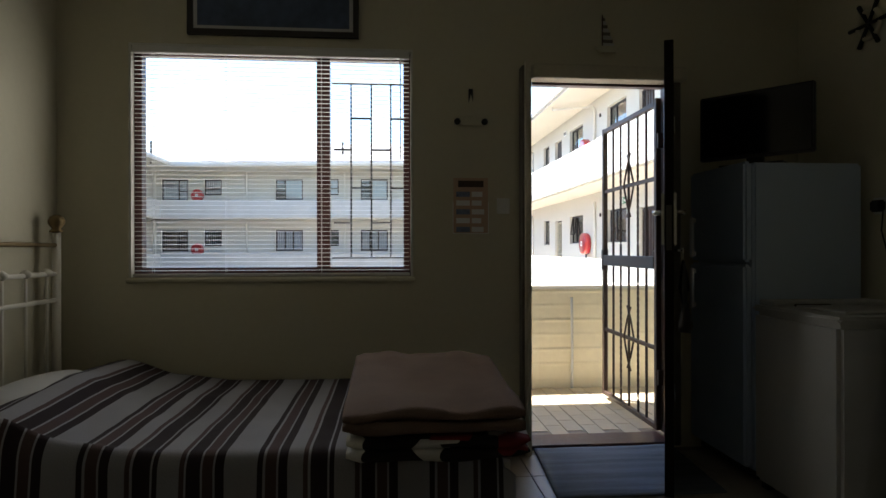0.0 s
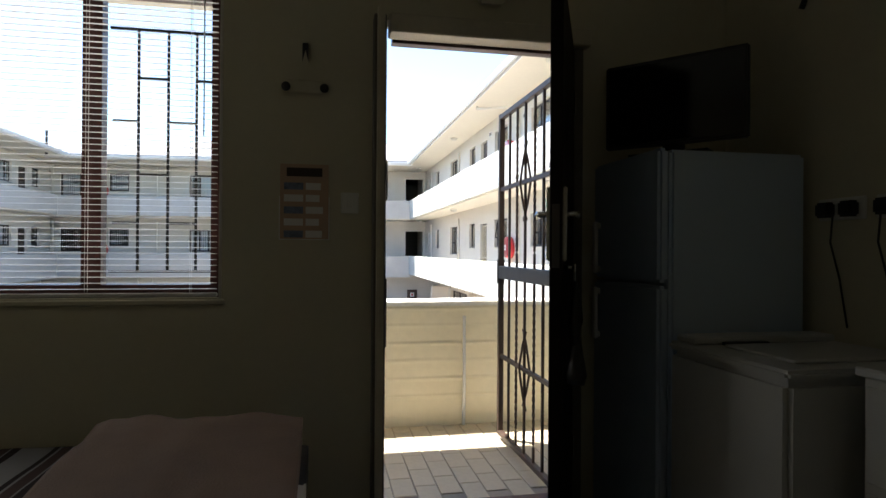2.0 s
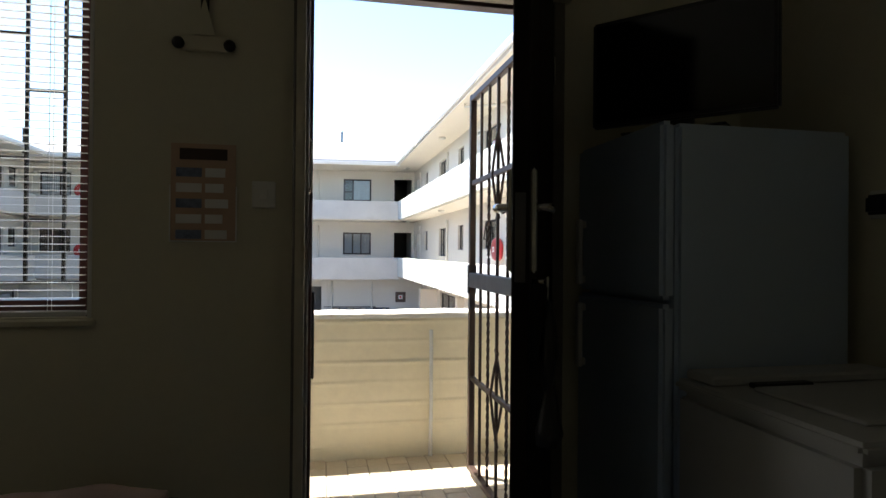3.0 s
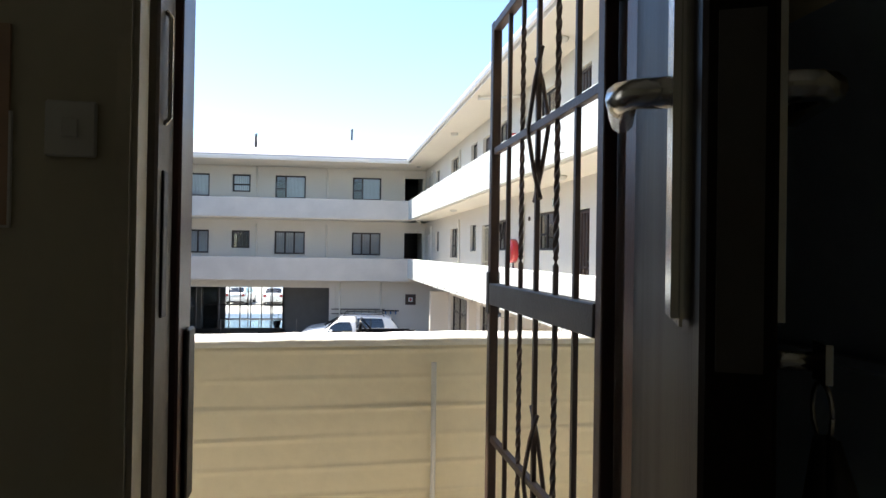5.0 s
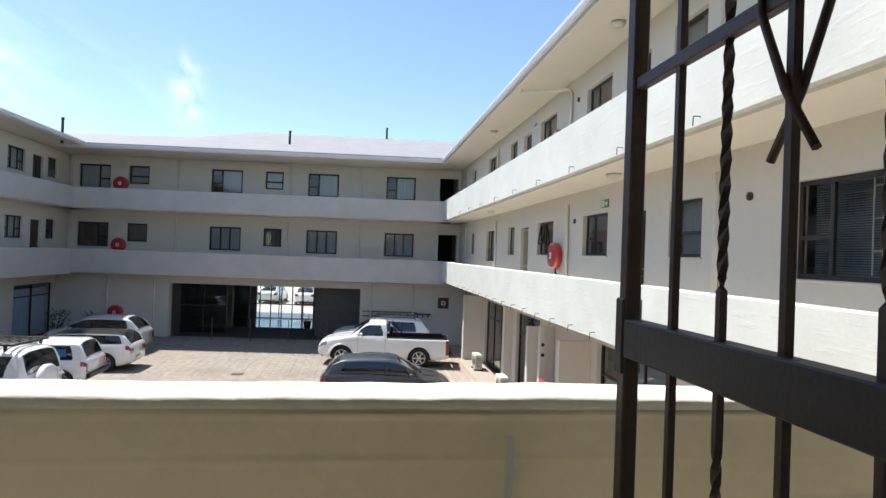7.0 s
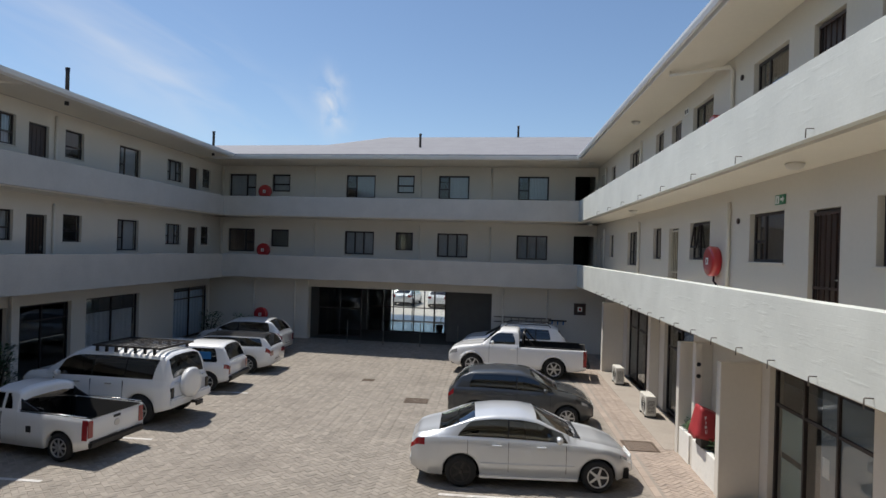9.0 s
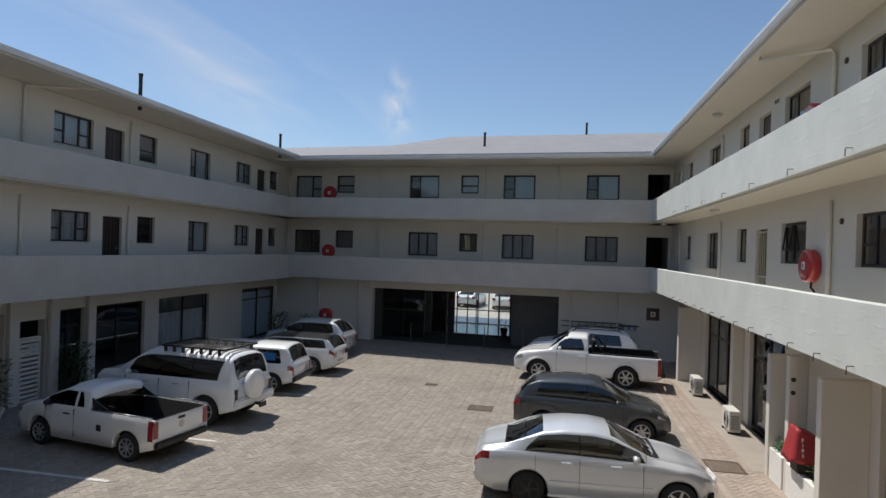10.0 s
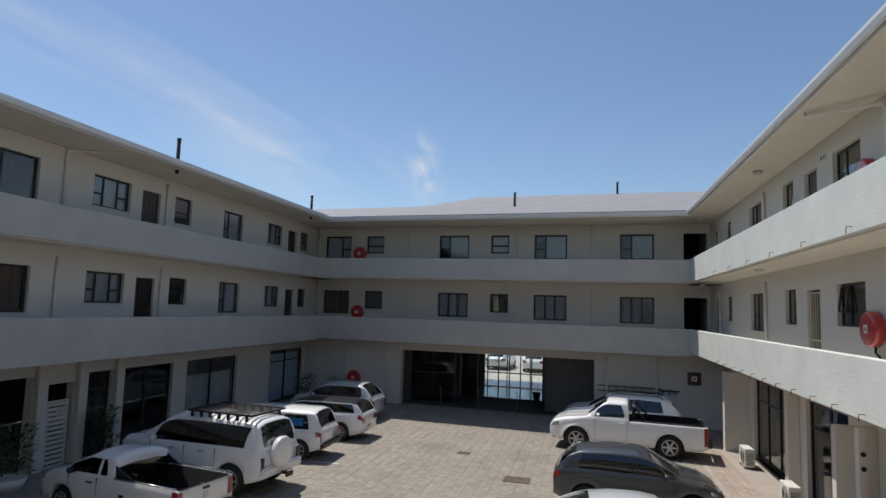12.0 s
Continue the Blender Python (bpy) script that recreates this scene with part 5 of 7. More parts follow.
def vehicle(name, label, m, L, W, paint_mat, roof, belt, plan, axles, wr, glass_x, ws, rw, sill=0.22, spokes=5, tw=0.2, rim_mat=None, bed=None, roof_mat=None, roof_x=None, low_mat=None, arch_extra=0.05, tumble=0.3, head_x=0.34, tail_x=0.16, tail_tall=False, pillar_mat=None, rear_rim=None, slant=(0.15, 0.1)):
    """A car lofted from its side profile. Local x runs to the nose, the origin lies on the ground between the axles' ends.
    roof, belt, plan: heights and half widths along x; glass_x: stretches of side glass; ws, rw: stretches of windscreen and rear window; bed: (x0, x1, floor, rail) of an open load bed."""
    th = empty(name, label, "car", m)
    n = 210
    xs = list(np.linspace(-L / 2, L / 2, n))
    extra = []
    if bed:
        extra += [bed[0], bed[0] + 0.05, bed[1] - 0.001, bed[1] + 0.012]
    for a in list(glass_x) + [ws] + ([rw] if rw else []):
        extra += [a[0], a[1]]
    xs = np.array(sorted(set([round(float(v), 4) for v in xs + extra])))
    zr, zb, hw = curve(roof, xs, 2 if bed else 14), curve(belt, xs, 2 if bed else 8), curve(plan, xs, 8)
    low = np.full(len(xs), sill)
    end = np.minimum(xs + L / 2, L / 2 - xs)
    low = low + 0.1 * np.clip(1 - end / 0.35, 0, 1)
    for ax in axles:
        R = wr + arch_extra
        d = np.abs(xs - ax)
        arch = np.where(d < R, wr * 0.98 + np.sqrt(np.clip(R * R - d * d, 0, None)) * 0.98, 0)
        low = np.maximum(low, np.where(d < R, arch, 0))
    groups = {}

    def add(key, pts):
        if key not in groups:
            groups[key] = (bmesh.new(), {})
        bm, cache = groups[key]
        vs = []
        for p in pts:
            k = (round(p[0], 4), round(p[1], 4), round(p[2], 4))
            if k not in cache:
                cache[k] = bm.verts.new(p)
            if cache[k] not in vs:
                vs.append(cache[k])
        if len(vs) > 2:
            try:
                f = bm.faces.new(vs)
                f.smooth = True
            except ValueError:
                pass
    secs = []
    TT = [0.06 + 0.04 * k for k in range(22)]
    TOP = 6 + len(TT)
    for i, x in enumerate(xs):
        h = max(zr[i] - zb[i], 0.015)
        w, z0, zbt = hw[i], low[i], zb[i]
        zm = max(z0 + 0.04, min(0.52, zbt - 0.16))
        inbed = bed and bed[0] <= x <= bed[1]
        if inbed:
            fl, rail = bed[2], bed[3]
            gate = x < bed[0] + 0.045
            f2 = rail - 0.004 if gate else fl
            sec = [(w - 0.16, z0), (w - 0.015, z0), (w, zm + 0.0), (w - 0.005, zm + (rail - zm) * 0.6), (w - 0.02, rail - 0.02), (w - 0.035, rail)] + [(w - 0.035 - 0.04 * t, rail) for t in TT] + [(w - 0.09, rail - 0.02), (w - 0.1, max(f2, fl + 0.02)), (w - 0.12, f2), ((w - 0.1) * 0.5, f2), (0.0, f2)]
        else:
            tall = min(1, h / 0.35)
            wr2 = (w - 0.04) - tumble * h * tall - (1 - tall) * 0.16
            sec = [(w - 0.16, z0), (w - 0.02, z0), (w, zm), (w - 0.005, zm + (zbt - zm) * 0.62), (w - 0.03, zbt - 0.015), (w - 0.045, zbt + 0.005)]
            for t in TT:
                sec.append((w - 0.05 + (wr2 - w + 0.05) * t ** 1.25, zbt + 0.005 + (h * (1 - 0.13 * tall) - 0.005) * t))
            sec += [(wr2, zbt + h * (1 - 0.13 * tall)), (wr2 - 0.07 * tall - 0.02, zbt + h - 0.032 * tall - 0.006), (wr2 * 0.55, zbt + h + 0.012 * tall + 0.006), (0.0, zbt + h + 0.022 * tall + 0.01)]
        secs.append([Vector((x, y, z)) for y, z in sec])
    for i in range(len(xs) - 1):
        xm = (xs[i] + xs[i + 1]) / 2
        a, b = secs[i], secs[i + 1]
        tall = zr[i] - zb[i] > 0.12
        for j in range(TOP + 3):
            key = "body"
            if bed and bed[0] < xm < bed[1] and j >= TOP - 1:
                key = "load_bed"
            elif bed and bed[1] < xm < bed[1] + 0.011 and j >= 6:
                key = "rear_window" if j >= TOP else "body"
            elif 6 <= j < TOP - 1:
                t = (TT[j - 6] + TT[j - 5]) / 2
                e0, e1 = glass_x[0][0] + slant[0] * t * t + 0.06 * max(0.0, 0.25 - t), glass_x[-1][1] - slant[1] * t
                if e0 < xm < e1:
                    key = "pillar" + str(sum(1 for g in glass_x if g[1] < xm)) if pillar_mat is None else "body"
                for k, g in enumerate(glass_x):
                    if g[0] < xm < g[1] and e0 < xm < e1:
                        key = f"side{k}"
            elif j == 3 and xm > L / 2 - head_x and xm < L / 2 - 0.03:
                key = "headlight"
            elif j in (2, 3) and xm < -L / 2 + tail_x and (j == 3 or tail_tall):
                key = "tail_light"
            elif j >= TOP + 1 and ws[0] < xm < ws[1]:
                key = "windscreen"
            elif j >= TOP + 1 and rw and rw[0] < xm < rw[1]:
                key = "rear_window"
            elif roof_mat and j >= TOP and roof_x[0] < xm < roof_x[1]:
                key = "roof"
            elif low_mat and j <= 1 and end[i] < 0.45:
                key = "bumper"
            for s in (1, -1):
                kk = key + ("_l" if s > 0 else "_r") if key.startswith(("side", "pillar")) or key.endswith("light") else key
                q = [Vector((p.x, p.y * s, p.z)) for p in (a[j], b[j], b[j + 1], a[j + 1])]
                add(kk, q if s > 0 else q[::-1])
    for i in (0, len(xs) - 1):
        ring = secs[i]
        for j in range(TOP + 3):
            p, q = ring[j], ring[j + 1]
            add("body" if j > 1 or not low_mat else "bumper", [Vector((p.x, p.y, p.z)), Vector((q.x, q.y, q.z)), Vector((q.x, -q.y, q.z)), Vector((p.x, -p.y, p.z))])
    names = {"body": ("body", paint_mat, ""), "roof": ("roof", roof_mat, ""), "windscreen": ("windscreen", M_CARGLASS, "dark glass windscreen"), "rear_window": ("rear_window", M_CARGLASS, "dark rear window"),
             "bumper": ("bumper", low_mat, "dark plastic bumper"), "pillar": ("pillar", M_BLACKPLASTIC, "black window pillar"), "headlight": ("headlight", M_HEAD, "clear headlight"), "tail_light": ("tail_light", M_TAIL, "red tail light"), "load_bed": ("load_bed", M_UNDER, "black lined open load bed")}
    for key, (bm, _) in groups.items():
        nm, mt, lb = names.get("pillar" if key.startswith("pillar") else key[:-2] if key[:-2].endswith("light") else key, ("side_window", M_CARGLASS, "dark side window"))
        part(nm, bm, mt, th, lb)
    # dark underside with wheel wells
    part("underbody", boxes((-L / 2 + 0.12, L / 2 - 0.12, -W / 2 + 0.2, W / 2 - 0.2, sill + 0.02, min(0.62, float(np.min(zb)) - 0.06)), (-L / 2 + 0.5, L / 2 - 0.5, -W / 2 + 0.12, W / 2 - 0.12, sill - 0.04, sill + 0.018)), M_UNDER, th)
    inner = boxes((glass_x[0][0] if not bed else bed[1] + 0.15, ws[0] - 0.2, -W / 2 + 0.22, W / 2 - 0.22, 0.5, float(np.max(zb)) - 0.02))
    part("interior", inner, M_UNDER, th)
    for ax in axles:
        for s in (1, -1):
            wheel(th, ax, s * (W / 2 - tw / 2 - 0.015), wr, tw, spokes, rear_rim if rear_rim and ax < 0 else rim_mat or M_ALLOY, s)
    return th, (xs, zr, zb, hw)


def lights(th, prof, L, front_z, rear_z, rear_h=0.2, rear_w=0.2, lens=None, lens_label="red rear lamp"):
    """The end faces of the lamps that wrap round the corners of the body."""
    xs, zr, zb, hw = prof
    wb = float(hw[0]) - 0.012
    for s in (1, -1):
        a, b = sorted((s * (wb - rear_w), s * wb))
        part("rear_lamp", boxes((-L / 2 - 0.012, -L / 2 + 0.03, a, b, rear_z, rear_z + rear_h), bevel=0.01, seg=2), lens or M_TAIL, th, lens_label)
    wf = float(hw[-1]) - 0.02
    part("grille", boxes((L / 2 - 0.05, L / 2 + 0.004, -wf * 0.55, wf * 0.55, front_z - 0.14, front_z - 0.03), bevel=0.008), M_BLACKPLASTIC, th, "dark front grille")


def fittings(th, prof, L, mirror_x, mirror_z, handles, hz, plate_z, mirror_mat, handle_mat=None, seams=()):
    xs, zr, zb, hw = prof
    for s in (1, -1):
        w = float(np.interp(mirror_x, xs, hw))
        bm = bmesh.new()
        lathe(bm, [(0.02, -0.05), (0.075, -0.045), (0.085, 0.0), (0.06, 0.05), (0.015, 0.065)], Matrix.Translation((mirror_x, s * (w + 0.06), mirror_z)) @ pose(0, 0, 0, 0, 90) @ Matrix.Diagonal((0.85, 1.2, 1, 1)), 16)
        box(bm, mirror_x - 0.02, mirror_x + 0.02, *sorted((s * (w - 0.06), s * (w + 0.03))), mirror_z - 0.07, mirror_z - 0.045)
        part("mirror", bm, mirror_mat, th, "door mirror")
        for hx in handles:
            w = float(np.interp(hx, xs, hw))
            part("door_handle", boxes((hx - 0.09, hx + 0.09, *sorted((s * (w - 0.01), s * (w + 0.03))), hz, hz + 0.03), bevel=0.008), handle_mat or mirror_mat, th)
        for sx in seams:
            w = float(np.interp(sx, xs, hw))
            z1 = float(np.interp(sx, xs, zb)) - 0.03
            part("door_seam", boxes((sx - 0.0035, sx + 0.0035, *sorted((s * (w - 0.03), s * (w + 0.0015))), 0.34, z1)), M_UNDER, th)
    for e in (-1, 1):
        x = e * (L / 2 + 0.012)
        part("number_plate", boxes((*sorted((x, x - e * 0.02)), -0.26, 0.26, plate_z, plate_z + 0.11), bevel=0.004), M_PLATE, th, "white number plate")
        part("plate_text", boxes(*[(*sorted((x + e * 0.002, x + e * 0.0005)), -0.2 + k * 0.065, -0.16 + k * 0.065, plate_z + 0.03, plate_z + 0.085) for k in range(7) if k != 2]), M_BLACKPLASTIC, th, "dark marks")


def bmesh_prism(outline, y0, y1):
    """A flat panel with the given (x, z) outline between two planes."""
    bm = bmesh.new()
    a = [bm.verts.new((x, y0, z)) for x, z in outline]
    b = [bm.verts.new((x, y1, z)) for x, z in outline]
    bm.faces.new(a)
    bm.faces.new(b[::-1])
    for i in range(len(a)):
        j = (i + 1) % len(a)
        bm.faces.new((a[j], a[i], b[i], b[j]))
    bmesh.ops.recalc_face_normals(bm, faces=bm.faces[:])
    return bm


# silver sedan
L = 4.27
th, pr = vehicle("sedan_car", "silver four-door sedan parked across a bay", pose(2.29, 16.8, G, 0, 0, 2.5), L, 1.66, M_CARSILVER,
                 roof=[(-2.135, 0.72), (-2.06, 0.92), (-1.72, 1.01), (-1.56, 1.04), (-0.95, 1.31), (-0.55, 1.37), (-0.05, 1.375), (0.28, 1.32), (1.02, 0.95), (1.5, 0.87), (1.85, 0.76), (2.05, 0.63), (2.135, 0.48)],
                 belt=[(-2.135, 0.7), (-2.04, 0.89), (-1.4, 0.94), (-0.4, 0.92), (0.85, 0.88), (1.2, 0.85), (1.6, 0.79), (1.9, 0.68), (2.06, 0.57), (2.135, 0.45)],
                 plan=[(-2.135, 0.56), (-2.02, 0.7), (-1.8, 0.77), (-1.3, 0.815), (0.0, 0.83), (1.0, 0.825), (1.5, 0.79), (1.85, 0.69), (2.02, 0.56), (2.135, 0.36)], axles=(-1.17, 1.4), wr=0.3, slant=(0.3, 0.12), glass_x=[(-1.24, -0.3), (-0.27, 0.85)], ws=(0.26, 0.98), rw=(-1.6, -0.92), spokes=5, rear_rim=M_BLACKIRON, head_x=0.3, tail_x=0.27)
lights(th, pr, L, 0.52, 0.56, 0.14, 0.2)
fittings(th, pr, L, 0.66, 0.98, (-0.5, 0.34), 0.8, 0.48, M_CARSILVER, seams=(-1.05, -0.28, 0.8))
for s in (1, -1):
    part("rub_strip", boxes((-0.8, 0.95, *sorted((s * 0.815, s * 0.836)), 0.47, 0.495), bevel=0.004), M_CARSILVER, th, "narrow side strip")
    part("sill_trim", boxes((-0.82, 1.02, *sorted((s * 0.77, s * 0.822)), 0.2, 0.26), bevel=0.012, seg=2), M_CARSILVER, th)
part("wiper_panel", boxes((0.98, 1.1, -0.55, 0.55, 0.945, 0.962), bevel=0.006), M_BLACKPLASTIC, th, "black panel below the windscreen")
part("rear_bumper", boxes((-2.16, -2.02, -0.6, 0.6, 0.34, 0.5), bevel=0.05, seg=3), M_CARSILVER, th)
bm = bmesh.new()
for k in range(3):
    tube(bm, [(1.02, -0.45 + 0.32 * k, 0.975), (0.78, -0.2 + 0.32 * k, 1.075)], 0.006, 6)
part("wiper", bm, M_BLACKPLASTIC, th)

# dark grey hatchback
L = 3.97
th, pr = vehicle("hatchback_car", "dark grey hatchback parked beside a silver sedan", pose(2.47, 20.98, G, 0, 0, -2) @ Matrix.Scale(0.945, 4), L, 1.68, M_CARGREY,
                 roof=[(-1.98, 0.8), (-1.9, 0.98), (-1.62, 1.3), (-1.35, 1.42), (-0.6, 1.46), (0.0, 1.45), (0.3, 1.38), (1.0, 1.0), (1.5, 0.9), (1.85, 0.72), (1.98, 0.55)],
                 belt=[(-1.98, 0.78), (-1.85, 0.95), (-1.0, 0.97), (0.9, 0.92), (1.5, 0.82), (1.85, 0.66), (1.98, 0.52)],
                 plan=[(-1.98, 0.68), (-1.8, 0.78), (-1.2, 0.83), (0.9, 0.84), (1.5, 0.8), (1.82, 0.7), (1.98, 0.52)], axles=(-1.2, 1.26), wr=0.305, slant=(0.16, 0.1), glass_x=[(-1.4, -0.12), (-0.09, 0.9)], ws=(0.26, 1.0), rw=(-1.86, -1.45), spokes=7)
lights(th, pr, L, 0.6, 0.55, 0.22, 0.16)
fittings(th, pr, L, 0.66, 1.0, (-0.3, 0.35), 0.84, 0.48, M_CARGREY, seams=(-0.1, 0.8))
bm = bmesh.new()
tube(bm, [(-1.25, 0, 1.44), (-1.5, 0, 1.58)], [0.006, 0.003], 6)
part("aerial", bm, M_BLACKPLASTIC, th)

# white single-cab pickup facing the other way
L = 5.05


def pickup(name, label, m, L, W, cab_back, cab_h, belt_h, hood_h, ws, rail, fl, axles, wr, low_mat, spokes, glass):
    h = L / 2
    return vehicle(name, label, m, L, W, M_CARWHITE,
                   roof=[(-h, rail), (cab_back, rail), (cab_back + 0.02, cab_h - 0.05), (cab_back + 0.15, cab_h), (ws[0] - 0.05, cab_h), (ws[0] + 0.1, cab_h - 0.06), (ws[1] + 0.05, hood_h + 0.06), (h - 0.5, hood_h - 0.04), (h - 0.12, hood_h - 0.16), (h, hood_h - 0.34)],
                   belt=[(-h, rail - 0.02), (cab_back, belt_h), (ws[1], belt_h - 0.02), (h - 0.5, hood_h - 0.1), (h - 0.12, hood_h - 0.24), (h, hood_h - 0.4)],
                   plan=[(-h, W / 2 - 0.03), (-h + 0.1, W / 2 - 0.005), (h - 0.9, W / 2), (h - 0.35, W / 2 - 0.08), (h - 0.08, W / 2 - 0.2), (h, W / 2 - 0.32)], axles=axles, wr=wr, glass_x=glass, ws=(ws[0], ws[1]), rw=None,
                   sill=0.32 if wr > 0.33 else 0.25, tail_tall=True, tail_x=0.13, arch_extra=0.075, spokes=spokes, bed=(-h, cab_back, fl, rail), low_mat=low_mat, pillar_mat=M_CARWHITE, tumble=0.26, tw=0.22)


th, pr = pickup("pickup_truck", "white single-cab pickup with black bed rails", pose(2.62, 27.25, G, 0, 0, 174) @ Matrix.Scale(0.98, 4), 5.05, 1.78, -0.12, 1.7, 1.16, 1.1, (0.62, 1.22), 1.1, 0.7, (-1.38, 1.6), 0.38, None, 6, [(0.02, 1.0)])
lights(th, pr, 5.05, 0.72, 0.72, 0.3, 0.14)
fittings(th, pr, 5.05, 0.86, 1.24, (0.12,), 1.0, 0.5, M_CARWHITE, seams=(-0.06, 0.98))
for s in (1, -1):
    bm = bmesh.new()
    tube(bm, [(-0.22, s * 0.7, 1.0), (-0.24, s * 0.68, 1.5), (-0.26, s * 0.6, 1.62), (-0.26, 0, 1.66)], 0.035, 8)
    tube(bm, [(-0.75, s * 0.7, 1.05), (-0.5, s * 0.69, 1.3), (-0.34, s * 0.67, 1.5), (-0.28, s * 0.62, 1.6)], 0.03, 8)
    part("roll_bar", bm, M_BLACKPLASTIC, th, "black roll bar")
    part("bed_rail", boxes((-2.3, -0.2, *sorted((s * 0.77, s * 0.83)), 1.102, 1.15), bevel=0.01), M_BLACKPLASTIC, th, "black bed rail")
    for ax in (-1.38, 1.6):
        bm = bmesh.new()
        tube(bm, [(ax + 0.47 * math.cos(a * 0.314), s * 0.885, 0.38 + 0.47 * math.sin(a * 0.314)) for a in range(11)], 0.035, 8)
        part("wheel_arch_flare", bm, M_CARWHITE, th)
part("rear_bumper", boxes((-2.66, -2.5, -0.8, 0.8, 0.46, 0.62), bevel=0.03, seg=2), M_BLACKPLASTIC, th, "black rear bumper")

# small white pickup nearest on the shaded side
th, pr = pickup("small_pickup", "small white pickup with a black lined load bed", pose(-8.14, 16.91, G, 0, 0, 170.5) @ Matrix.Scale(0.945, 4), 4.4, 1.66, -0.35, 1.41, 0.98, 0.94, (0.45, 1.2), 0.96, 0.5, (-1.48, 1.15), 0.305, None, 8, [(-0.18, 0.02), (0.1, 1.05)])
lights(th, pr, 4.4, 0.62, 0.56, 0.36, 0.14)
fittings(th, pr, 4.4, 0.8, 1.04, (0.28,), 0.82, 0.42, M_BLACKPLASTIC, seams=(0.07, 0.95))
part("rear_bumper", boxes((-2.27, -2.1, -0.77, 0.77, 0.34, 0.49), bevel=0.03, seg=2), M_BLACKPLASTIC, th, "black rear bumper")
bm = bmesh.new()
lathe(bm, [(0.075, 0), (0.075, 0.01), (0.06, 0.012)], Matrix.Translation((-2.2, 0, 0.72)) @ pose(0, 0, 0, 0, -90), 20)
part("badge", bm, M_ALLOY, th, "round plain metal badge")
part("tailgate_handle", boxes((-2.215, -2.198, -0.1, 0.1, 0.84, 0.9), bevel=0.006), M_BLACKPLASTIC, th)
for s in (1, -1):
    part("buttress", bmesh_prism([(-0.33, 1.22), (-0.42, 1.16), (-0.8, 1.0), (-0.33, 1.0)], *sorted((s * 0.67, s * 0.7))), M_BLACKPLASTIC, th, "black sloping panel behind the cab")
    part("fuel_cap", boxes((-0.76, -0.62, *sorted((s * 0.824, s * 0.838)), 0.56, 0.7), bevel=0.03, seg=3), M_BLACKPLASTIC, th, "dark side vent")
    bm = bmesh.new()
    tube(bm, [(-2.15, s * 0.78, 1.0), (-0.4, s * 0.78, 1.0)], 0.012, 6)
    part("tie_rail", bm, M_CHROME, th, "thin chrome bed rail")

# white off-roader with roof rack and rear spare wheel
L = 4.7
th, pr = vehicle("off_road_car", "white off-road car with a black roof rack and covered spare wheel", pose(-8.15, 19.54, G, 0, 0, 174) @ Matrix.Scale(0.955, 4), L, 1.88, M_CARWHITE,
                 roof=[(-2.35, 1.0), (-2.3, 1.15), (-2.18, 1.72), (-2.0, 1.8), (-0.5, 1.85), (0.35, 1.83), (0.62, 1.74), (1.3, 1.24), (1.9, 1.16), (2.2, 1.02), (2.35, 0.8)],
                 belt=[(-2.35, 0.98), (-2.25, 1.14), (1.1, 1.12), (1.5, 1.1), (1.9, 1.06), (2.2, 0.92), (2.35, 0.74)],
                 plan=[(-2.35, 0.82), (-2.2, 0.9), (1.5, 0.94), (2.0, 0.86), (2.25, 0.7), (2.35, 0.55)], tail_x=0.0, axles=(-1.5, 1.35), wr=0.385, slant=(-0.12, 0.3), glass_x=[(-1.85, -1.05), (-1.02, -0.1), (-0.07, 1.05)], ws=(0.6, 1.28), rw=(-2.3, -2.14), sill=0.36, spokes=6, tw=0.24, tumble=0.26)
lights(th, pr, L, 0.8, 0.66, 0.32, 0.13, M_SCREEN, "smoked dark rear lamp")
fittings(th, pr, L, 0.85, 1.22, (-0.62, 0.3), 1.0, 0.62, M_CARWHITE, M_CHROME, seams=(-1.02, -0.08, 1.0))
bm = bmesh.new()
lathe(bm, [(0.3, 0), (0.38, 0.03), (0.39, 0.14), (0.36, 0.18), (0.2, 0.2), (0.02, 0.205)], Matrix.Translation((-2.35, 0.12, 1.02)) @ pose(0, 0, 0, 0, -90), 32)
part("spare_wheel_cover", bm, M_CARWHITE, th, "white spare wheel cover")
part("rear_bumper", boxes((-2.45, -2.3, -0.85, 0.85, 0.5, 0.72), bevel=0.04, seg=2), M_CARWHITE, th)
part("tow_bar", boxes((-2.62, -2.4, -0.04, 0.04, 0.45, 0.52), (-2.66, -2.6, -0.14, 0.14, 0.42, 0.54), bevel=0.01), M_BLACKIRON, th)
rack_part = part("roof_rack", boxes((-1.95, 0.05, -0.72, -0.68, 1.91, 1.96), (-1.95, 0.05, 0.68, 0.72, 1.91, 1.96), (-1.95, -1.91, -0.68, 0.68, 1.91, 1.96), (0.01, 0.05, -0.68, 0.68, 1.91, 1.96), bevel=0.006), M_BLACKIRON, th, "black flat roof rack")
for k in range(11):
    x = -1.8 + k * 0.17
    part("slat", boxes((x - 0.028, x + 0.028, -0.68, 0.68, 1.915, 1.935)), M_BLACKIRON, rack_part)
for k in range(7):
    for s in (1, -1):
        part("rack_foot", boxes((-1.8 + k * 0.28, -1.73 + k * 0.28, *sorted((s * 0.66, s * 0.72)), 1.78, 1.91), bevel=0.006), M_BLACKIRON, th)

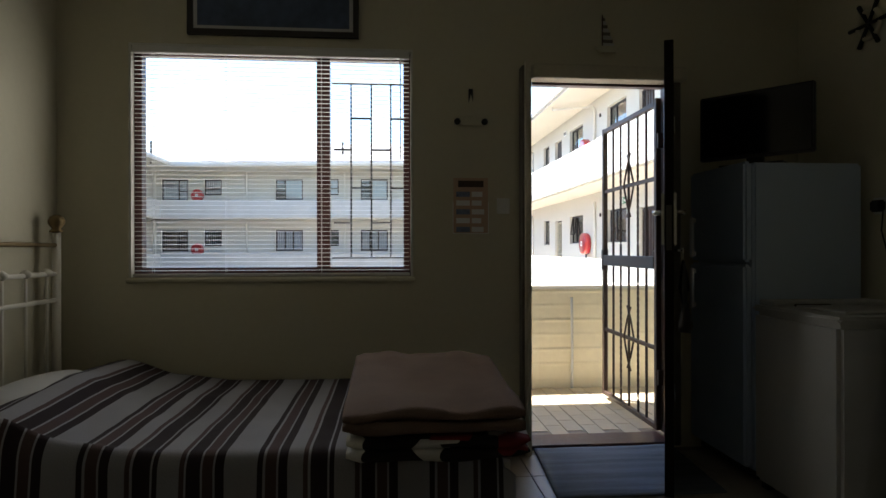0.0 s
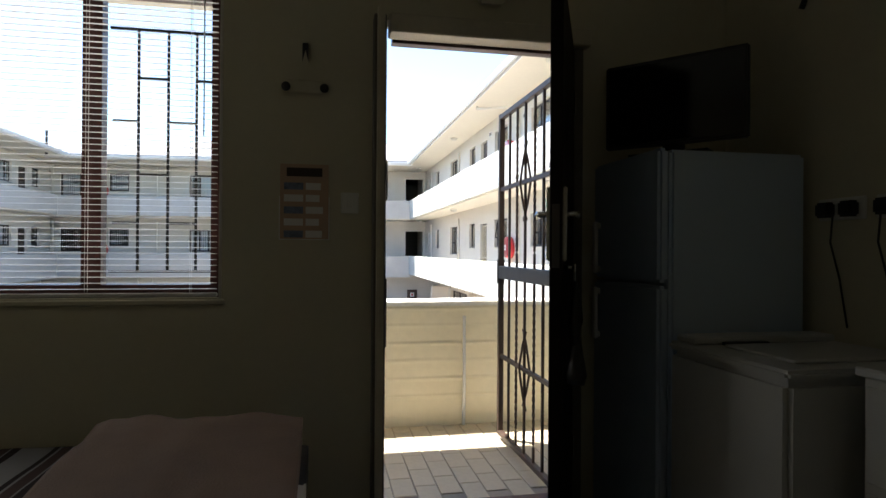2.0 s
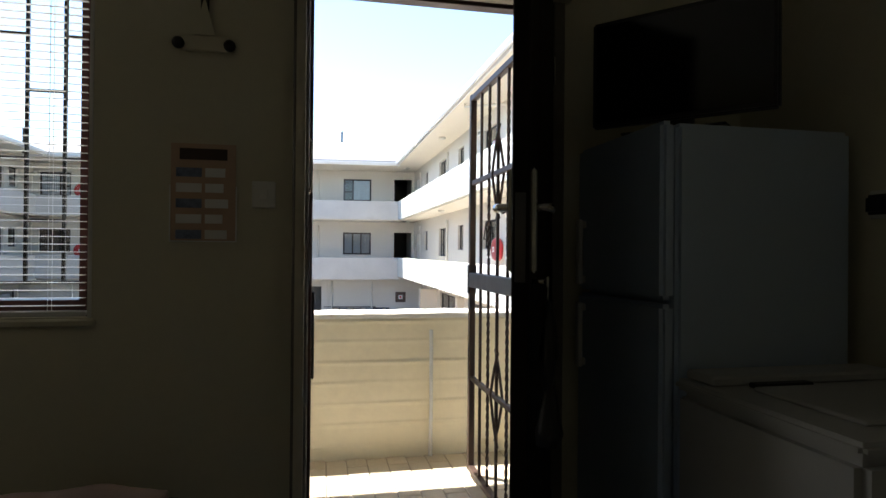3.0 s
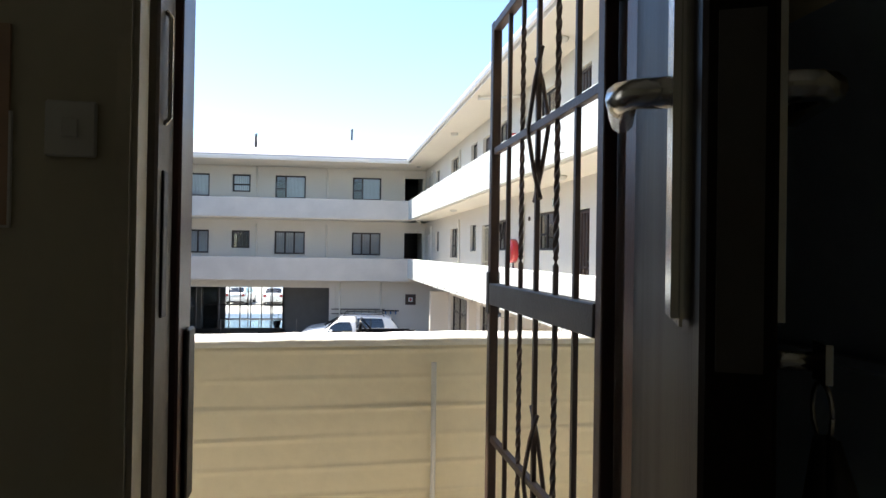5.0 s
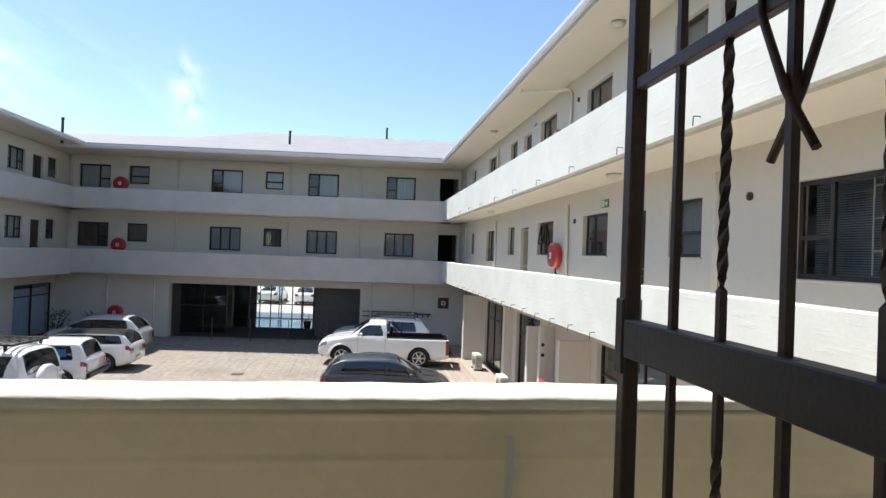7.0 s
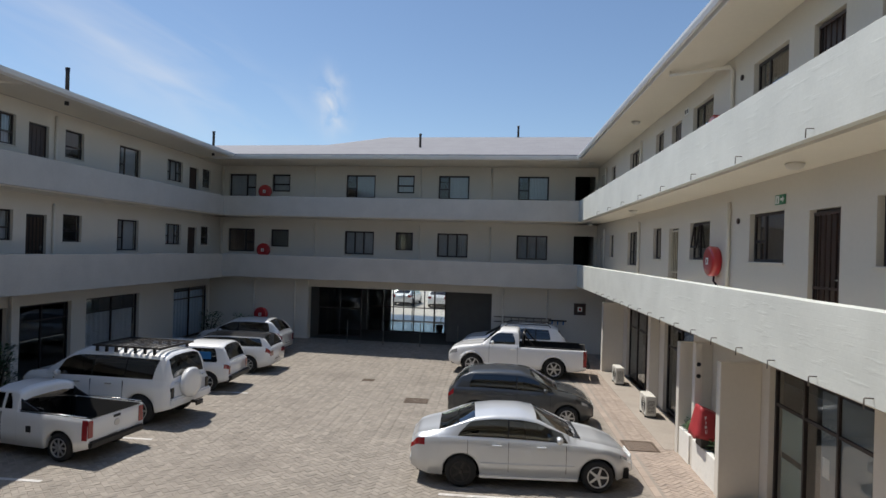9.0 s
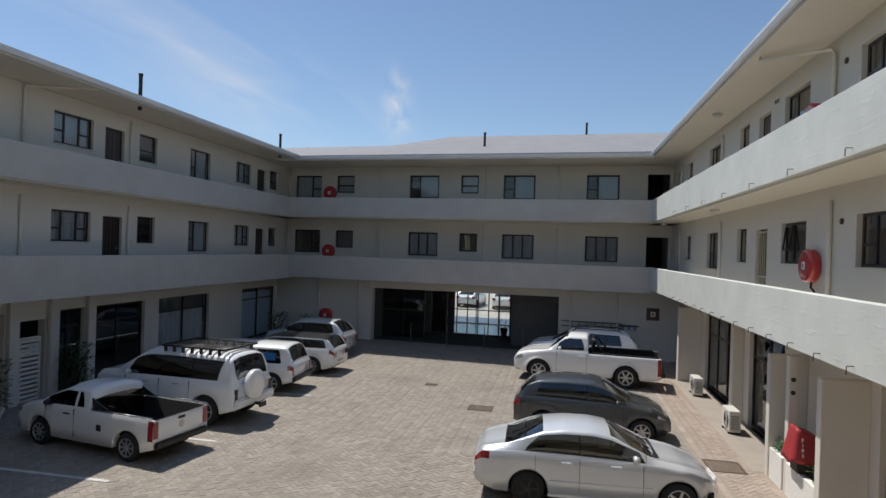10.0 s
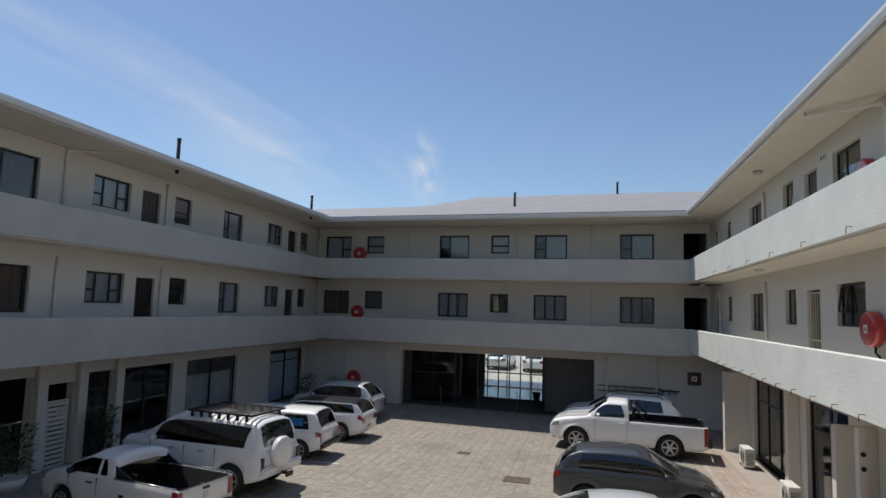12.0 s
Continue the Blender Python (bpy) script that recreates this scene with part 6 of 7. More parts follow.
# white pickup with a canopy
L = 4.9
th, pr = vehicle("canopy_pickup", "white pickup with a fitted canopy and blue window sticker", pose(-8.5, 22.75, G, 0, 0, 182) @ Matrix.Scale(0.945, 4), L, 1.66, M_CARWHITE,
                 roof=[(-2.45, 0.88), (-2.42, 0.95), (-2.24, 1.44), (-2.12, 1.5), (-0.3, 1.51), (0.3, 1.47), (0.55, 1.4), (1.15, 1.04), (2.0, 0.96), (2.3, 0.82), (2.45, 0.64)],
                 belt=[(-2.45, 0.87), (-2.4, 0.92), (1.0, 0.92), (1.9, 0.88), (2.3, 0.74), (2.45, 0.6)],
                 plan=[(-2.45, 0.77), (-2.35, 0.81), (1.6, 0.83), (2.2, 0.74), (2.45, 0.55)], axles=(-1.75, 1.2), wr=0.32, glass_x=[(-2.05, -1.2), (-1.1, -0.4), (-0.2, 0.98)], pillar_mat=M_CARWHITE, ws=(0.5, 1.12), rw=(-2.4, -2.2), sill=0.3, spokes=6, tumble=0.22)
lights(th, pr, L, 0.66, 0.58, 0.28, 0.11)
fittings(th, pr, L, 0.75, 1.02, (0.0,), 0.8, 0.46, M_CARWHITE, seams=(-0.3, 0.85))
for s in (1, -1):
    part("window_sticker", boxes((-1.85, -1.35, *sorted((s * 0.75, s * 0.757)), 1.05, 1.28)), M_BLUE, th, "blue sticker on the side glass")
part("rear_bumper", boxes((-2.56, -2.42, -0.76, 0.76, 0.4, 0.54), bevel=0.02), M_BLACKPLASTIC, th, "dark rear bumper")

# white and black compact estate
L = 4.2
th, pr = vehicle("compact_car", "white compact car with a black roof", pose(-7.98, 25.75, G, 0, 0, 180) @ Matrix.Scale(0.945, 4), L, 1.76, M_CARWHITE,
                 roof=[(-2.1, 0.85), (-2.05, 1.0), (-1.85, 1.3), (-1.65, 1.36), (-0.5, 1.38), (0.3, 1.36), (0.5, 1.3), (1.05, 1.02), (1.7, 0.94), (2.0, 0.78), (2.1, 0.6)],
                 belt=[(-2.1, 0.84), (-2.0, 0.96), (0.95, 0.94), (1.6, 0.88), (2.0, 0.72), (2.1, 0.58)],
                 plan=[(-2.1, 0.74), (-1.95, 0.83), (-1.2, 0.88), (1.3, 0.88), (1.85, 0.78), (2.1, 0.58)], axles=(-1.28, 1.3), wr=0.32, glass_x=[(-1.8, -0.95), (-0.9, -0.1), (-0.05, 0.9)], ws=(0.5, 1.0), rw=(-2.05, -1.78), spokes=8, roof_mat=M_CARBLACK, roof_x=(-1.78, 0.5))
lights(th, pr, L, 0.62, 0.64, 0.17, 0.3)
fittings(th, pr, L, 0.72, 1.02, (-0.4, 0.4), 0.84, 0.42, M_CARBLACK, M_CHROME, seams=(-0.92, -0.08, 0.85))

# pale hatchback furthest along the shaded side
L = 4.0
th, pr = vehicle("hatchback_car", "pale silver hatchback parked by the far wall", pose(-8.69, 29.2, G, 0, 0, 177) @ Matrix.Scale(0.945, 4), L, 1.7, M_CARSILVER,
                 roof=[(-2.0, 0.85), (-1.92, 1.02), (-1.55, 1.42), (-1.3, 1.5), (-0.4, 1.52), (0.2, 1.48), (0.4, 1.4), (1.05, 1.02), (1.6, 0.92), (1.9, 0.74), (2.0, 0.56)],
                 belt=[(-2.0, 0.84), (-1.88, 0.98), (0.9, 0.95), (1.5, 0.86), (1.9, 0.68), (2.0, 0.54)],
                 plan=[(-2.0, 0.7), (-1.85, 0.8), (-1.2, 0.84), (0.9, 0.85), (1.6, 0.78), (2.0, 0.54)], axles=(-1.2, 1.28), wr=0.31, glass_x=[(-1.5, -0.1), (-0.05, 0.9)], ws=(0.4, 1.0), rw=(-1.88, -1.4), spokes=5)
lights(th, pr, L, 0.62, 0.55, 0.27, 0.14)
fittings(th, pr, L, 0.68, 1.02, (-0.3, 0.4), 0.85, 0.45, M_CARSILVER, seams=(-0.08, 0.82))

# white estate behind the pickup
L = 4.6
th, pr = vehicle("estate_car", "white high-roofed car with black roof rails", pose(2.55, 30.0, G, 0, 0, 176) @ Matrix.Scale(0.945, 4), L, 1.82, M_CARWHITE,
                 roof=[(-2.3, 0.9), (-2.22, 1.08), (-1.9, 1.5), (-1.65, 1.58), (-0.5, 1.62), (0.3, 1.58), (0.55, 1.5), (1.2, 1.1), (1.85, 1.02), (2.15, 0.88), (2.3, 0.66)],
                 belt=[(-2.3, 0.89), (-2.2, 1.02), (1.0, 1.0), (1.7, 0.96), (2.15, 0.82), (2.3, 0.62)],
                 plan=[(-2.3, 0.78), (-2.1, 0.86), (1.4, 0.91), (2.0, 0.8), (2.3, 0.56)], axles=(-1.32, 1.38), wr=0.35, slant=(0.12, 0.1), glass_x=[(-1.6, -1.0), (-0.95, -0.1), (-0.05, 1.05)], ws=(0.55, 1.18), rw=(-2.2, -1.92), spokes=6, sill=0.28)
lights(th, pr, L, 0.7, 0.62, 0.25, 0.2)
fittings(th, pr, L, 0.8, 1.14, (-0.5, 0.35), 0.95, 0.5, M_CARWHITE, seams=(-0.97, -0.08, 0.92))
for s in (1, -1):
    bm = bmesh.new()
    tube(bm, [(-1.6, s * 0.6, 1.56), (-1.5, s * 0.6, 1.65), (0.2, s * 0.6, 1.67), (0.35, s * 0.6, 1.55)], 0.02, 8)
    part("roof_rail", bm, M_BLACKPLASTIC, th, "black roof rail")

# cars in the street beyond the lobby
for k, x in enumerate((-8.2, -5.4, -2.6, 0.2, 2.8)):
    L = 4.2
    th, pr = vehicle("street_car", "pale parked car in the sunlit street beyond the lobby", pose(x, 54.0 + 0.6 * (k % 2), G - 0.045, 0, 0, 80 + 4 * k), L, 1.72, (M_CARWHITE, M_CARSILVER, M_CARWHITE, M_CARGREY, M_CARSILVER)[k],
                     roof=[(-2.1, 0.8), (-2.0, 0.98), (-1.5, 1.38), (-0.4, 1.46), (0.3, 1.4), (1.1, 1.0), (1.7, 0.9), (2.1, 0.6)],
                     belt=[(-2.1, 0.78), (-1.95, 0.95), (1.0, 0.92), (1.7, 0.82), (2.1, 0.58)], plan=[(-2.1, 0.7), (-1.9, 0.82), (1.3, 0.86), (2.1, 0.58)], axles=(-1.25, 1.3), wr=0.31, glass_x=[(-1.4, -0.1), (-0.05, 0.8)], ws=(0.3, 1.05), rw=(-1.95, -1.5))
    lights(th, pr, L, 0.6, 0.7)


# ---- ground storey of the right wing ----
RG = RIGHT @ pose(0, 0.28, 0)
R_OPEN = [(-27.7, -24.0), (-22.7, -20.1), (-15.88, -12.85), (-12.05, -8.5)]
whole("wall_right_ground", pierced(-36.0, -5.0, G - 0.05, -0.1, [(a, b, G - 0.045, -0.6) for a, b in R_OPEN], 0.25), M_WALL, "off-white ground storey wall with shop openings", "wall", "structure", m=RG)
for a, b in R_OPEN:
    g = glazed("shopfront", RG @ pose(0, 0.1, 0), a + 0.03, b - 0.03, G + 0.03, -0.61, max(2, round((b - a) / 1.2)), "dark framed shopfront glazing under the gallery", 0.74, M_GLASS if a == -15.88 else M_GLASS_D)
    if a == -27.7:
        # Added sheet: its grey stands for light reflected in this half of the glass.
        part("film_tone_sheet", boxes((a + 0.1, a + 1.9, 0.045, 0.05, G + 0.1, -0.9)), M_FILM, g, "grey film sheet behind the glass, reflections toned into it")
    if a == -15.88:
        part("door_panel", boxes((a + 0.2, a + 0.95, 0.045, 0.052, G + 0.15, G + 1.0), (a + 0.2, a + 0.95, 0.045, 0.052, G + 1.1, G + 1.85)), M_DOORFILM, g, "pale green film on the glass door")
        part("film_tone_sheet", boxes((a + 1.5, b - 0.1, 0.045, 0.05, G + 0.1, -0.7)), M_FILM, g, "grey film sheet behind the glass, reflections toned into it")
        part("paper_notice", boxes((a + 1.55, a + 1.75, 0.038, 0.042, G + 1.15, G + 1.45)), M_PLAINWHITE, g, "white paper notice")
for y0, y1, x0, lab in ((18.75, 18.95, 5.95, "white partition wall under the gallery"), (16.2, 16.4, 5.94, "white partition wall beside a shopfront"), (23.2, 23.5, 6.4, "white pier between shopfronts"), (28.3, 28.6, 5.9, "white partition wall beside the far shop")):
    whole("partition_wall", boxes((x0, 6.677, y0, y1, G - 0.04, -0.5 if x0 > 6 or y0 > 20 else -0.62), bevel=0.008), M_WALL, lab, "wall", "structure")
whole("partition_wall", boxes((6.0, 6.14, 17.82, 18.0, G - 0.04, -0.5), bevel=0.008), M_WALL, "slim white post with round signs", "pillar", "structure")
for z in (-0.95, -1.2):
    bm = bmesh.new()
    lathe(bm, [(0.045, 0), (0.045, 0.012)], Matrix.Translation((6.07, 17.818, z)) @ pose(0, 0, 0, 90), 16)
    whole("round_sign", bm, M_BLACKPLASTIC, "small round dark sign on a white post", "sign")


def planter(y0, y1):
    th = empty("planter_box", "low white planter wall with green plants", "planter", pose(0, 0, 0))
    part("box", boxes((5.97, 6.09, y0, y1, G - 0.04, G + 0.62), (6.092, 6.59, y0, y0 + 0.1, G - 0.04, G + 0.6), bevel=0.006), M_CAP, th)
    part("soil", boxes((6.093, 6.595, y0 + 0.103, y1 - 0.01, G, G + 0.5)), M_SOIL, th)
    bm = bmesh.new()
    rnd = random.Random(int(y0 * 10))
    for k in range(140):
        p = Vector((rnd.uniform(6.05, 6.25), rnd.uniform(y0 + 0.1, y1 - 0.1), G + rnd.uniform(0.5, 0.85)))
        a = rnd.uniform(0, 6.3)
        d = Vector((math.cos(a), math.sin(a), rnd.uniform(-0.1, 0.8))).normalized() * rnd.uniform(0.08, 0.18)
        s = Vector((-math.sin(a), math.cos(a), 0)) * 0.03
        bm.faces.new([bm.verts.new(q) for q in (p, p + d * 0.5 + s, p + d, p + d * 0.5 - s)])
    part("leaves", bm, M_LEAF, th)


planter(18.02, 18.72)
planter(16.42, 17.8)
# covered fire hose trolley
th = empty("fire_equipment", "dark red vinyl cover over fire equipment in the planter", "fire equipment", pose(5.93, 17.3, G + 0.622))
bm = bmesh.new()
rings = []
for k in range(9):
    t = k / 8
    w, d = 0.3 - 0.11 * t, 0.3 - 0.12 * t
    rings.append([bm.verts.new((0.16 + d * (1 if math.cos(a) >= 0 else -1) * min(1, abs(math.cos(a)) * 1.35), w * (1 if math.sin(a) >= 0 else -1) * min(1, abs(math.sin(a)) * 1.35), 0.22 + 0.54 * t + 0.03 * math.sin(5 * a) * (1 - t) - 0.09 * t * math.cos(a))) for a in [i * 2 * math.pi / 24 for i in range(24)]])
for a, b in zip(rings, rings[1:]):
    for i in range(24):
        bm.faces.new((a[i], a[(i + 1) % 24], b[(i + 1) % 24], b[i])).smooth = True
bm.faces.new(rings[-1])
bm.faces.new(rings[0][::-1])
part("cover", bm, M_REDCLOTH, th)
part("reel_stand", boxes((0.0, 0.32, -0.18, 0.18, 0.0, 0.5), bevel=0.02), M_BLACKIRON, th, "dark reel under the cover")
cu = bpy.data.curves.new("lettering", "FONT")
cu.body, cu.size, cu.extrude, cu.align_x = "F\nI\nR\nE", 0.09, 0.003, "CENTER"
tx = new("lettering", cu)
tx.matrix_basis = Matrix.Translation((0.06, -0.24, 0.6)) @ pose(0, 0, 0, 82.6)
tx.parent = th
cu.materials.append(M_PLAINWHITE)


def air_unit(y):
    th = empty("air_conditioner", "ivory outdoor air conditioner unit on the paving", "air conditioner", pose(6.1, y, G - 0.005), group="outdoor units")
    part("case", boxes((-0.14, 0.14, -0.36, 0.36, 0.06, 0.6), bevel=0.015, seg=2), M_AC, th)
    for s in (-0.28, 0.28):
        part("foot", boxes((-0.15, 0.15, s - 0.03, s + 0.03, 0, 0.06)), M_BLACKPLASTIC, th)
    bm = bmesh.new()
    for k in range(4):
        r = 0.06 + 0.05 * k
        tube(bm, [(-0.146, -0.08 + r * math.cos(a * 0.2618), 0.33 + r * math.sin(a * 0.2618)) for a in range(25)], 0.005, 6)
    part("fan_grille", bm, M_BLACKPLASTIC, th)
    part("side_vent", boxes(*[(-0.1, 0.1, -0.364, -0.361, 0.15 + 0.04 * k, 0.165 + 0.04 * k) for k in range(9)]), M_BLACKPLASTIC, th)


air_unit(22.05)
air_unit(26.2)

# ---- ground storey of the left wing ----
LG = LEFT @ pose(0, 0.012, 0)
L_OPEN = [(20.1, 21.13), (21.47, 23.88), (24.63, 27.83), (30.46, 33.72)]
whole("wall_left_ground", pierced(5.0, 36.0, G - 0.05, -0.1, [(a, b, G - 0.045, -0.75) for a, b in L_OPEN] + [(18.85, 19.72, G - 0.045, -0.95), (13.0, 18.42, G - 0.045, -0.7)], 0.25), M_WALL, "off-white shaded ground storey wall with shop openings", "wall", "structure", m=LG)
for a, b in L_OPEN:
    g = glazed("shopfront", LG @ pose(0, 0.12, 0), a + 0.03, b - 0.03, G + 0.03, -0.76, 2, "dark framed shop window under the shaded gallery", 0.78, M_GLASS if a > 24 else M_GLASS_D)
    if a > 24:
        bm = bmesh.new()
        grid(bm, lambda u, v: Vector((a + 0.1 + (b - a - 0.2) * u, 0.12 + 0.02 * math.sin(u * 70), G + 0.1 + (1.75 if a < 29 else 2.1) * v)), 160, 2)
        part("curtain", bm, M_CURTAIN if a < 29 else M_FRIDGE, g, "pale curtain behind the glass")
for y in (18.43, 19.74, 21.13):
    whole("pillar", boxes((-12.48, -12.36, y + 0.02, y + 0.32, G - 0.04, -0.32), bevel=0.008), M_WALL, "white square pillar under the gallery", "pillar", "structure")


def louvre_door():
    th = empty("louvre_gate", "white slatted metal gate with small notices", "gate", pose(-12.55, 18.92, G))
    part("frame", boxes((-0.02, 0.02, 0, 0.05, 0, 1.75), (-0.02, 0.02, 0.63, 0.68, 0, 1.75), (-0.02, 0.02, 0.05, 0.63, 1.7, 1.75), (-0.02, 0.02, 0.05, 0.63, 0.0, 0.06)), M_WHITEMETAL, th)
    for k in range(13):
        part("slat", boxes((-0.012, 0.012, 0.05, 0.63, 0.1 + k * 0.125, 0.185 + k * 0.125)), M_WHITEMETAL, th)
    for y in (0.3, 0.48):
        part("notice", boxes((0.0121, 0.016, y, y + 0.13, 1.3, 1.55)), M_SHEET, th)


louvre_door()
bm = bmesh.new()
lathe(bm, [(0.25, 0), (0.36, 0.3), (0.33, 0.3), (0.3, 0.24)], pose(-11.75, 17.3, G - 0.005), 20)
pl = empty("potted_shrub", "sparse shrub in a pale round pot", "plant", pose(0, 0, 0))
part("pot", bm, M_CAP, pl)


def shrub(bm, cx, cy, z0, r, h, n, seed):
    rnd = random.Random(seed)
    for k in range(n):
        a, q, z = rnd.uniform(0, 6.3), r * math.sqrt(rnd.random()), z0 + h * rnd.random()
        p = Vector((cx + q * math.cos(a), cy + q * math.sin(a), z))
        d = Vector((math.cos(a), math.sin(a), rnd.uniform(-0.3, 0.9))).normalized() * rnd.uniform(0.08, 0.2)
        s = Vector((-math.sin(a), math.cos(a), 0)) * 0.035
        bm.faces.new([bm.verts.new(t) for t in (p, p + d * 0.5 + s, p + d, p + d * 0.5 - s)])


bm = bmesh.new()
shrub(bm, -11.75, 17.3, G + 0.35, 0.42, 1.1, 420, 3)
part("leaves", bm, M_LEAF, pl)
for cx, cy, r, h, n, sd in ((-12.0, 20.3, 0.4, 1.3, 500, 5), (-11.6, 32.2, 0.5, 1.1, 450, 6), (-10.4, 33.0, 0.5, 0.9, 350, 9)):
    b2 = empty("shrub", "dark green shrub growing against the wall", "plant", pose(0, 0, 0))
    bm = bmesh.new()
    rnd = random.Random(sd)
    for k in range(7):
        a = k * 0.9
        tube(bm, [(cx, cy, G - 0.05), (cx + 0.3 * r * math.cos(a), cy + 0.3 * r * math.sin(a), G + h * 0.5), (cx + 0.8 * r * math.cos(a), cy + 0.8 * r * math.sin(a), G + h * 0.9)], [0.018, 0.012, 0.005], 6)
    part("stems", bm, M_SOIL, b2)
    bm = bmesh.new()
    shrub(bm, cx, cy, G + 0.15, r, h, n, sd)
    part("leaves", bm, M_LEAF, b2)

# ---- fixtures on the facades ----
def hose_reel(M, u, z, r=0.3):
    th = empty("fire_hose_reel", "round red fire hose reel with a white emblem on the wall", "fire hose", M @ pose(u, -0.02, z), group="fire hose reels")
    bm = bmesh.new()
    lathe(bm, [(r - 0.02, 0), (r, 0.02), (r, 0.16), (r - 0.03, 0.19), (r - 0.06, 0.195), (0.05, 0.2)], pose(0, 0.01, 0, 90), 36)
    part("drum", bm, M_RED, th)
    part("emblem", boxes((-0.07, 0.07, -0.199, -0.192, -0.075, 0.075)), M_PLAINWHITE, th, "white square emblem")
    part("flame_mark", boxes((-0.02, 0.025, -0.201, -0.1992, -0.04, 0.035)), M_RED, th)
    bm = bmesh.new()
    tube(bm, [(0.05, -0.06, -r + 0.02), (0.06, -0.07, -r - 0.1), (0.12, -0.05, -r - 0.14), (0.16, -0.03, -r - 0.2)], 0.022, 8)
    part("nozzle", bm, M_BLACKPLASTIC, th)


for lv in (0, 1):
    hose_reel(RIGHT, -17.85, 1.25 + lv * STOREY, 0.32)
    hose_reel(FAR, far_u(-9.6), 1.08 + lv * (STOREY + 0.17), 0.34)
hose_reel(FG, far_u(-9.2), G + 1.08, 0.34)
for lv in (0, 1):
    z = lv * STOREY
    for u in (-24.84, -11.06, -17.15, -31.2):
        downpipe(RIGHT, u, z, z + (2.45 if lv == 0 else 2.3), run=None if lv == 0 else (-1.0, -0.95) if u == -17.15 else None)
    for x in (-7.1, -1.95, 1.44):
        downpipe(FAR, far_u(x), z, z + 2.5)
    downpipe(FAR, far_u(-11.75), z, z + 2.6)
    for u in (18.75, 22.85):
        downpipe(LEFT, u, z, z + 2.45, run=(0.9, -1.45) if lv and u < 20 else None)
for x in (-9.6, -7.6, 2.2, 4.2):
    downpipe(FG, far_u(x), G, -0.35)
for M, us, v in ((RIGHT, (-23.2, -31.6), -0.6), (RIGHT, (-13.5,), -0.5)):
    for u in us:
        for z in (2.69, 5.36):
            bm = bmesh.new()
            lathe(bm, [(0.13, 0), (0.13, 0.015), (0.11, 0.06), (0.05, 0.085)], M @ pose(u, v, z, 180), 20)
            ob = whole("ceiling_lamp", bm, M_LAMP, "round frosted bulkhead lamp under the gallery", "lamp", group="gallery lamps")


def exit_sign():
    th = empty("exit_sign", "green exit sign with a white running symbol and arrow", "sign", RIGHT @ pose(-15.0, -0.02, 2.24))
    part("board", boxes((-0.17, 0.17, -0.006, 0.012, 0, 0.16)), M_GREENSIGN, th)
    part("door_symbol", boxes((-0.15, -0.02, -0.009, -0.0065, 0.015, 0.145)), M_PLAINWHITE, th)
    bm = bmesh.new()
    v = [bm.verts.new(p) for p in ((0.02, -0.008, 0.06), (0.09, -0.008, 0.06), (0.09, -0.008, 0.025), (0.155, -0.008, 0.08), (0.09, -0.008, 0.135), (0.09, -0.008, 0.1), (0.02, -0.008, 0.1))]
    bm.faces.new(v)
    part("arrow", thick(bm, 0.002), M_PLAINWHITE, th)
    part("figure", boxes((-0.1, -0.075, -0.0105, -0.0092, 0.03, 0.12)), M_GREENSIGN, th)


exit_sign()
th = empty("gallery_sign", "small white sign with dark marks on the upper gallery wall", "sign", RIGHT @ pose(-20.2, -0.02, 4.9))
part("board", boxes((-0.15, 0.15, -0.005, 0.012, 0, 0.16)), M_PLAINWHITE, th)
part("mark", boxes((-0.12, -0.02, -0.008, -0.0052, 0.03, 0.13), (0.03, 0.12, -0.008, -0.0052, 0.03, 0.13)), M_BLACKPLASTIC, th)
for u in (-16.75, -10.4):
    for lv in (0, 1):
        bm = bmesh.new()
        lathe(bm, [(0.055, 0), (0.055, 0.03), (0.02, 0.035)], RIGHT @ pose(u, -0.0, 2.05 + lv * STOREY, 90), 14)
        whole("wall_vent", bm, M_BROWNIRON, "small brown round vent on the gallery wall", "vent")
th = empty("fire_sign", "dark framed fire sign on the shaded wall", "sign", FG @ pose(far_u(5.68), -0.02, -1.42))
part("board", boxes((-0.26, 0.26, -0.03, 0.015, 0, 0.52), bevel=0.008), M_BROWNIRON, th)
part("emblem", boxes((-0.1, 0.1, -0.034, -0.031, 0.16, 0.36)), M_PLAINWHITE, th)
part("mark", boxes((-0.05, 0.05, -0.036, -0.0342, 0.2, 0.32)), M_RED, th)
th = empty("tap_rail", "dark pipe rail with taps on the shaded wall", "tap rail", FG @ pose(far_u(4.7), -0.02, -1.75))
part("rail", boxes((-0.4, 0.4, -0.06, 0.015, 0, 0.06)), M_BLACKIRON, th)
for k in range(3):
    part("tap", boxes((-0.28 + 0.25 * k, -0.22 + 0.25 * k, -0.09, -0.03, -0.14, -0.002)), M_BLUE, th)
th = empty("ladder", "ladder hanging flat on the shaded wall", "ladder", FG @ pose(far_u(3.1), -0.02, -1.9))
part("rails", boxes((-1.3, 1.3, -0.05, 0.015, 0, 0.05), (-1.3, 1.3, -0.05, 0.015, 0.22, 0.27)), M_JAMB, th)
for k in range(8):
    part("rung", boxes((-1.2 + k * 0.34, -1.17 + k * 0.34, -0.03, 0.0, 0.051, 0.219)), M_JAMB, th)


# small drip spouts along the parapet foot
def spout(M, u, v, z):
    bm = bmesh.new()
    tube(bm, [(u, v + 0.05, z), (u, v - 0.085, z), (u, v - 0.092, z - 0.007), (u, v - 0.095, z - 0.11)], 0.0075, 6)
    whole("drip_spout", bm, M_JAMB, "small bent drain spout at the parapet foot", "spout", group="drain spouts", m=M)


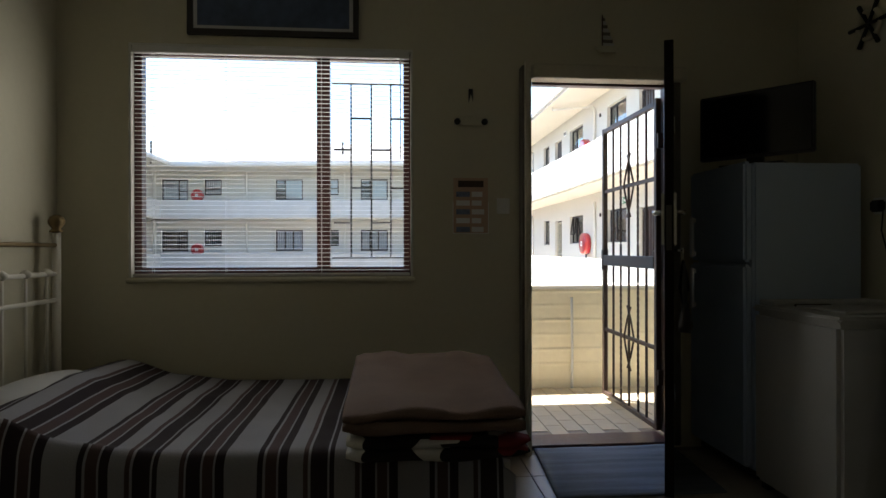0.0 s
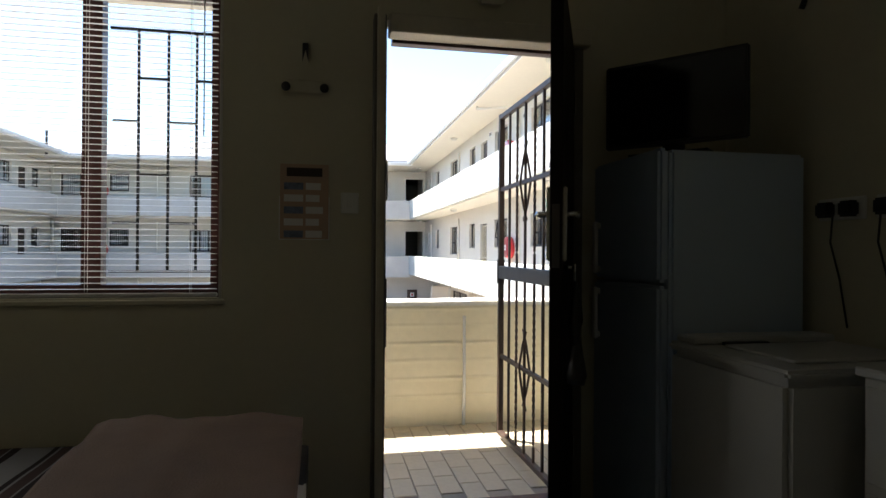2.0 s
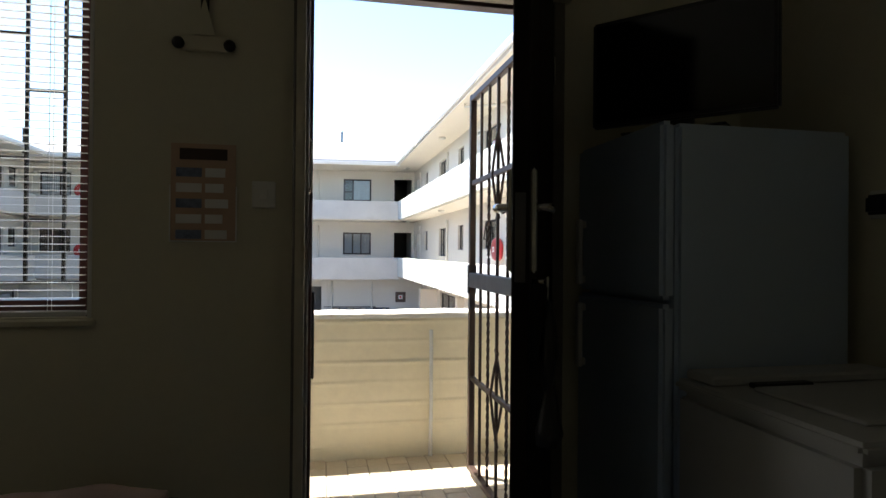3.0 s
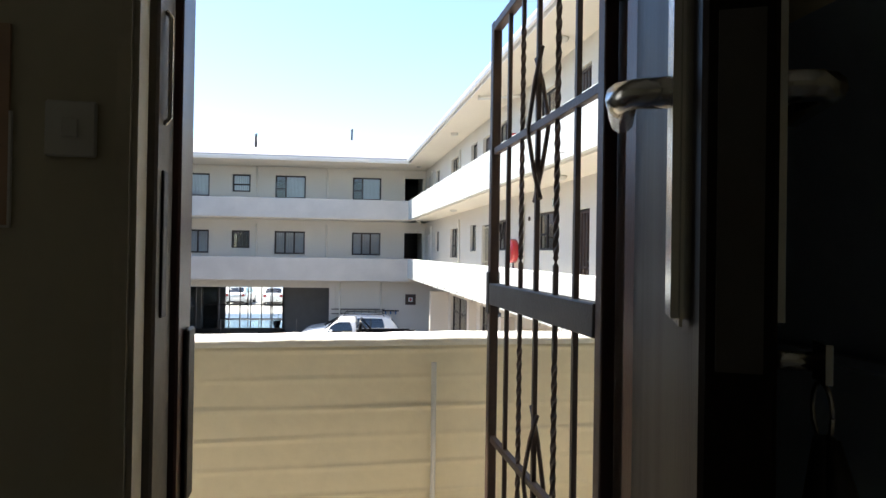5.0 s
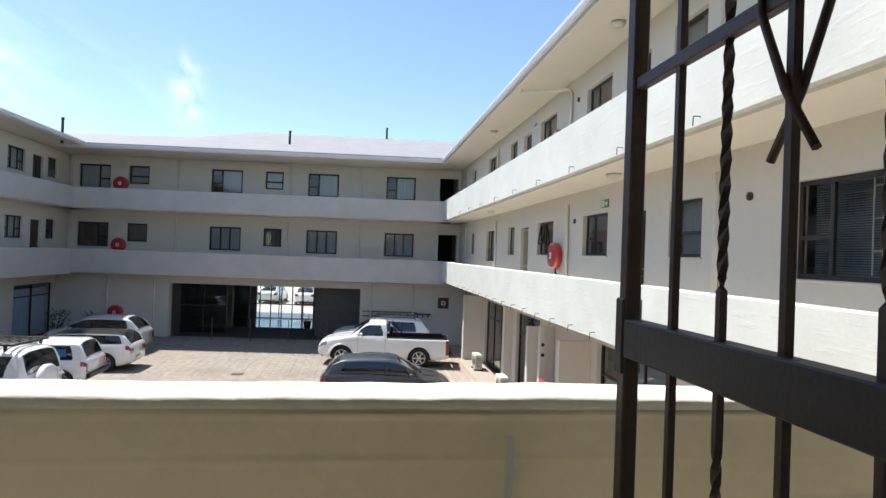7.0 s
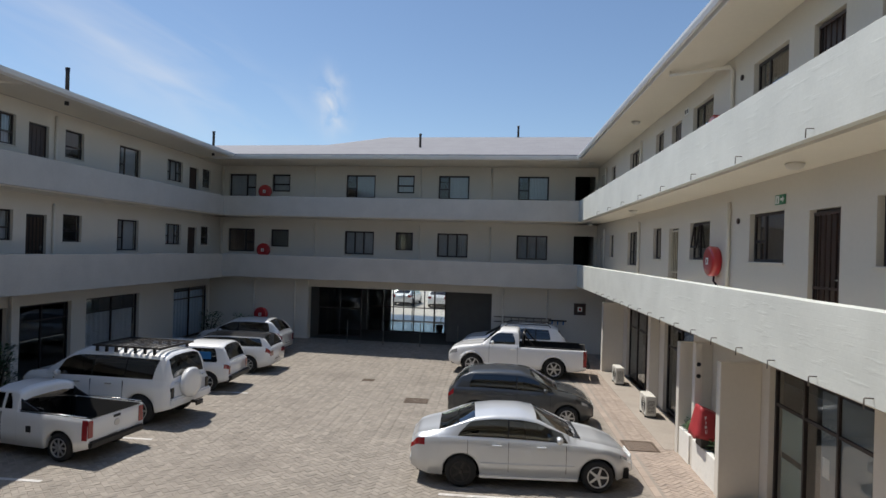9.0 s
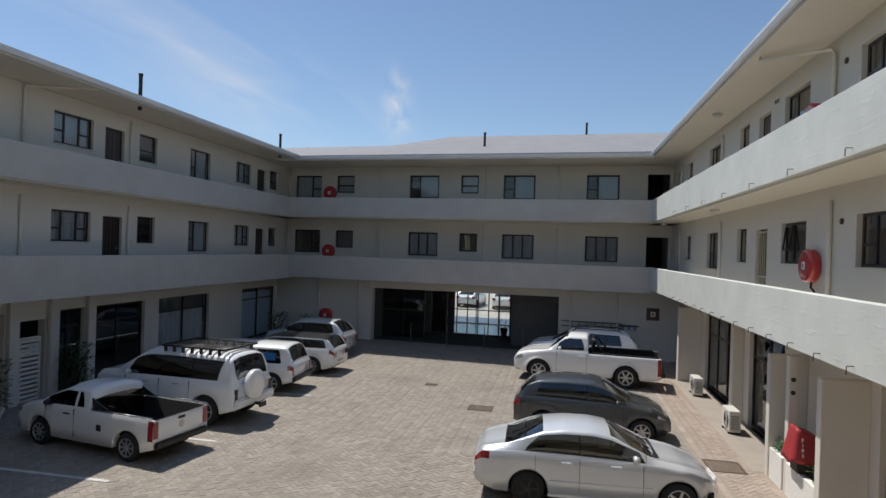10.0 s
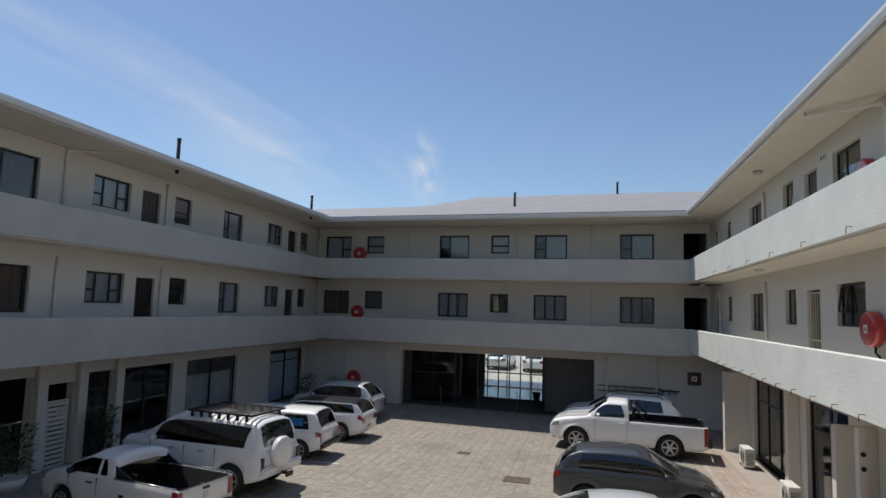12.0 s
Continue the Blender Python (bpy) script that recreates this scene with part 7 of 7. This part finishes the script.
for k in range(17):
    spout(RIGHT, -9.5 - k * 1.02, -1.115, 0.03)
for k in range(9):
    spout(RIGHT, -9.7 - k * 2.05, -1.115, 2.83)
for x, y, z, h in ((-2.1, 33.9, 6.28, 0.7), (2.77, 38.0, 7.62, 0.65), (-11.2, 21.6, 5.62, 0.82), (-11.2, 31.1, 5.62, 0.8)):
    bm = bmesh.new()
    tube(bm, [(x, y, z - 0.3), (x, y, z + h - 0.15), (x, y, z + h)], [0.06, 0.055, 0.07], 12)
    whole("vent_pipe", bm, M_BLACKIRON, "dark metal vent pipe standing on the roof", "vent pipe", group="roof vents")

# ---- court paving in herringbone ----
def herringbone(name, material, label, inside, L=0.22, W=0.11, z=G):
    verts, faces = [], []
    g = 0.005
    c45 = math.sqrt(0.5)
    rnd = random.Random(11)
    step = W
    for i in range(-260, 260):
        for j in range(-260, 260):
            m4 = (i - j) % 4
            if m4 == 0:
                a = (i * step, j * step, L, W)
            elif m4 == 2:
                a = ((i + 0) * step, (j - 1) * step, W, L)
            else:
                continue
            cx, cy = a[0] + a[2] / 2, a[1] + a[3] / 2
            X, Y = cx * c45 - cy * c45 - 1.5, cx * c45 + cy * c45 + 20.5
            if not inside(X, Y):
                continue
            dz = rnd.uniform(-0.003, 0.003)
            q = [(a[0] + g, a[1] + g), (a[0] + a[2] - g, a[1] + g), (a[0] + a[2] - g, a[1] + a[3] - g), (a[0] + g, a[1] + a[3] - g)]
            s = len(verts)
            for p, zz, sh in [(p, z - 0.005 + dz, 0) for p in q] + [(p, z + dz, 1) for p in q]:
                px, py = (p[0] + (cx - p[0]) * 0.05, p[1] + (cy - p[1]) * 0.05) if sh else p
                verts.append((px * c45 - py * c45 - 1.5, px * c45 + py * c45 + 20.5, zz))
            faces += [(s + 4, s + 5, s + 6, s + 7)] + [(s + e, s + (e + 1) % 4, s + 4 + (e + 1) % 4, s + 4 + e) for e in range(4)]
    me = bpy.data.meshes.new(name)
    me.from_pydata(verts, [], faces)
    me.materials.append(material)
    ob = new(name, me)
    return tagged(ob, label, "paving", "", "stuff")


whole("court_bed", boxes((-13.1, 6.7, 5.2, 34.5, G - 0.044, G - 0.006)), M_SAND, "sandy bed under the court paving", "ground", "structure")
herringbone("court_paving", M_PAVER, "pinkish grey paving bricks in herringbone", lambda x, y: -12.6 < x < 4.75 and 9.5 < y < 33.8)
herringbone("walk_paving", M_PAVER_R, "red-brown paving bricks along the shops", lambda x, y: 4.95 < x < 6.25 and 9.5 < y < 33.0)
bm = bmesh.new()
for k in range(48):
    box(bm, 4.78, 4.92, 9.6 + k * 0.5, 10.09 + k * 0.5, G - 0.005, G + 0.004)
tagged(whole("kerb_strip", bm, M_PAVER_R, "flush concrete edging between the pavings", "kerb", "structure"))
for a, b, c, d in ((0.78, 3.98, 15.5, 15.6), (-9.6, -6.5, 14.93, 15.03), (-7.0, -5.9, 17.55, 17.64), (-6.9, -5.6, 22.15, 22.24)):
    whole("painted_line", boxes((a, b, c, d, G + 0.0042, G + 0.0062)), M_LINE, "worn white painted parking line", "road marking", "structure")


whole("pavement_apron", boxes((5.72, 6.67, 18.96, 28.3, G - 0.03, G + 0.008), bevel=0.004), M_APRON, "smooth tan concrete apron before the shops", "pavement", "structure")


def grate(x, y, w, d):
    th = empty("drain_grate", "rusty iron drain grate set in the paving", "drain", pose(x, y, G + 0.004))
    part("frame", boxes((-w, w, -d, -d + 0.04, 0, 0.01), (-w, w, d - 0.04, d, 0, 0.01), (-w, -w + 0.04, -d + 0.04, d - 0.04, 0, 0.01), (w - 0.04, w, -d + 0.04, d - 0.04, 0, 0.01)), M_IRONGRATE, th)
    for k in range(15):
        xx = -w + 0.06 + k * (2 * w - 0.12) / 14
        part("bar", boxes((xx - 0.013, xx + 0.013, -d + 0.04, d - 0.04, 0.0, 0.008)), M_IRONGRATE, th)


grate(-0.5, 22.3, 0.35, 0.28)
grate(-2.45, 24.8, 0.2, 0.15)
grate(5.2, 19.1, 0.38, 0.38)


# ---- thin clouds high over the far roofs ----
def cloud(yaw, pitch, w, h, tilt, strength, seed, label):
    d = 900.0
    a, e = radians(yaw), radians(pitch)
    c = Vector((1.4 - d * math.sin(a) * math.cos(e), 5.3 + d * math.cos(a) * math.cos(e), 1.4 + d * math.sin(e)))
    m = bpy.data.materials.new("thin_white_cloud")
    m.use_nodes = True
    n, l = m.node_tree.nodes, m.node_tree.links
    n.remove(n["Principled BSDF"])
    out = n["Material Output"]
    co = n.new("ShaderNodeTexCoord")
    nz = n.new("ShaderNodeTexNoise")
    nz.inputs["Scale"].default_value, nz.inputs["Detail"].default_value, nz.inputs["Distortion"].default_value = 2.2, 8, 0.6
    mp = n.new("ShaderNodeMapping")
    mp.inputs["Location"].default_value, mp.inputs["Scale"].default_value = (seed, seed, 0), (0.35 * w / h, 1.5, 1.0) if w > h else (1.0, 1.4, 1.0)
    l.new(co.outputs["Generated"], mp.inputs[0])
    l.new(mp.outputs[0], nz.inputs["Vector"])
    gr = n.new("ShaderNodeTexGradient")
    gr.gradient_type = "QUADRATIC_SPHERE"
    gm = n.new("ShaderNodeMapping")
    gm.inputs["Location"].default_value, gm.inputs["Scale"].default_value = (-1, -1, 0), (2, 2, 0)
    l.new(co.outputs["Generated"], gm.inputs[0])
    l.new(gm.outputs[0], gr.inputs[0])
    rg = n.new("ShaderNodeMapRange")
    rg.inputs["From Min"].default_value, rg.inputs["From Max"].default_value = 0.4, 0.9
    l.new(nz.outputs[0], rg.inputs[0])
    mu = n.new("ShaderNodeMath")
    mu.operation = "MULTIPLY"
    l.new(rg.outputs[0], mu.inputs[0])
    l.new(gr.outputs[0], mu.inputs[1])
    mv = n.new("ShaderNodeMath")
    mv.operation, mv.use_clamp = "MULTIPLY", True
    mv.inputs[1].default_value = strength
    l.new(mu.outputs[0], mv.inputs[0])
    em, tr, mx = n.new("ShaderNodeEmission"), n.new("ShaderNodeBsdfTransparent"), n.new("ShaderNodeMixShader")
    em.inputs[0].default_value, em.inputs[1].default_value = (1.0, 0.98, 0.95, 1), 0.95
    l.new(mv.outputs[0], mx.inputs[0])
    l.new(tr.outputs[0], mx.inputs[1])
    l.new(em.outputs[0], mx.inputs[2])
    l.new(mx.outputs[0], out.inputs[0])
    bm = bmesh.new()
    v = [bm.verts.new(p) for p in ((-w, -h, 0), (w, -h, 0), (w, h, 0), (-w, h, 0))]
    bm.faces.new(v)
    ob = whole("backdrop_cloud", bm, m, label, "cloud", "structure", m=look(c, (1.4, 5.3, 1.4), tilt) @ pose(0, 0, 0, 0, 180))
    ob.visible_shadow = False


cloud(15.6, 13.2, 40, 75, -14, 1.9, 3.3, "small white wisp of cloud in the blue sky")
cloud(34.0, 16.0, 560, 120, 20, 1.1, 8.1, "long thin streak of white cloud in the blue sky")
